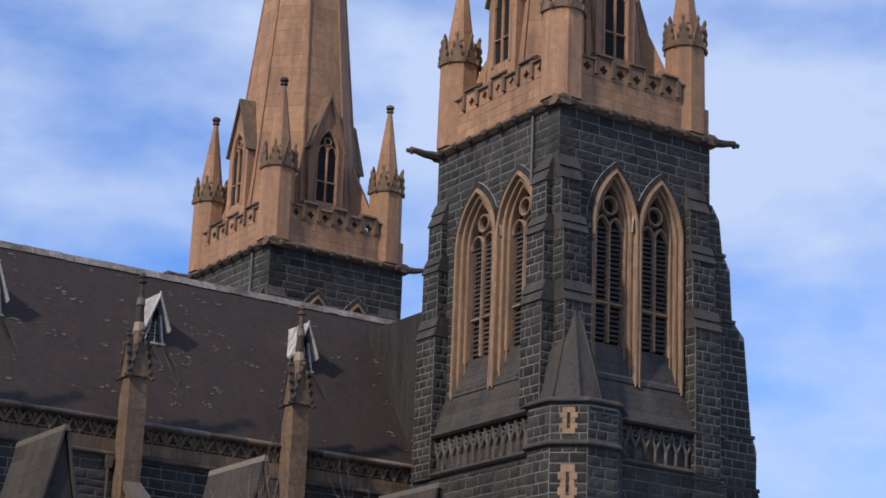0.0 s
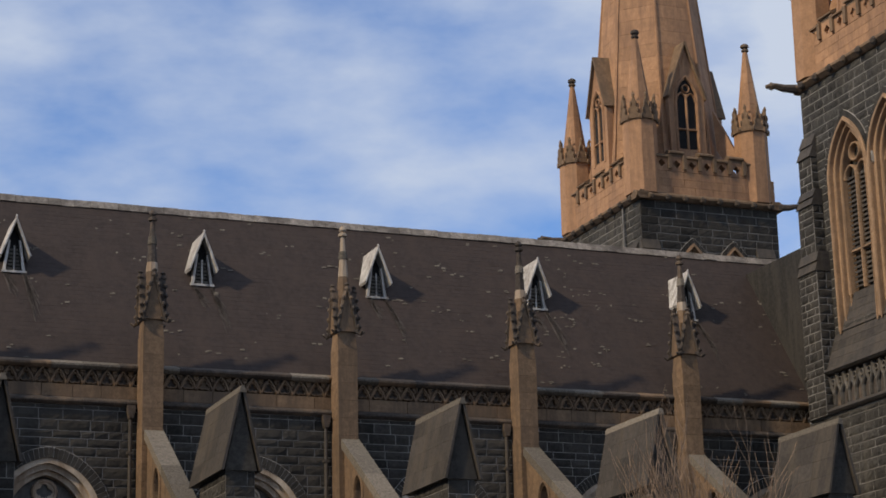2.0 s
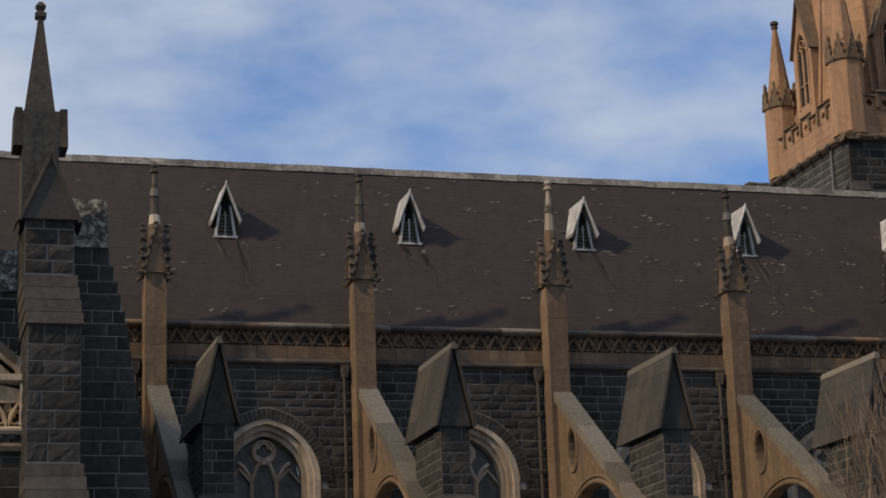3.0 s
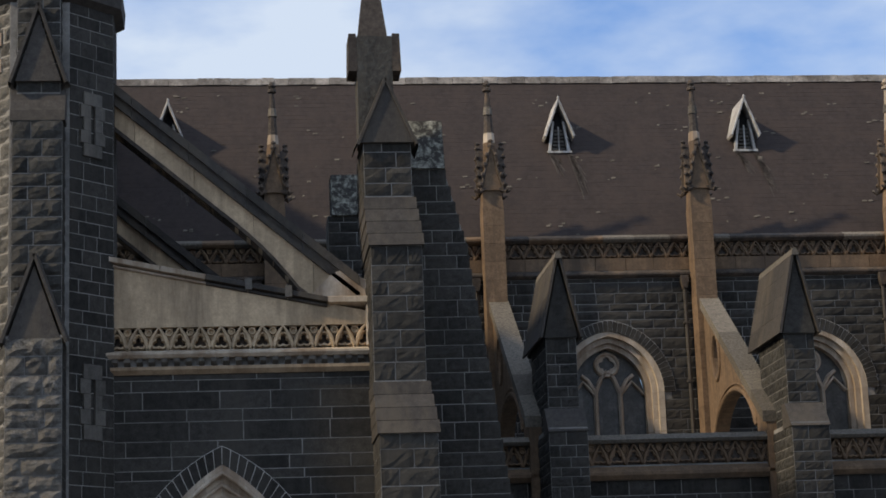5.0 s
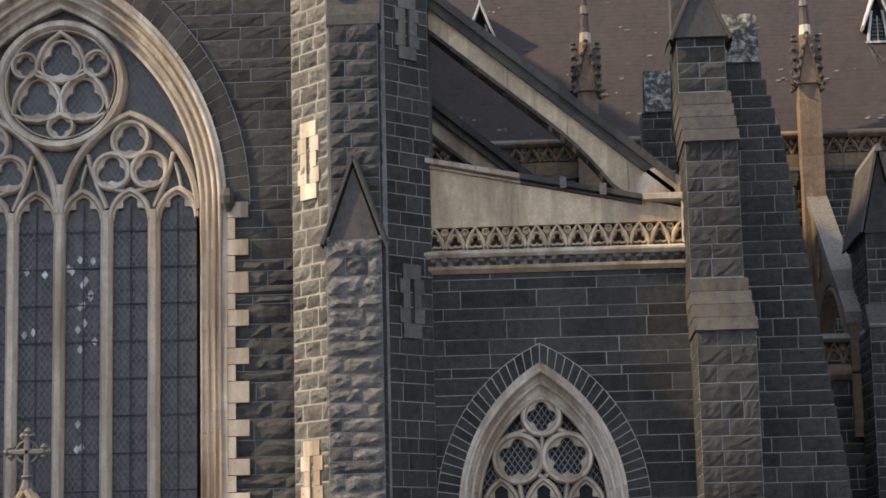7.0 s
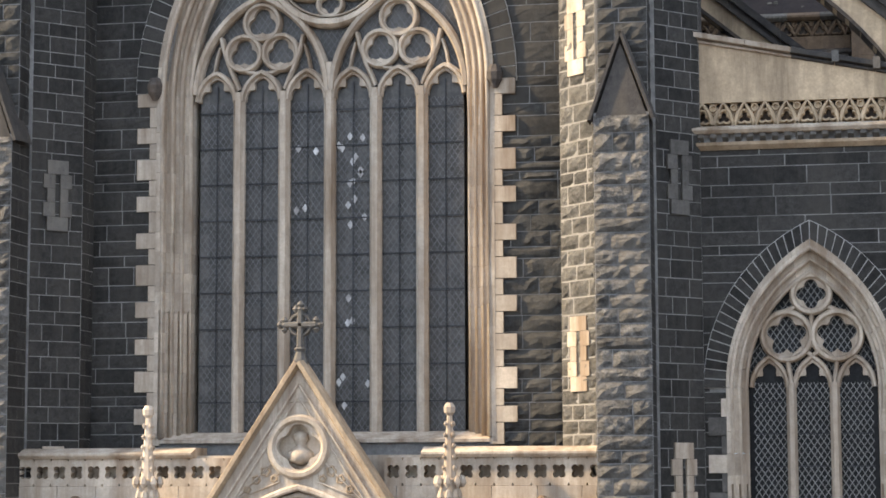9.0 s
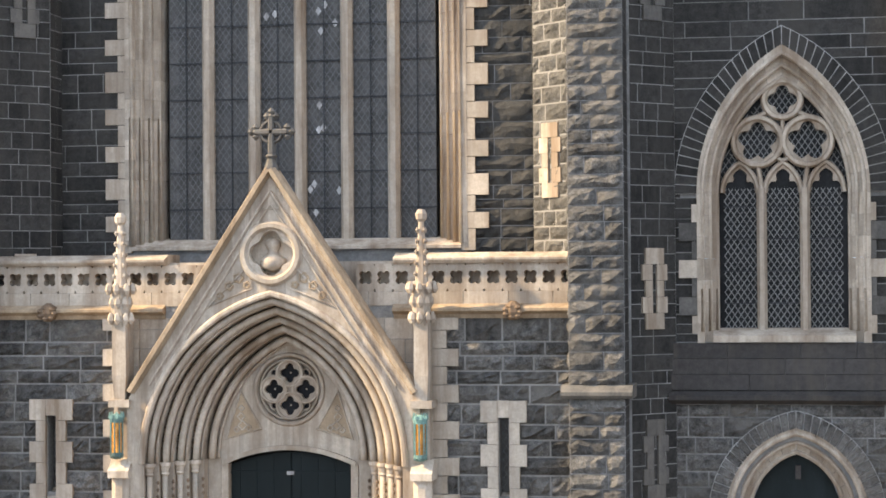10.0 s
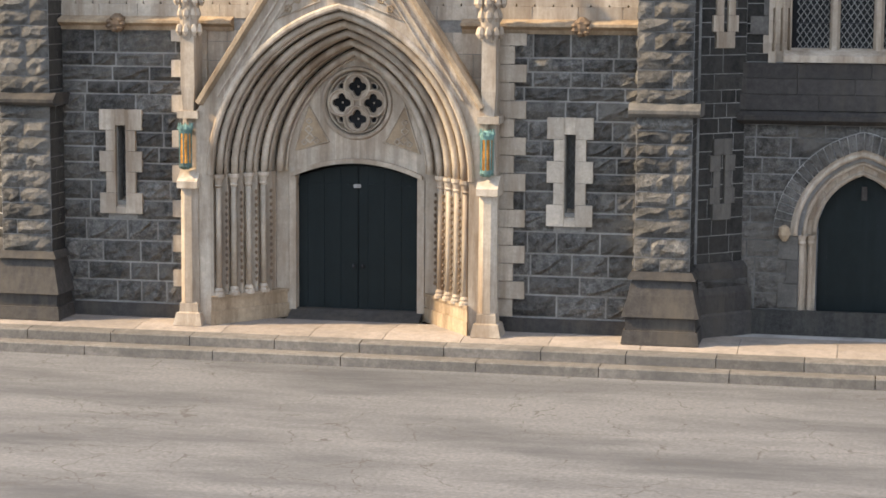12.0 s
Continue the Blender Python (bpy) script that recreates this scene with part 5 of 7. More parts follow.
g.make("door_lamp", SLAB, door2, "small grey lamp over the door")
g = Geo()
g.box(-0.85, 0.9, EY - 0.1, EY + 0.6, 0.45, 0.6)
tagged(g.make("door_step", STEP), "grey stone threshold step of the small door", "step")

# parapet of the aisle end: corbels, frieze, raking coping
rake = thing("aisle_parapet", "cream stone parapet with trefoil frieze under a raking coping", "parapet", kind="structure")
rk = lambda x: 14.85 - 0.205 * (x + 2.25)
g = Geo()
g.prism_x([(EY + 0.5, 12.7), (EY - 0.04, 12.7), (EY - 0.12, 12.78), (EY - 0.12, 12.84), (EY + 0.02, 12.86), (EY + 0.5, 12.86)], -2.3, 2.75)
g.make("lower_moulding", TAN, rake)
for i in range(22):
    g = Geo()
    x = -2.2 + i * 0.23
    g.prism_x([(EY, 12.86), (EY - 0.12, 12.93), (EY - 0.12, 13.0), (EY, 13.0)], x, x + 0.11)
    g.make("corbel", GREYSTONE, rake)
g = Geo()
g.prism_x([(EY + 0.5, 13.0), (EY - 0.14, 13.0), (EY - 0.2, 13.06), (EY - 0.2, 13.1), (EY - 0.02, 13.16), (EY + 0.5, 13.16)], -2.3, 2.75)
g.make("upper_moulding", LIME, rake)
# near-black ground paints the shade behind the trefoils
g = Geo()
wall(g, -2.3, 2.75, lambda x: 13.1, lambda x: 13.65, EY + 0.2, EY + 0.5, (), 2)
g.make("frieze_ground", SOOTSHADE, rake)
g = Geo()
wall(g, -2.3, 2.75, lambda x: 13.6, lambda x: max(rk(x), 13.72), EY - 0.01, EY + 0.5, (), 6)
g.make("raked_wall", BUFF, rake)
n = 13
for i in range(n):
    cx = -2.3 + (i + 0.5) * 5.05 / n
    w = 5.05 / n / 2
    g = Geo()
    frieze_unit(g, cx, w, 13.16, 13.62, EY - 0.02, 0.22)
    g.make("trefoil", BUFF, rake)
# upper stones are cream to paint the sun on the coping
for xa, xb, mat in ((-2.3, -1.3, LIME), (-1.29, -0.45, LIME), (-0.44, 0.35, SLAB), (0.36, 1.1, SLAB), (1.11, 1.85, SLAB)):
    g = Geo()
    g.bar([(xa, rk(xa) + 0.06), (xb, rk(xb) + 0.06)], 0.2, EY - 0.14, EY + 0.6)
    g.bar([(xa, rk(xa) - 0.05), (xb, rk(xb) - 0.05)], 0.07, EY - 0.07, EY + 0.1)
    g.make("raking_coping", mat, rake, "pale coping stone with the sun put into its colour" if mat == LIME else "")
for x in (0.36, 1.11):
    g = Geo()
    g.box(x - 0.06, x + 0.07, EY - 0.17, EY + 0.5, rk(x) - 0.04, rk(x) + 0.18)
    g.make("saddle_stone", GREYSTONE, rake)
g = Geo()
g.bar([(1.86, 14.06), (2.75, 14.06)], 0.22, EY - 0.16, EY + 0.6)
g.make("level_coping", LIME, rake)
g = Geo()
g.box(2.58, 2.75, EY - 0.14, EY + 0.2, 13.18, 13.95)
g.make("end_block", LIME, rake)


def transept_flyer(m):
    f = thing("flying_buttress", "raking flying buttress of cream stone with dark coping", "flying buttress", "transept flying buttresses", "structure")
    top = lambda x: 18.42 - 0.834 * (x + 2.24)
    web = lambda x: top(x) - 0.32
    sof = lambda x: max(14.13, web(x) - 0.52 - 0.14 * max(0.0, x) ** 2.5)
    for i in range(5):
        xa, xb = -2.9 + i * 1.13, -2.9 + (i + 1) * 1.13 - 0.008
        g = Geo(m)
        wall(g, xa, xb, sof, lambda x: max(web(x), 14.16), 0, 0.5, (), 6)
        g.make("flyer_stone", BUFF, f)
    # near-black moulding along the underside
    g = Geo(m)
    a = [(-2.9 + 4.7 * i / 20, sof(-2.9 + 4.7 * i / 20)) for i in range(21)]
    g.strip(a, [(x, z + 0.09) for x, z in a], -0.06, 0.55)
    g.make("soffit_mould", SOOTSHADE, f)
    for i in range(5):
        xa, xb = -2.9 + i * 1.08, -2.9 + (i + 1) * 1.08 - 0.01
        g = Geo(m)
        g.strip([(xa, top(xa) - 0.1), (xb, top(xb) - 0.1)], [(xa, top(xa) + 0.1), (xb, top(xb) + 0.1)], -0.14, 0.64)
        g.strip([(xa, top(xa) - 0.22), (xb, top(xb) - 0.22)], [(xa, top(xa) - 0.1), (xb, top(xb) - 0.1)], -0.06, 0.56)
        g.strip([(xa, top(xa) - 0.33), (xb, top(xb) - 0.33)], [(xa, top(xa) - 0.22), (xb, top(xb) - 0.22)], -0.1, 0.6)
        g.make("coping_stone", SLAB, f)
    g = Geo(m)
    g.prism([(1.45, 14.12), (2.75, 14.12), (2.75, 14.42), (2.2, 14.72), (1.95, 14.62)], -0.1, 0.55)
    g.make("springer", LIME, f, "weathered pale springer stone")
    return f


transept_flyer(frame_at(0, EY + 0.3))
transept_flyer(frame_at(0, EY + 6.6, -0.92))

# ---- corner piers of the transept aisle ----
pier = thing("corner_pier", "stepped dark bluestone corner pier with weathered set-offs and spire", "buttress", kind="structure")
stages = ((0.0, 11.3, 36.45, 2.66, 3.72), (12.3, 14.85, 36.8, 2.62, 3.58), (15.85, 17.0, 37.1, 2.56, 3.46))
for i, (z0, z1, yf, xa, xb) in enumerate(stages):
    g = Geo()
    g.box(xa, xb, yf, 39.2, z0, z1)
    g.make("pier_core", DARKMORTAR, pier)
    st = courses(0, xb - xa, z0 + 0.02, z1, 0.29, (0.35, 0.75), r, None, 0.2)
    lay(BLUE, pier, frame_at(xa, yf), st, r, 0.012, 0.02)
    lay(BLUE, pier, frame_at(xa, 39.0, 0, -90), courses(0, 39.0 - yf, z0 + 0.02, z1, 0.29, (0.35, 0.75), r), r, 0.012, 0.02)
    if i < 2:
        z2, y2, xa2, xb2 = stages[i + 1][0], stages[i + 1][2], stages[i + 1][3], stages[i + 1][4]
        for k in range(4):
            a, b = k / 4, (k + 1) / 4
            g = Geo()
            za, zb = z1 + (z2 - z1) * a, z1 + (z2 - z1) * b
            g.prism_x([(yf + (y2 - yf) * a - (0.08 if k == 0 else 0.024), za + 0.005), (39.0, za + 0.005), (39.0, zb), (yf + (y2 - yf) * b - 0.02, zb)], xa - 0.04 + (xa2 - xa) * a, xb + 0.04 + (xb2 - xb) * a)
            g.make("weathering_stone", SLAB, pier)
g = Geo()
g.prism([(2.5, 16.9), (3.52, 16.9), (3.01, 18.1)], 37.0, 38.2)
g.make("gablet", SLAB, pier)
for s in (-1, 1):
    g = Geo()
    g.bar([(3.01 + s * 0.56, 16.85), (3.01, 18.15)], 0.12, 36.95, 38.2)
    g.make("gablet_coping", SLAB, pier)
g = Geo()
g.box(2.5, 3.18, 37.3, 38.0, 17.0, 19.1)
g.make("pinnacle_shaft", DARKROCK, pier)
for s in (-1, 1):
    g = Geo()
    g.prism([(2.84 + s * 0.42 - 0.09, 18.4), (2.84 + s * 0.42 + 0.09, 18.4), (2.84 + s * 0.42 + 0.07, 19.15), (2.84 + s * 0.42 - 0.07, 19.15)], 37.3, 38.0)
    g.make("pinnacle_shoulder", SOOTSHADE, pier)
g = Geo()
g.turned(2.82, 37.65, [(19.1, 0.40), (21.05, 0.07), (21.1, 0.15), (21.18, 0.15), (21.22, 0.06), (21.32, 0.14), (21.42, 0.05)], 4)
g.make("pinnacle_spire", SOOTSHADE, pier)

side = thing("side_pier", "dark bluestone pier with stepped outer edge and lichened cap", "buttress", kind="structure")
for yb, dx, dz in ((38.3, 0.0, 0.0), (46.0, -0.9, 0.9), (53.5, -0.6, 0.7)):
    prof = [(0, 5.7), (9.0, 5.45), (11.0, 5.15), (12.4, 4.98), (15.1, 4.58), (15.2, 4.58), (16.7, 4.2)]
    g = Geo()
    for (za, xa), (zb, xb) in zip(prof, prof[1:]):
        g.prism([(3.2 + dx, za + dz * (za > 0)), (xa + dx, za + dz * (za > 0)), (xb + dx, zb + dz), (3.2 + dx, zb + dz)], yb, yb + 1.0)
    g.make("pier_core", DARKMORTAR, side)
    def free_side(za, zb):
        zm = zb
        for (p, xa), (q, xb) in zip(prof, prof[1:]):
            if p <= zm <= q:
                return [(3.2, 0.05 + xa + (xb - xa) * (zm - p) / (q - p))]
        return [(3.2, 4.2)]
    lay(BLUE, side, frame_at(dx, yb, dz), courses(3.2, 5.7, 0.05, 16.7, 0.29, (0.35, 0.8), r, free_side), r, 0.014, 0.02)
    g = Geo()
    g.prism_x([(yb - 0.08, 16.7 + dz), (yb + 1.0, 16.7 + dz), (yb + 1.0, 17.75 + dz), (yb + 0.25, 17.75 + dz)], 3.3 + dx, 4.22 + dx)
    g.make("lichen_cap", LICHEN, side, "sloping cap crusted with pale lichen")

# ---- nave: clerestory, parapet, roof ----
NY = 60.2
PXS = (1.38, 7.98, 14.4, 20.65, 26.85, 32.9)
BAYS = [(a + b) / 2 + 0.25 for a, b in zip((-4.8,) + PXS, PXS + (39.2,))]
nave = thing("wall_clerestory", "dark bluestone clerestory wall of the nave with pale joints", "wall", kind="structure")
NS, NW, NH = 15.35, 1.62, 1.85
g = Geo()
wall(g, -4.5, 38.5, lambda x: 10, lambda x: 19.1, NY, NY + 0.8, [(b - NW, b + NW, lambda x: 13.4, lambda x, b=b: NS + arch_top(NW, NH, x - b)) for b in BAYS], 4)
g.make("wall_core", DARKMORTAR, nave)
r = random.Random(41)
st = courses(-4.5, 38.5, 13.0, 18.86, 0.285, (0.4, 1.0), r, around([(b, 1.98, 2.2, NS, 12.0, 1.62) for b in BAYS], -4.5, 38.5), 0.25)
lay(BLUE, nave, frame_at(0, NY), st, r, 0.012, 0.02, 0.008)
# near-black colour paints the shadow line under the parapet
g = Geo()
g.prism_x([(NY + 0.3, 18.87), (NY - 0.06, 18.87), (NY - 0.16, 18.95), (NY - 0.16, 19.0), (NY - 0.05, 19.1), (NY + 0.3, 19.1)], -4.5, 38.5)
g.make("string_course", SOOTSHADE, nave, "string course darkened as a shadow line")

nparapet = thing("nave_parapet", "soot-stained sandstone parapet with pierced arcade frieze", "parapet", kind="structure")
edges = (-4.5,) + PXS + (38.2,)
for a, b in zip(edges, edges[1:]):
    x = a
    while x < b - 0.02:
        d = min(r.uniform(0.8, 1.3), b - x)
        g = Geo(frame_at(0, NY))
        g.block(x + 0.004, x + d - 0.004, 19.11, 19.5, 0.02, 0, r)
        g.make("ashlar", NAVE, nparapet)
        x += d
    n = round((b - a) / 0.50)
    # dark ground stands in for shade in the pierced arcade
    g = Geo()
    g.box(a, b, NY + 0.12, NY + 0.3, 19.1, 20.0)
    g.make("frieze_ground", SOOTSHADE, nparapet)
    for i in range(n):
        w = (b - a) / n / 2
        cx = a + (2 * i + 1) * w
        g = Geo()
        frieze_unit(g, cx, w, 19.51, 19.99, NY - 0.03, 0.16)
        g.make("trefoil_arch", NAVE, nparapet)
    x = a
    while x < b - 0.02:
        d = min(r.uniform(0.9, 1.4), b - x)
        g = Geo()
        g.prism_x([(NY + 0.35, 19.98), (NY - 0.06, 19.98), (NY - 0.17, 20.06), (NY - 0.17, 20.12), (NY + 0.1, 20.25), (NY + 0.35, 20.25)], x + 0.004, x + d - 0.004)
        g.make("coping_stone", r.choice((NAVE, SOOTSHADE, LICHPALE)), nparapet)
        x += d

for b in BAYS[1:]:
    wdw = thing("clerestory_window", "three-light clerestory window with moulded limestone arch", "window", "clerestory windows", "structure")
    g = Geo()
    voussoirs(g, b, NS, 1.64, 1.88, 1.97, 2.2, NY - 0.05, NY + 0.2, 40, 0.012)
    joint_ring(b, NS, 1.64, 1.88, 1.97, 2.2, NY - 0.038, 0.2, wdw)
    g.make("bluestone_voussoirs", BLUE, wdw)["kind"] = "stuff"
    for w1, h1, w0, h0, y in ((1.64, 1.88, 1.46, 1.72, -0.02), (1.46, 1.72, 1.3, 1.55, 0.14), (1.3, 1.55, 1.14, 1.4, 0.28)):
        g = Geo()
        voussoirs(g, b, NS, w0, h0, w1, h1, NY + y, NY + y + 0.4, 12, 0.002, 2.2)
        g.make("arch_moulding", LIME, wdw)
    g = Geo()
    wall(g, b - 1.16, b + 1.16, lambda x: 13.2, lambda x: NS + arch_top(1.16, 1.42, x - b), NY + 0.6, NY + 0.62, (), 12)
    g.make("pane", GLASS, wdw)
    for s in (-1, 1):
        g = Geo()
        g.bar([(b + s * 0.38, 13.2), (b + s * 0.38, NS + 0.05), (b + s * 0.2, NS + 0.5), (b, NS + 0.72)], 0.13, NY + 0.42, NY + 0.6)
        g.bar([(b + s * 0.38, NS + 0.05), (b + s * 0.6, NS + 0.45), (b + s * 0.8, NS + 0.6)], 0.12, NY + 0.42, NY + 0.6)
        g.bar([(b + s * 0.38, NS - 0.02), (b + s * 0.75, NS + 0.4), (b + s * 1.12, NS - 0.02)], 0.1, NY + 0.44, NY + 0.6)
        g.make("mullion", LIME, wdw)
    g = Geo()
    g.bar(circle(b, NS + 0.92, 0.34, 24), 0.11, NY + 0.42, NY + 0.6, True)
    g.strip(circle(b, NS + 0.92, 0.32, 36), foil(b, NS + 0.92, 0.25, 4), NY + 0.48, NY + 0.6, True)
    g.make("quatrefoil", LIME, wdw)

# roof: slates in overlapping courses
roof = thing("nave_roof", "steep dark brown slate roof with pale mortared ridge", "roof", kind="structure")
EV, RG = (60.42, 20.0), (65.2, 26.78)
sl = Vector((RG[0] - EV[0], RG[1] - EV[1]))
L = sl.length
sl.normalize()
nrm = Vector((-sl.y, sl.x))
rows = 40
r = random.Random(51)
top = Geo()
for i in range(rows):
    a, b = L * i / rows, L * (i + 1) / rows + 0.04
    x = -4.3 + (0.2 if i % 2 else 0)
    while x < 46:
        d = 0.4
        t = 0.0055 + r.uniform(0, 0.002)
        u0, u1 = EV[0] + sl.x * a + nrm.x * t, EV[1] + sl.y * a + nrm.y * t
        v0, v1 = EV[0] + sl.x * b + nrm.x * 0.004, EV[1] + sl.y * b + nrm.y * 0.004
        top.add([(x + 0.003, u0, u1), (x + d - 0.003, u0, u1), (x + d - 0.003, v0, v1), (x + 0.003, v0, v1), (x + 0.003, u0 - nrm.x * 0.02, u1 - nrm.y * 0.02), (x + d - 0.003, u0 - nrm.x * 0.02, u1 - nrm.y * 0.02)],
                [(0, 1, 2, 3), (4, 5, 1, 0)])
        x += d
ob = top.make("slate", SLATE, roof)
ob["kind"] = "stuff"
g = Geo()
g.prism_x([EV, RG, (70.0, 20.0)], -4.3, 46)
g.make("roof_deck", SLATE, roof)
x = -4.3
while x < 45.8:
    d = r.uniform(0.4, 0.6)
    g = Geo()
    h = r.uniform(-0.015, 0.015)
    g.prism_x([(RG[0] - 0.2, RG[1] - 0.2 + h), (RG[0] + 0.2, RG[1] - 0.2 + h), (RG[0] + 0.06, RG[1] + 0.07 + h), (RG[0] - 0.06, RG[1] + 0.07 + h)], x, x + d - 0.01)
    g.make("ridge_tile", RIDGE, roof)
    x += d
g = Geo()
for k in range(220):
    a, x = r.uniform(0.4, L - 0.4), r.uniform(-3, 45)
    for q in range(r.choice((1, 1, 2, 3))):
        ww, hh = r.uniform(0.05, 0.2), r.uniform(0.02, 0.05)
        xx, aa = x + r.uniform(-0.25, 0.25), a + r.uniform(-0.12, 0.12)
        p = [(xx - ww / 2, aa - hh), (xx + ww / 2, aa - hh * 0.6), (xx + ww * 0.4, aa + hh), (xx - ww * 0.45, aa + hh * 0.7)]
        g.add([(u, EV[0] + sl.x * w + nrm.x * 0.034, EV[1] + sl.y * w + nrm.y * 0.034) for u, w in p], [(0, 1, 2, 3)])
g.make("lichen_spots", LICHPALE, roof, "scattered pale lichen spots")["kind"] = "stuff"


def dormer():
    d = thing("roof_dormer", "small white-painted louvred roof dormer with steep gable", "dormer", "roof dormers")
    for s in (-1, 1):
        g = Geo()
        g.strip([(s * 0.36, -0.04), (s * 0.20, 0.98)], [(s * 0.27, -0.04), (s * 0.13, 0.98)], -0.02, 0.12)
        g.make("splayed_jamb", PAINT, d)
        g = Geo()
        g.strip([(s * 0.34, 0.0), (s * 0.19, 0.95)], [(s * 0.30, 0.0), (s * 0.15, 0.95)], 0.1, 1.0)
        g.make("cheek", PAINT, d)
    g = Geo()
    g.box(-0.4, 0.4, -0.08, 0.14, -0.1, -0.03)
    g.make("sill", PAINT, d)
    # black sheet in place of the dormer's unlit inside
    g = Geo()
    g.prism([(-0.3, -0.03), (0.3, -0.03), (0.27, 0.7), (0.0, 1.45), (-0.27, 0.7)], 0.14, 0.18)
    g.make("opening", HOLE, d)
    for k in range(6):
        g = Geo()
        g.prism_x([(0.02, 0.04 + k * 0.12), (0.04, 0.02 + k * 0.12), (0.13, 0.11 + k * 0.12), (0.11, 0.13 + k * 0.12)], -0.2 + k * 0.012, 0.2 - k * 0.012)
        g.make("louvre", GREYSTONE, d)
    g = Geo()
    g.box(-0.02, 0.02, -0.01, 0.03, -0.03, 0.8)
    g.make("post", PAINT, d)
    for s in (-1, 1):
        for k in range(5):
            g = Geo()
            y0 = -0.22 + k * 0.36
            g.strip([(s * 0.50, 0.44), (0, 1.72)], [(s * 0.45, 0.36), (0, 1.60)], y0, y0 + 0.35)
            g.make("roof_board", PAINT, d, "white weathered roof board")
        g = Geo()
        g.bar([(s * 0.47, 0.42), (0, 1.64)], 0.075, -0.27, -0.22)
        g.make("barge_board", PAINT, d)
    g = Geo()
    g.turned(0, -0.24, [(1.62, 0.03), (1.72, 0.045), (1.78, 0.01)], 6)
    g.make("finial", PAINT, d)
    return d


dm = dormer()
DY0 = 63.0
dm.matrix_basis = pose(10.7, DY0 - 0.05, 23.68)
for x in (-1.86, 4.7, 16.85, 22.95, 28.9, 34.85):
    copy_thing(dm, pose(x, DY0 - 0.05, 23.68))
# chalky run-off below each dormer
g = Geo()
for x in (-1.86, 4.7, 10.7, 16.85, 22.95, 28.9, 34.85):
    a = (DY0 - EV[0]) / sl.x - 0.1
    for s, l0 in ((-0.3, 1.2), (0.3, 2.4)):
        for k in range(26):
            x0 = x + s + r.uniform(-0.05, 0.05)
            x1 = x0 + r.uniform(0.15, 0.4)
            l1 = l0 * r.uniform(0.4, 1.0)
            w = r.uniform(0.006, 0.035)
            g.add([(xx, EV[0] + sl.x * v + nrm.x * 0.03, EV[1] + sl.y * v + nrm.y * 0.03) for xx, v in ((x0 - w, a), (x0 + w, a), (x1 + w * 0.4, a - l1), (x1 - w * 0.4, a - l1))], [(0, 1, 2, 3)])
g.make("run_off_streaks", CHALK, roof, "chalky run-off streaks below the dormers")["kind"] = "stuff"


def nave_pinnacle(variant):
    p = thing("nave_pinnacle", "sandstone pinnacle with blackened crockets on the nave parapet", "pinnacle", "nave pinnacles")
    z = 12.0
    while z < 20.9:
        g = Geo()
        g.box(-0.32, 0.32, -0.36, 0.36, z + 0.003, z + 0.557)
        g.make("shaft_block", NAVE, p)
        z += 0.56
    g = Geo()
    g.turned(0, 0, [(20.9, 0.46), (21.2, 0.43), (22.0, 0.36), (22.6, 0.30)], 4)
    g.make("upper_shaft", NAVE, p)
    for k in range(4):
        m = Matrix.Rotation(k * math.pi / 2, 4, "Z")
        g = Geo(m)
        g.prism([(-0.29, 21.5), (0.29, 21.5), (0, 22.8)], -0.36, -0.2)
        gab = g.make("gablet", NAVE, p)
        g = Geo(m)
        for s in (-1, 1):
            g.bar([(s * 0.34, 21.5), (s * 0.02, 22.86)], 0.075, -0.42, -0.2)
            for q in range(4):
                x, zz = s * (0.36 - q * 0.075), 21.62 + q * 0.31
                g.turned(x, -0.4, [(zz - 0.04, 0.02), (zz + 0.03, 0.075), (zz + 0.1, 0.05), (zz + 0.13, 0.015)], 5)
            g.tube([(s * 0.28, -0.36, 21.5), (s * 0.45, -0.42, 21.42), (s * 0.55, -0.44, 21.5)], 0.06, 5, 0.035)
        g.turned(0, -0.36, [(22.75, 0.04), (22.88, 0.11), (22.98, 0.05), (23.04, 0.09), (23.1, 0.02)], 6)
        g.make("crocket", SOOTSHADE, gab, "blackened leaf crockets and finial")
    g = Geo()
    g.turned(0, 0, [(22.4, 0.25), (23.06, 0.19)], 8)
    g.make("spire_foot", NAVE, p)
    g = Geo()
    g.turned(0, 0, [(23.06, 0.19), (23.36, 0.165)], 8)
    g.make("spire_band", LIME if not variant else NAVE, p)
    g = Geo()
    g.turned(0, 0, [(23.36, 0.16), (24.7, 0.065), (24.72, 0.14), (24.8, 0.14), (24.84, 0.07), (24.92, 0.13), (25.05, 0.06)], 8)
    g.make("spire", SOOTSHADE if not variant else LIME, p)
    g = Geo()
    g.turned(0, 0, [(23.95, 0.15), (24.2, 0.125)], 8)
    g.make("spire_band", LICHPALE, p)
    return p


pa, pb = nave_pinnacle(0), nave_pinnacle(1)
pa.matrix_basis = pose(PXS[1], 59.75, 0)
pb.matrix_basis = pose(PXS[3], 59.75, 0)
pb["label"] = "sandstone pinnacle with an unstained pale spire on the nave parapet"
for i in (0, 2, 4, 5):
    copy_thing(pa, pose(PXS[i], 59.75, 0))
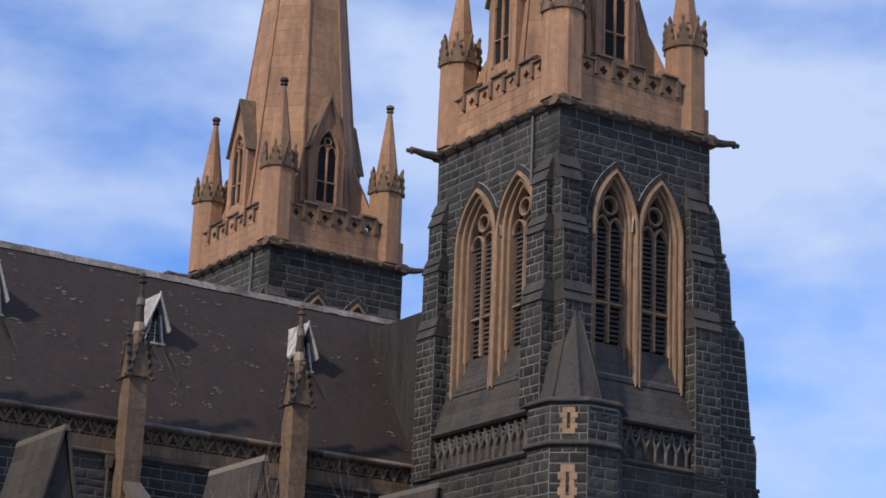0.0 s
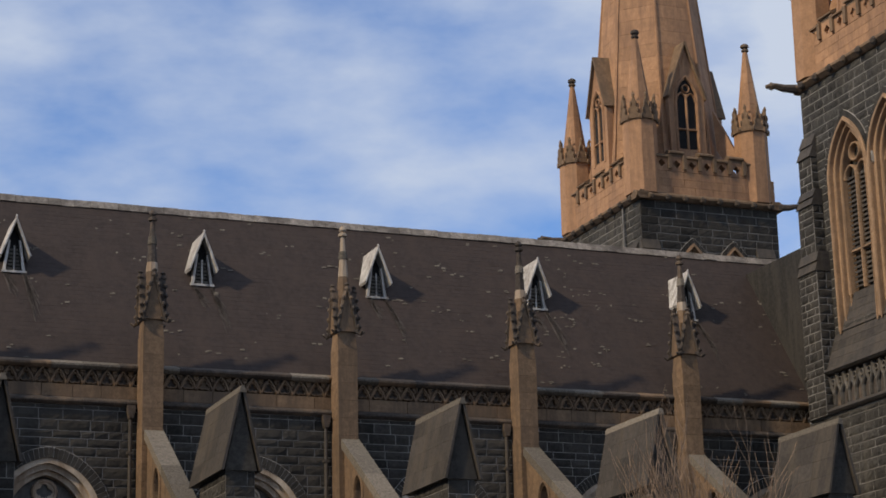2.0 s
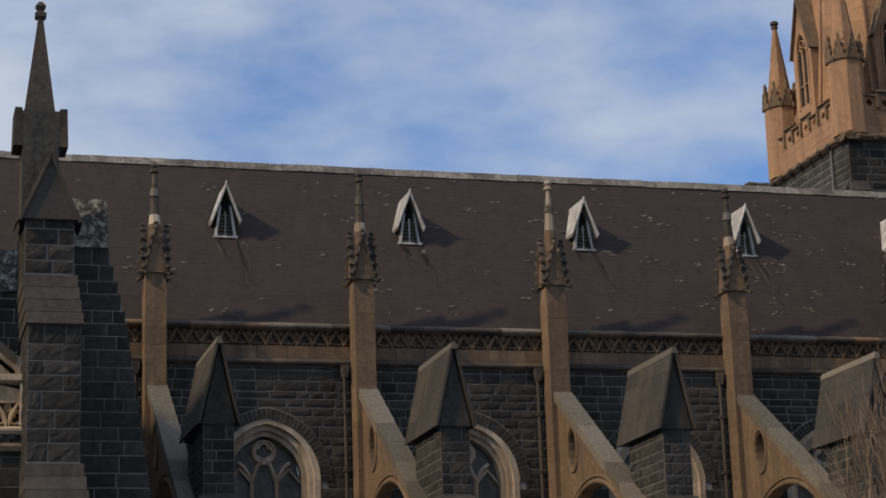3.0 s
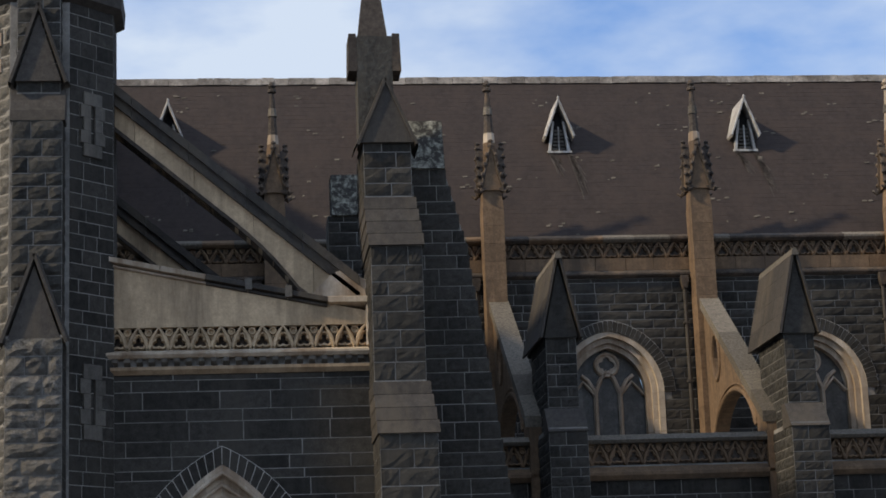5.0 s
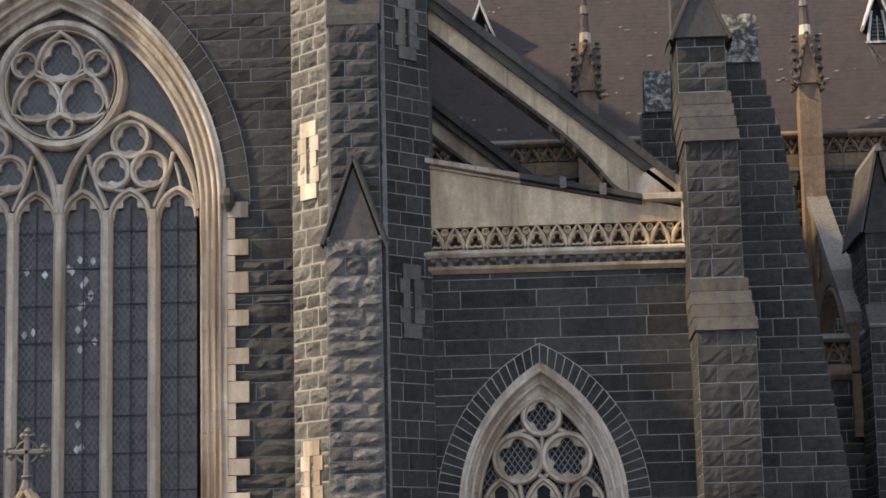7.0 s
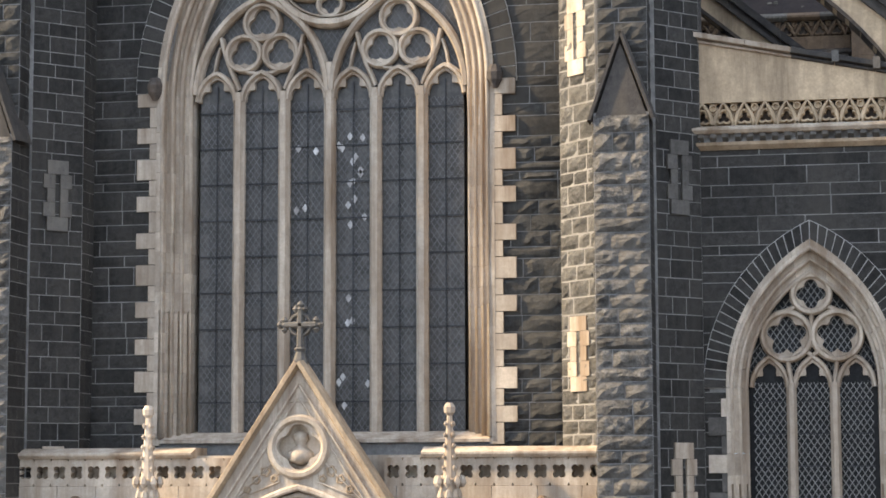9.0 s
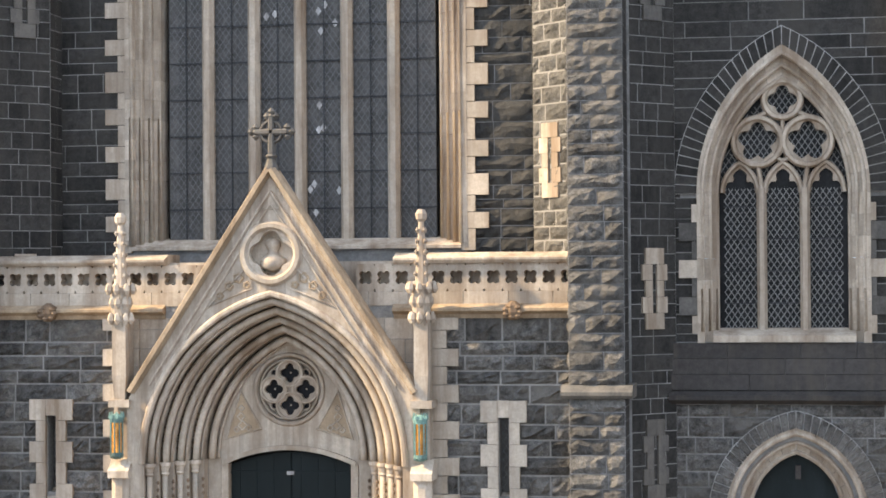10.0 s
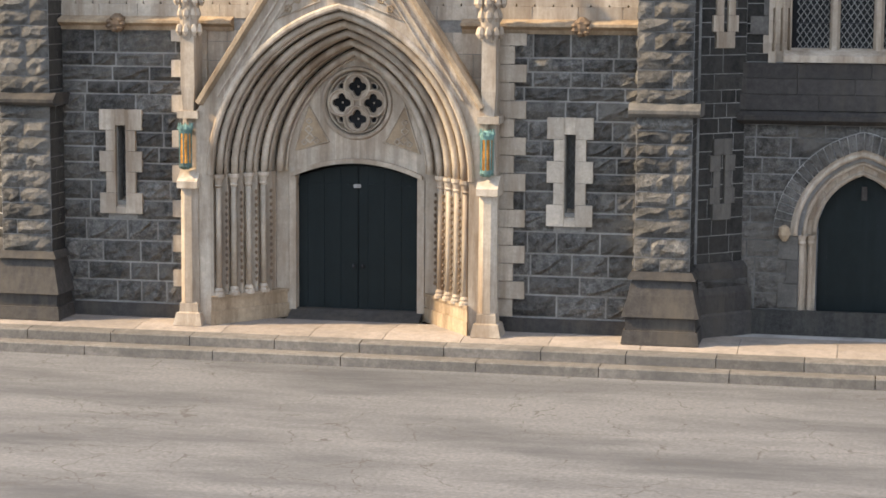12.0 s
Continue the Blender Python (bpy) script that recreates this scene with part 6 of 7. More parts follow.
for x in PXS:
    pipe = thing("downpipe", "dark grey downpipe with hopper beside a nave pier", "downpipe", "nave downpipes")
    g = Geo()
    g.tube([(x - 0.52, NY - 0.12, 18.6), (x - 0.52, NY - 0.12, 12.0)], 0.06, 8)
    g.make("pipe", SLAB, pipe)
    g = Geo()
    g.prism([(x - 0.58, 18.5), (x - 0.46, 18.5), (x - 0.40, 18.72), (x - 0.40, 18.9), (x - 0.64, 18.9), (x - 0.64, 18.72)], NY - 0.25, NY - 0.01)
    g.make("hopper", SOOTSHADE, pipe)
    for z in (17.4, 15.6, 13.8):
        g = Geo()
        g.box(x - 0.61, x - 0.43, NY - 0.19, NY - 0.01, z, z + 0.07)
        g.make("collar", SLAB, pipe)


def nave_flyer():
    f = thing("nave_flyer", "lichen-spotted stone flying buttress of the nave aisle", "flying buttress", "nave flying buttresses", "structure")
    top = lambda y: 18.05 - 0.67 * (59.4 - y)
    g = Geo()
    for k in range(6):
        a, b = 59.45 - k * 1.08, 59.45 - (k + 1) * 1.08 + 0.01
        g.prism_x([(a, top(a) - 0.3), (a, top(a)), (b, top(b)), (b, top(b) - 0.3)], -0.3, 0.3)
    g.make("coping_stone", LICHPALE, f)
    m = Matrix(((0, 1, 0, 0), (1, 0, 0, 0), (0, 0, 1, 0), (0, 0, 0, 1)))
    g = Geo(m)
    wall(g, 53.0, 59.5, lambda y: 10.5 if y > 59.0 else 13.0 + 2.9 * math.sqrt(max(0, 1 - ((y - 56.5) / 2.6) ** 2)) * 0.62 if 53.9 < y < 59.1 else 10.5, lambda y: top(y) - 0.25, -0.2, 0.2,
         [(57.75, 58.45, lambda y: 16.05 - 0.6 * math.sqrt(max(0, 1 - ((y - 58.1) / 0.35) ** 2)), lambda y: 16.05 + 0.55 * math.sqrt(max(0, 1 - ((y - 58.1) / 0.35) ** 2)))], 26)
    g.make("pierced_web", NAVE, f)
    g = Geo(m)
    g.bar([(58.1 + 0.42 * math.cos(a / 9 * math.pi), 16.03 + 0.68 * math.sin(a / 9 * math.pi)) for a in range(18)], 0.1, -0.26, -0.18, True)
    g.make("oculus_rim", NAVE, f)
    g = Geo(m)
    pts = [(y / 10, 13.0 + 2.9 * math.sqrt(max(0, 1 - ((y / 10 - 56.5) / 2.6) ** 2)) * 0.62) for y in range(540, 591, 2)]
    g.bar(pts, 0.12, -0.27, -0.18)
    g.bar([(y, z + 0.16) for y, z in pts], 0.06, -0.24, -0.18)
    g.make("arch_moulding", NAVE, f)
    return f


fl = nave_flyer()
fl.matrix_basis = pose(PXS[1] + 0.05, 0, 0)
for i in (0, 2, 3, 4, 5):
    copy_thing(fl, pose(PXS[i] + 0.05, 0, 0))

# ---- nave aisle ----
aisle = thing("wall_aisle", "dark bluestone aisle wall of the nave with stone parapet", "wall", kind="structure")
g = Geo()
g.box(4.0, 38, 53.2, 54.0, 0, 12.4)
g.prism_x([(53.6, 12.3), (60.2, 12.3), (60.2, 13.4)], 4.0, 38)
g.make("wall_core", DARKMORTAR, aisle)
r = random.Random(71)
lay(BLUE, aisle, frame_at(0, 53.2), courses(4.0, 38, 6.0, 12.0, 0.29, (0.4, 1.0), r), r, 0.012, 0.02, 0.007)
g = Geo()
g.prism_x([(53.6, 12.0), (53.1, 12.0), (53.0, 12.12), (53.0, 12.2), (53.2, 12.36), (53.6, 12.36)], 4.0, 38)
g.make("string_course", NAVE, aisle)
# recess shade of the frieze, given as a near-black ground
g = Geo()
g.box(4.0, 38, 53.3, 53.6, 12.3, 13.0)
g.make("frieze_ground", SOOTSHADE, aisle)
for i in range(72):
    g = Geo()
    cx, w = 4.2 + i * 0.46, 0.23
    frieze_unit(g, cx, w, 12.40, 12.98, 53.16, 0.16)
    g.make("trefoil_arch", NAVE, aisle)
g = Geo()
g.prism_x([(53.8, 12.98), (53.08, 12.98), (53.0, 13.06), (53.25, 13.22), (53.8, 13.22)], 4.0, 38)
g.make("coping", LICHPALE, aisle)
for b in BAYS[1:]:
    g = Geo()
    voussoirs(g, b, 9.2, 1.3, 1.7, 1.6, 2.0, 53.12, 53.3, 34, 0.012)
    g.make("window_arch", BLUE, aisle)


def aisle_buttress():
    b = thing("aisle_buttress", "bluestone aisle buttress under a steep saddleback stone cap", "buttress", "aisle buttresses", "structure")
    r = random.Random(81)
    g = Geo()
    g.box(-0.40, 0.40, 51.7, 54.3, 0, 15.6)
    g.box(-0.5, 0.5, 51.2, 54, 0, 13.2)
    g.make("core", DARKMORTAR, b)
    lay(BLUE, b, frame_at(-0.4, 51.7), courses(0, 0.8, 13.5, 15.6, 0.28, (0.3, 0.6), r), r, 0.012, 0.02, 0.007)
    lay(DARKROCK, b, frame_at(-0.4, 54.3, 0, -90), courses(0, 2.6, 11.0, 15.6, 0.28, (0.3, 0.7), r), r, 0.012, 0.03, 0.007)
    lay(BLUE, b, frame_at(-0.5, 51.2), courses(0, 1.0, 6.0, 13.1, 0.28, (0.3, 0.6), r), r, 0.012, 0.02, 0.007)
    lay(DARKROCK, b, frame_at(-0.5, 54.0, 0, -90), courses(0, 2.8, 6.0, 13.1, 0.28, (0.3, 0.7), r), r, 0.012, 0.03, 0.007)
    g = Geo()
    g.prism_x([(51.15, 13.1), (52, 13.1), (52, 13.75), (51.68, 13.75)], -0.52, 0.52)
    g.make("weathering_stone", SLAB, b)
    g = Geo()
    g.prism([(-0.44, 15.6), (0.44, 15.6), (0, 17.6)], 51.62, 54.9)
    g.make("gable_core", BLUE, b)
    d = Vector((0.50, -2.2)).normalized()
    for s in (-1, 1):
        for i in range(4):
            for k in range(3):
                p0, p1 = 2.25 * i / 4, 2.25 * (i + 1) / 4 - 0.006
                g = Geo()
                q = []
                for l, o in ((p0, 0.0), (p1, 0.0), (p1, 0.07), (p0, 0.07)):
                    q.append((s * (d.x * l - d.y * 0 + o), 17.78 + d.y * l))
                y0 = 51.5 + 1.14 * k + (0.0 if i % 2 else 0.0)
                g.prism(q, y0, y0 + 1.13)
                g.make("cap_slab", SLAB, b)
    g = Geo()
    g.prism([(-0.1, 17.68), (0.1, 17.68), (0.05, 17.86), (-0.05, 17.86)], 51.45, 54.95)
    g.make("ridge_stone", LICHPALE, b)
    return b


bt = aisle_buttress()
bt.matrix_basis = pose(8.57, 0, 0)
for x in (14.92, 21.26, 27.45, 33.5):
    copy_thing(bt, pose(x, 0, 0))

# ---- west towers ----
TW, TD, TX, TYY = 6.5, 7.3, 37.4, 51.1


def belfry_face(m, width, parent, r, mat, cxs, w):
    """One face of the belfry stage, with its pair of louvred lights."""
    zs, h, foot = 27.2, 2.05, 22.2
    k0 = w / 0.98
    g = Geo(m)
    wall(g, 0, width, lambda x: 21.9, lambda x: 31.1, 0, 0.7, [(c - w, c + w, lambda x: foot, lambda x, c=c: zs + arch_top(w, h, x - c)) for c in cxs], 4)
    g.make("wall_core", DARKMORTAR, parent)
    st = courses(0, width, 21.9, 31.0, 0.31, (0.45, 1.0), r, around([(c, w + 0.22, h + 0.24, zs, foot, w) for c in cxs], 0, width), 0.2)
    lay(mat, parent, m, st, r, 0.012, 0.02, 0.011)
    for c in cxs:
        win = Geo(m)
        voussoirs(win, c, zs, w, h, w + 0.22, h + 0.25, -0.05, 0.2, 30, 0.01)
        win = win.make("belfry_arch", BLUE, parent, "bluestone arch stones over a belfry light")
        joint_ring(c, zs, w, h, w + 0.22, h + 0.25, -0.04, 0.2, win, m)
        for w1, h1, w0, h0, y in ((0.99 * k0, 2.06, 0.86 * k0, 1.9, -0.09), (0.86 * k0, 1.9, 0.72 * k0, 1.72, 0.06), (0.72 * k0, 1.72, 0.58 * k0, 1.54, 0.2)):
            g = Geo(m)
            voussoirs(g, c, zs, w0, h0, w1, h1, y, y + 0.3, 14, 0.002, zs - (22.0 if y < 0 else 22.5 if y < 0.1 else 23.2))
            g.make("arch_moulding", BELFRY, win)
            g = Geo(m)
            q = arch(c, zs, w0 + 0.04, h0 + 0.04, 12, 21.9 if y < 0 else 22.3)
            g.tube([(x, y, z) for x, z in q], 0.04, 5)
            g.make("roll", BELFRY, win)
        g = Geo(m)
        g.bar([(c, 23.3), (c, 27.35)], 0.13, 0.24, 0.45)
        for s in (-1, 1):
            g.bar(arch(c + s * 0.29 * k0, 27.2, 0.28 * k0, 0.45, 6), 0.08, 0.26, 0.45)
        g.bar([(c - 0.6, 24.65), (c + 0.6, 24.65)], 0.12, 0.24, 0.45)
        g.bar(circle(c, 28.05, 0.3, 20), 0.1, 0.24, 0.45, True)
        g.make("tracery", BELFRY, win)
        # black sheet behind the louvres paints the darkness of the belfry
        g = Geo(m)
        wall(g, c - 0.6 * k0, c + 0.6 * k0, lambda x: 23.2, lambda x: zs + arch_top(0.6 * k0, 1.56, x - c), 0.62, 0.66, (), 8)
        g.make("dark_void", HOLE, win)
        g = Geo(m)
        for k in range(24):
            z = 23.4 + k * 0.165
            for s in (-1, 1):
                x0, x1 = sorted((c + s * 0.07, c + s * 0.54 * k0))
                g.add([(x0, 0.36, z), (x1, 0.36, z), (x1, 0.56, z + 0.12), (x0, 0.56, z + 0.12), (x0, 0.36, z + 0.08), (x1, 0.36, z + 0.08), (x1, 0.56, z + 0.16), (x0, 0.56, z + 0.16)],
                      [(0, 1, 2, 3), (4, 7, 6, 5), (0, 4, 5, 1), (3, 2, 6, 7)])
        g.make("louvres", SLAB, win, "grey slate louvres")["kind"] = "stuff"
        for k in range(4):
            g = Geo(m)
            za, zb = 22.0 + k * 0.32, 22.0 + (k + 1) * 0.32
            ya, yb = -0.05 + k * 0.09, -0.05 + (k + 1) * 0.09
            g.add([(c - 0.95 * k0, ya, za), (c + 0.95 * k0, ya, za), (c + 0.95 * k0, yb, zb - 0.01), (c - 0.95 * k0, yb, zb - 0.01), (c - 0.95 * k0, 0.5, za), (c + 0.95 * k0, 0.5, za), (c + 0.95 * k0, 0.5, zb), (c - 0.95 * k0, 0.5, zb)],
                  [(0, 1, 2, 3), (3, 2, 6, 7), (0, 3, 7, 4), (1, 5, 6, 2)])
            g.make("sill_slope", SLAB, win)
    # sloping apron, frieze and string below the belfry
    for k in range(4):
        g = Geo(m)
        za, zb = 20.75 + k * 0.31, 20.75 + (k + 1) * 0.31
        ya, yb = -0.45 + k * 0.11, -0.45 + (k + 1) * 0.11
        g.prism_x([(ya, za), (0.3, za), (0.3, zb - 0.006), (yb, zb - 0.006)], -0.1, width + 0.1)
        g.make("apron_course", SLAB, parent)
    g = Geo(m)
    g.prism_x([(0.2, 20.55), (-0.5, 20.55), (-0.58, 20.63), (-0.5, 20.75), (0.2, 20.75)], -0.2, width + 0.2)
    g.prism_x([(0.2, 19.2), (-0.5, 19.2), (-0.58, 19.28), (-0.42, 19.42), (0.2, 19.42)], -0.2, width + 0.2)
    g.make("string_course", SLAB, parent)
    # the frieze's depth is darkened by the colour of its ground
    g = Geo(m)
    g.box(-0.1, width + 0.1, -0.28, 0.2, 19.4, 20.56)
    g.make("frieze_ground", SOOTSHADE, parent)
    n = int(width / 0.42)
    for i in range(n):
        c, ww = (i + 0.5) * width / n, width / n / 2
        g = Geo(m)
        g.bar([(c - ww, 19.42), (c - ww, 19.85), (c - ww * 0.4, 20.12), (c, 20.5), (c + ww * 0.4, 20.12), (c + ww, 19.85), (c + ww, 19.42)], 0.09, -0.42, -0.26)
        g.bar(circle(c + ww, 20.28, 0.1, 12), 0.05, -0.4, -0.26, True)
        g.make("trefoil_arch", GREYSTONE, parent)
    st = courses(-0.3, width + 0.3, 4.0, 19.15, 0.32, (0.45, 1.0), r, None, 0.2)
    g = Geo(m)
    g.box(-0.3, width + 0.3, -0.4, 0.3, 0, 19.2)
    g.make("lower_core", DARKMORTAR, parent)
    lay(DARKROCK, parent, m @ Matrix.Translation((0, -0.4, 0)), [q for q in st if q[2] > 11], r, 0.012, 0.03, 0.008)


def corner_buttress(m, parent, r, low=19.2):
    """A stepped buttress along one face, at x = 0 of its frame."""
    steps = ((low, 24.2, 0.56, 1.1), (24.9, 26.6, 0.42, 0.95), (27.2, 28.4, 0.26, 0.8))
    for i, (z0, z1, out, w) in enumerate(steps):
        g = Geo(m)
        g.box(0, w, -out, 0.1, z0, z1)
        g.make("buttress_core", DARKMORTAR, parent)
        st = courses(0, w, z0, z1, 0.3, (0.3, 0.6), r)
        lay(BLUE, parent, m @ Matrix.Translation((0, -out, 0)), st, r, 0.014, 0.02, 0.012)
        for side in (m @ Matrix.Translation((0, 0.1, 0)) @ Matrix.Rotation(radians(-90), 4, "Z"), m @ Matrix.Translation((w, -out, 0)) @ Matrix.Rotation(radians(90), 4, "Z")):
            lay(BLUE, parent, side, courses(0, out + 0.1, z0, z1, 0.3, (0.3, 0.6), r), r, 0.014, 0.02, 0.012)
        nxt = steps[i + 1] if i < 2 else (29.3, 0, 0.0, w)
        for k in range(2):
            a, b = k / 2, (k + 1) / 2
            g = Geo(m)
            za, zb = z1 + (nxt[0] - z1) * a, z1 + (nxt[0] - z1) * b
            g.prism_x([(-out - 0.07 + (out - nxt[2]) * a, za), (0.05, za), (0.05, zb), (-out + (out - nxt[2]) * b - 0.01, zb)], -0.03, w + 0.03)
            g.make("weathering_stone", SLAB, parent)


def corner_pinnacle(parent, cx, cy):
    p = Geo()
    p.turned(cx, cy, [(31.3, 0.75), (34.5, 0.72), (35.3, 0.66)], 8)
    p = p.make("corner_pinnacle", SAND, parent)
    for k in range(8):
        a = 2 * math.pi * k / 8
        m = Matrix.Translation((cx, cy, 0)) @ Matrix.Rotation(a, 4, "Z")
        g = Geo(m)
        g.prism([(-0.27, 34.5), (0.27, 34.5), (0, 35.55)], -0.74, -0.6)
        for s in (-1, 1):
            for q in range(3):
                g.turned(s * (0.27 - 0.08 * q), -0.74, [(34.45 + q * 0.3, 0.03), (34.55 + q * 0.3, 0.055), (34.68 + q * 0.3, 0.03)], 5)
        g.turned(0, -0.7, [(35.45, 0.05), (35.56, 0.075), (35.68, 0.03)], 5)
        g.make("gablet", NAVE, p, "sooty crocketed gablet")
    g = Geo()
    for k in range(6):
        za, zb = 35.3 + k * 0.5, 35.3 + (k + 1) * 0.5
        ra, rb = 0.5 - k * 0.068, 0.5 - (k + 1) * 0.068
        g.turned(cx, cy, [(za, ra + 0.012), (zb - 0.02, rb + 0.012), (zb, rb)], 8)
    g.make("spirelet", SAND, p)
    g = Geo()
    g.turned(cx, cy, [(38.28, 0.09), (38.34, 0.16), (38.42, 0.16), (38.46, 0.09), (38.52, 0.19), (38.64, 0.17), (38.7, 0.06)], 8)
    g.make("finial", SOOTSHADE, p)


def tower():
    t = thing("tower", "dark bluestone belfry tower with honey sandstone spire and pinnacles", "tower", "west towers", "structure")
    r = random.Random(91)
    fronts = frame_at(0, 0)
    lefts = frame_at(0, TD, 0, -90)
    belfry_face(fronts, TW, t, r, BLUE, (2.37, 4.31), 0.97)
    belfry_face(lefts, TD, t, r, DARKROCK, (TD - 4.66, TD - 2.2), 1.22)
    corner_buttress(frame_at(-0.05, 0), t, r, 20.8)
    corner_buttress(frame_at(TW - 1.1, 0), t, r)
    corner_buttress(frame_at(0, TD + 0.05, 0, -90), t, r)
    corner_buttress(frame_at(0, 1.1, 0, -90), t, r, 20.8)
    # outer side of the far corner, seen in profile against the sky
    for i, (z0, z1, out) in enumerate(((0, 19.2, 2.3), (19.2, 21.0, 2.1), (21.0, 24.9, 1.9), (24.9, 27.2, 1.05), (27.2, 28.9, 0.62))):
        g = Geo()
        nx = (2.15, 1.95, 1.08, 0.65, 0.15)[i]
        g.prism([(TW - 0.5, z0), (TW + out, z0), (TW + (out + nx) / 2 + 0.1, z1 - 0.5), (TW + nx, z1), (TW - 0.5, z1)], 0.05, 1.2)
        g.make("side_buttress", DARKMORTAR, t)
        edge = lambda za, zb, z0=z0, z1=z1, out=out, nx=nx: [(TW, TW + (out + ((nx - out) / 2 + 0.1) * (zb - z0) / (z1 - 0.5 - z0) if zb < z1 - 0.5 else nx + ((out - nx) / 2 + 0.1) * (z1 - zb) / 0.5))]
        lay(BLUE, t, frame_at(0, 0.05), courses(TW, TW + out, max(z0, 11.0), z1, 0.3, (0.3, 0.6), r, edge), r, 0.014, 0.02, 0.012)
        g = Geo()
        g.box(TW + 0.2, TW + out + 0.1, -0.02, 1.3, z0 - 0.1, z0 + 0.02)
        g.make("weathering_stone", SLAB, t)
    for i, (z0, z1, out) in enumerate(((0, 20.5, 0.3), (20.5, 24.8, 0.25), (24.8, 27.2, 0.18), (27.2, 29.3, 0.08))):
        g = Geo()
        g.box(0.05, 1.2, TD - 0.5, TD + out, z0, z1 - 0.4)
        g.prism_x([(TD - 0.5, z1 - 0.4), (TD + out + 0.04, z1 - 0.4), (TD - 0.1, z1 + 0.3), (TD - 0.5, z1 + 0.3)], 0.03, 1.22)
        g.make("side_buttress", BLUE, t)
    g = Geo()
    g.box(0.6, TW - 0.02, 0.6, TD - 0.02, 0, 31.2)
    g.make("tower_core", BLUE, t)
    # stair turret on the corner
    cx, cy, ra = 0.6, -0.4, 1.55
    g = Geo()
    g.turned(cx, cy, [(0, ra), (20.55, ra)], 8)
    g.make("stair_turret", DARKMORTAR, t)
    ap = ra * math.cos(math.pi / 8)
    half = ap * math.tan(math.pi / 8)
    for ang in (-90, -45, 0, 45):
        m = Matrix.Translation((cx, cy, 0)) @ Matrix.Rotation(radians(ang), 4, "Z") @ Matrix.Translation((0, -ap, 0))
        lay(DARKROCK, t, m, courses(-half, half, 10.0, 20.5, 0.31, (0.35, 0.7), r), r, 0.012, 0.02, 0.011)
        if ang == -45:
            slit_part(m, 0, 19.75, 20.3, t, BELFRY, 0.2)
            slit_part(m, 0, 17.6, 18.5, t, BELFRY, 0.22)
            slit_part(m, 0, 12.6, 13.6, t, BELFRY, 0.25)
    for z in (20.55, 19.2):
        g = Geo()
        g.turned(cx, cy, [(z, ra + 0.02), (z + 0.08, ra + 0.16), (z + 0.14, ra + 0.16), (z + 0.24, ra + 0.02)], 8)
        g.make("turret_string", SLAB, t)
    g = Geo()
    g.turned(cx, cy, [(20.7, ra + 0.04), (20.84, 1.14)], 8)
    g.turned(cx - 0.12, cy + 0.1, [(20.8, 1.14), (24.7, 0.05)], 8)
    g.make("turret_cone", SLAB, t, "steep pyramidal stone cap of the stair turret")
    for k in range(8):
        a = 2 * math.pi * (k + 0.5) / 8
        g = Geo()
        g.tube([(cx - 0.12 + 1.13 * math.cos(a), cy + 0.1 + 1.13 * math.sin(a), 20.85), (cx - 0.12, cy + 0.1, 24.75)], 0.055, 5)
        g.make("cone_rib", SLAB, t)
    # cornice with carved bosses, parapet with quatrefoils
    for m, width, mat in ((fronts, TW, SAND), (lefts, TD, SAND), (frame_at(TW, 0, 0, 90), TD, SAND)):
        g = Geo(m)
        g.prism_x([(0.3, 31.0), (-0.08, 31.0), (-0.24, 31.14), (-0.24, 31.22), (-0.05, 31.36), (0.3, 31.36)], -0.24, width + 0.24)
        g.make("cornice", NAVE, t)
        n = 8
        for i in range(n):
            c = (i + 0.5) * width / n
            g = Geo(m)
            g.turned(c, -0.2, [(30.96, 0.03), (31.04, 0.13), (31.16, 0.16), (31.26, 0.06)], 7)
            g.make("carved_boss", SOOTSHADE, t)
        for k in range(3):
            x = 0.05
            while x < width - 0.1:
                d = min(r.uniform(0.6, 1.1), width - 0.05 - x)
                g = Geo(m)
                g.block(x + 0.003, x + d - 0.003, 31.36 + k * 0.33, 31.36 + (k + 1) * 0.33 - 0.003, 0.0, 0, r)
                g.make("ashlar", mat, t)
                x += d
        g = Geo(m)
        g.box(0.05, width - 0.05, 0.05, 0.4, 31.3, 32.36)
        g.make("parapet_core", mat, t)
        n = 7
        pitch = (width - 1.5) / n
        for i in range(n):
            c = 0.75 + (i + 0.5) * pitch
            g = Geo(m)
            g.strip(square(c, 32.68, pitch / 2 - 0.002, 0.32), foil(c, 32.68, 0.17, 4), 0.0, 0.3, True)
            g.make("quatrefoil", mat, t)
            g = Geo(m)
            step = 0.2 if i % 2 else 0.0
            if step:
                g.box(c - pitch / 2 + 0.01, c + pitch / 2 - 0.01, 0.0, 0.3, 33.0, 33.16)
            g.prism_x([(-0.1, 32.94 + step), (0.4, 32.94 + step), (0.4, 33.04 + step), (0.15, 33.14 + step), (-0.1, 33.0 + step)], c - pitch / 2, c + pitch / 2)
            g.make("parapet_coping", NAVE, t)
            g = Geo(m)
            g.box(c + pitch / 2 - 0.08, c + pitch / 2 + 0.08, -0.1, 0.0, 32.45, 33.05)
            g.make("parapet_pier", NAVE, t)
    for cx, cy in ((0.4, 0.45), (TW - 0.75, 0.45), (0.4, TD - 0.55), (TW - 0.75, TD - 0.55)):
        corner_pinnacle(t, cx, cy)
    # gargoyles
    for gx, gy, dx, dy in ((-0.1, TD, -1, 0.25), (TW, -0.1, 1, -0.1)):
        g = Geo()
        d = Vector((dx, dy, 0)).normalized()
        p = Vector((gx, gy, 31.15))
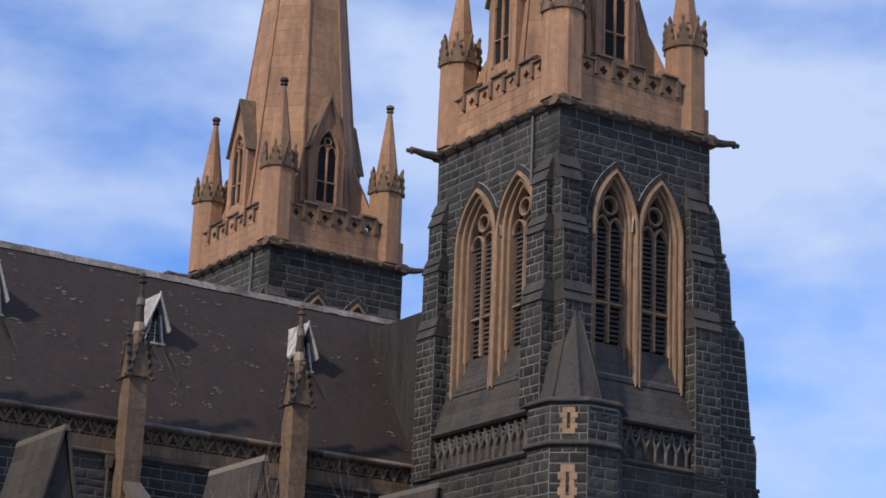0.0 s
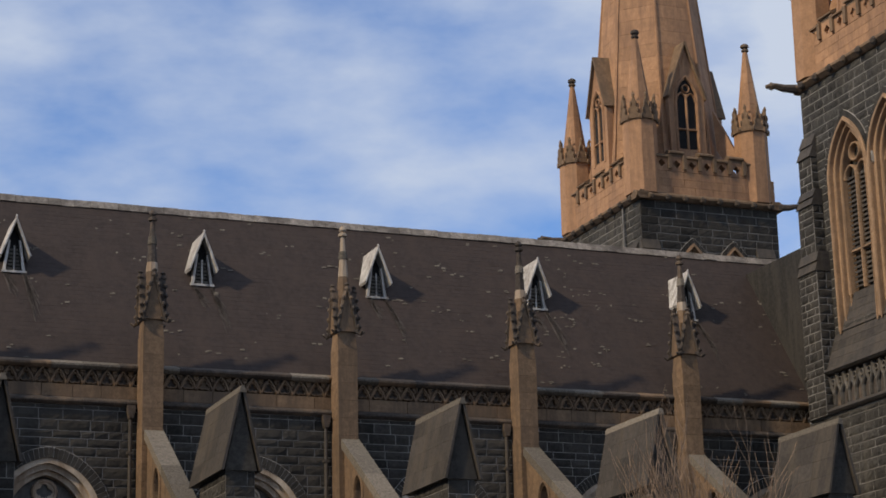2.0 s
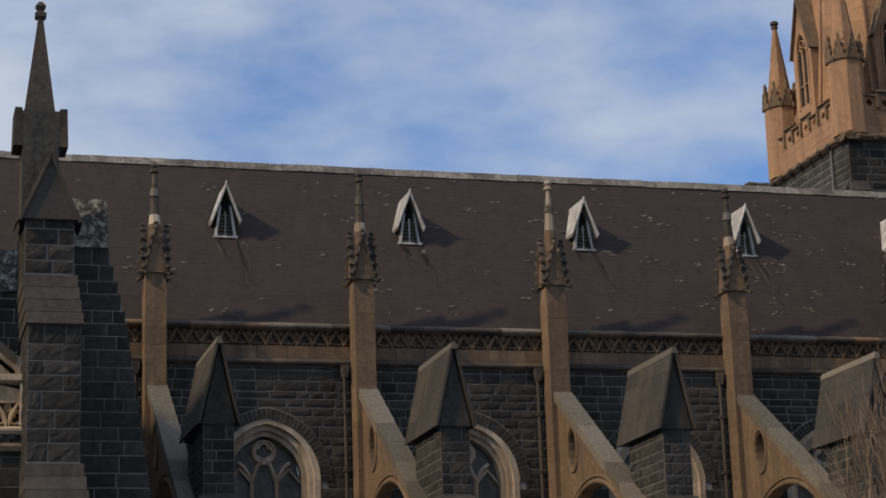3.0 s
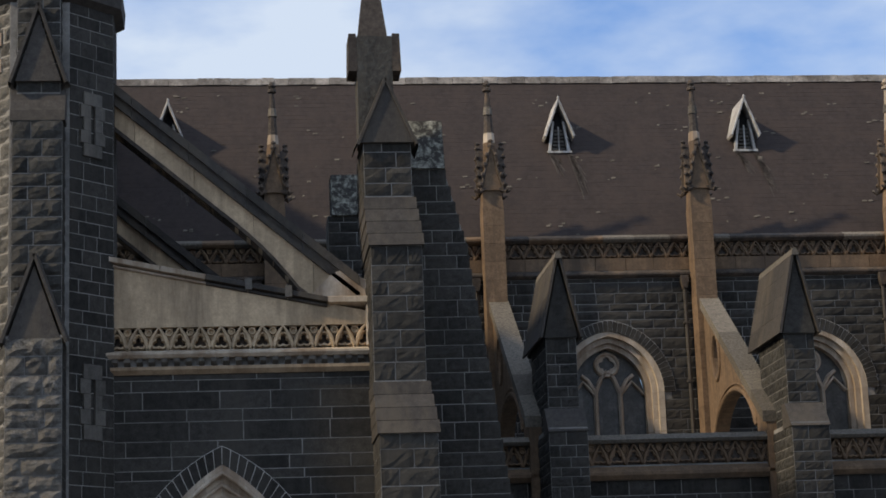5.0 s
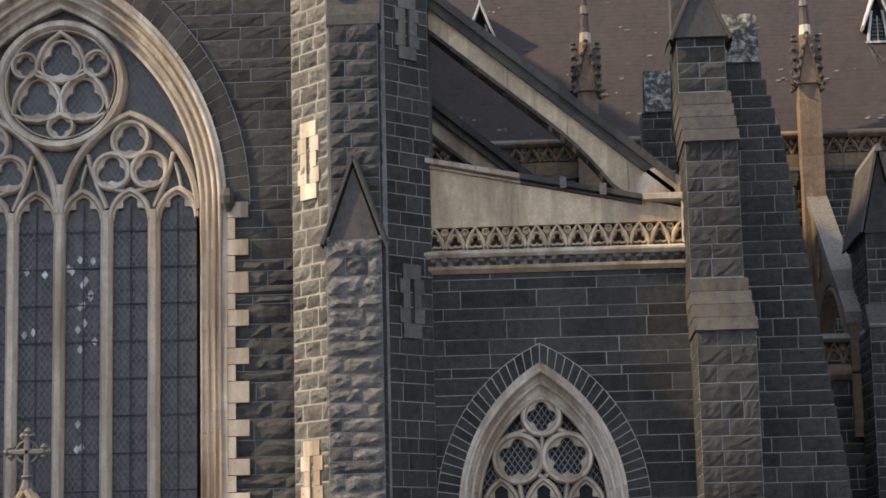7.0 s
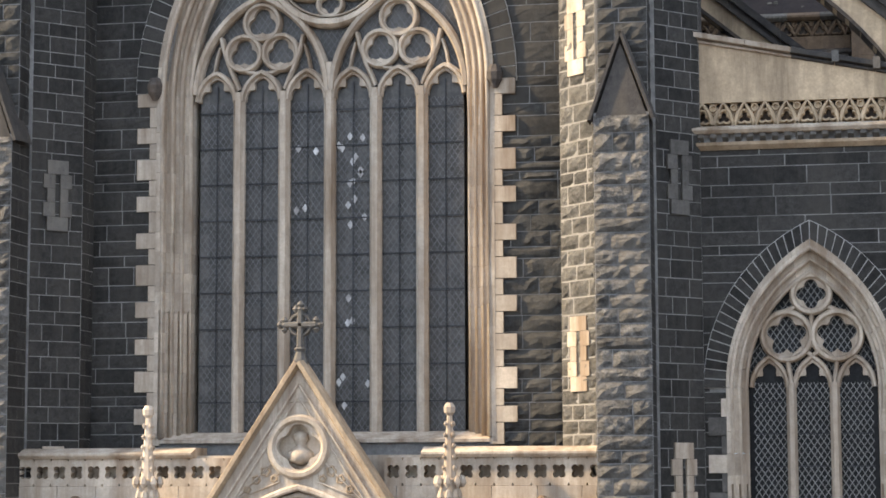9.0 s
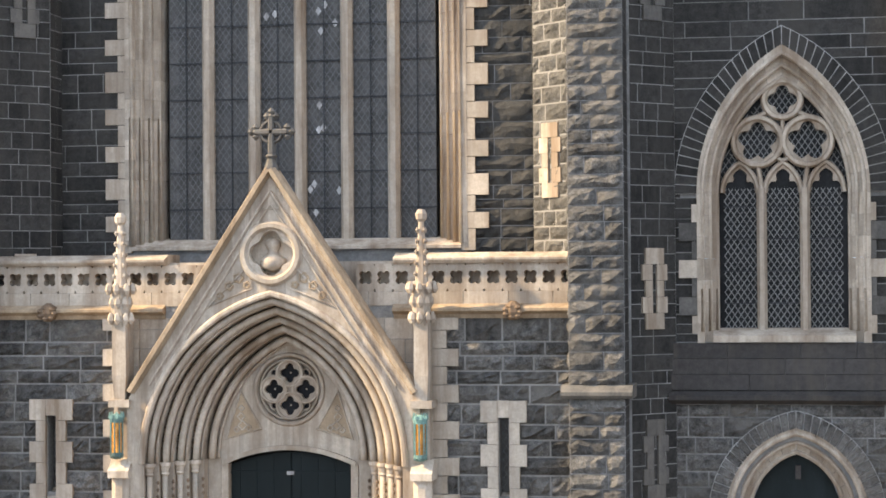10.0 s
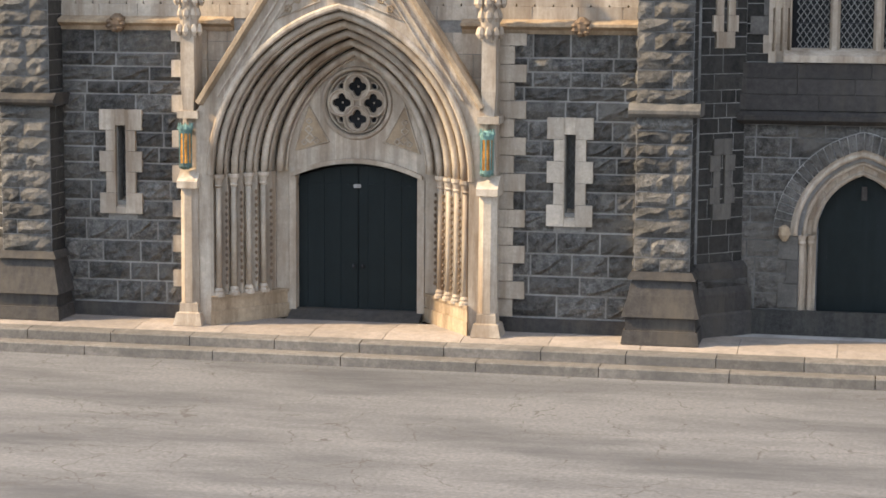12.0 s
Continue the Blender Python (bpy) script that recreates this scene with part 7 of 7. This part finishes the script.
        g.tube([p, p + d * 0.5 + Vector((0, 0, 0.02)), p + d * 0.85 + Vector((0, 0, 0.1)), p + d * 1.15 + Vector((0, 0, 0.06))], 0.17, 7, 0.08)
        g.turned(*(p + d * 0.95).xy, [(31.1, 0.06), (31.22, 0.14), (31.36, 0.06)], 6)
        g.make("gargoyle", SOOTSHADE, t, "blackened carved gargoyle spout")
    g = Geo()
    g.tube([(-0.12, 1.35, 31.2), (-0.12, 1.35, 28.6)], 0.05, 6)
    g.make("downpipe", LEAD, t)
    # octagonal spire with lucarnes and flying braces
    cx, cy = TW / 2 - 0.33, TD / 2
    radius = lambda z: 3.02 * (62 - z) / 29.5
    g = Geo()
    z = 32.5
    while z < 61:
        zz = min(z + 0.62, 61.6)
        g.turned(cx, cy, [(z + 0.004, radius(z)), (zz - 0.004, radius(zz)), (zz, radius(zz) - 0.01)], 8)
        z = zz
    g.make("spire", SAND, t, "tall octagonal honey sandstone spire")
    for k in range(8):
        a = 2 * math.pi * (k + 0.5) / 8
        g = Geo()
        g.tube([(cx + radius(zz) * math.cos(a), cy + radius(zz) * math.sin(a), zz) for zz in (32.5, 61.5)], 0.08, 5, 0.03)
        g.make("spire_rib", SAND, t)
    for ang in (0, 90, 180, 270):
        m = Matrix.Translation((cx, cy, 0)) @ Matrix.Rotation(radians(ang), 4, "Z") @ Matrix.Translation((0, -radius(33.5) * 0.93 - 0.12, 0))
        g = Geo(m)
        wall(g, -0.85, 0.85, lambda x: 32.5, lambda x: 38.4 - 2.6 * abs(x), 0, 2.2, [(-0.45, 0.45, lambda x: 33.7, lambda x: 36.0 + arch_top(0.45, 0.9, x))], 10)
        luc = g.make("lucarne", SAND, t, "gabled sandstone spire window")
        for s in (-1, 1):
            g = Geo(m)
            g.bar([(s * 0.92, 36.0), (0, 38.55)], 0.18, -0.15, 2.2)
            g.make("lucarne_coping", NAVE, luc)
        g = Geo(m)
        g.bar([(0, 33.7), (0, 36.2)], 0.1, -0.02, 0.1)
        g.bar(arch(-0.22, 35.9, 0.22, 0.36, 6), 0.07, -0.02, 0.1)
        g.bar(arch(0.22, 35.9, 0.22, 0.36, 6), 0.07, -0.02, 0.1)
        g.bar(circle(0, 36.45, 0.17, 14), 0.07, -0.02, 0.1, True)
        g.bar([(-0.45, 34.6), (0.45, 34.6)], 0.08, -0.02, 0.1)
        g.make("lucarne_tracery", SAND, luc)
        # black sheet just behind the tracery, as if the inside were dark
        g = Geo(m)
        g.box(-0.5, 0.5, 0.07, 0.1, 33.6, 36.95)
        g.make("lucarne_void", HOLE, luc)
        g = Geo(m)
        g.bar(arch(0, 36.0, 0.52, 1.0, 10, 33.6), 0.12, -0.06, 0.05)
        g.make("lucarne_mould", SAND, luc)
    for px, py in ((0.4, 0.45), (TW - 0.75, 0.45), (0.4, TD - 0.55), (TW - 0.75, TD - 0.55)):
        d = Vector((cx - px, cy - py, 0)).normalized()
        a = math.atan2(d.y, d.x)
        m = Matrix.Translation((px, py, 0)) @ Matrix.Rotation(a, 4, "Z")
        g = Geo(m)
        g.strip([(0.55, 33.0), (1.0, 33.15), (1.5, 34.0)], [(0.55, 33.55), (1.0, 34.6), (1.6, 35.9)], -0.18, 0.18)
        g.make("brace", SAND, t)
    return t


near = tower()
near.matrix_basis = pose(TX, TYY, 0)
far = copy_thing(near, pose(TX + 0.4, 71.7, 0))
far["label"] = "far twin tower of dark bluestone with honey sandstone spire"
g = Geo()
g.prism([(38.4, 0), (44, 0), (44, 26.0), (38.4, 26.0)], 58.5, 72)
tagged(g.make("wall_west_front", BLUE), "dark bluestone west gable between the towers", "wall", kind="structure")

# ---- bare trees ----


def bare_tree(name, label, base, height, spread, seed, shoots, rise=0.75):
    rt = random.Random(seed)
    t = thing(name, label, "tree", "bare trees")
    trunk, twigs = Geo(), Geo()

    def grow(p, d, length, rad, depth):
        pts = [p]
        q = d.copy()
        for k in range(4):
            q = (q + Vector((rt.uniform(-0.16, 0.16), rt.uniform(-0.16, 0.16), rt.uniform(0.0, 0.14)))).normalized()
            pts.append(pts[-1] + q * length / 4)
        (trunk if depth < 2 else twigs).tube(pts, rad, 5 if depth < 2 else 3, rad * 0.55)
        if depth >= 5:
            return
        n = shoots if depth else 6
        for k in range(n):
            a = rt.uniform(0, 6.28)
            side = Vector((math.cos(a), math.sin(a), 0)) * spread
            i = rt.choice((2, 3, 4))
            nd = (q * rise + side * rt.uniform(0.4, 1.0) + Vector((0, 0, 0.35))).normalized()
            grow(pts[i], nd, length * rt.uniform(0.55, 0.78), max(rad * 0.5, 0.009), depth + 1)

    grow(Vector(base), Vector((0, 0, 1)), height * 0.36, height * 0.013, 0)
    trunk.make("trunk", BARK, t)
    twigs.make("crown", BARK, t, "many fine leafless upright twigs")
    return t


bare_tree("bare_tree", "leafless tree with fine upright reddish brown twigs", (25.0, 45.0, 0), 17.2, 0.55, 5, 4)
bare_tree("bare_sapling", "small leafless sapling at the edge of the forecourt", (-9.42, 20.0, 0), 2.35, 0.8, 9, 2)
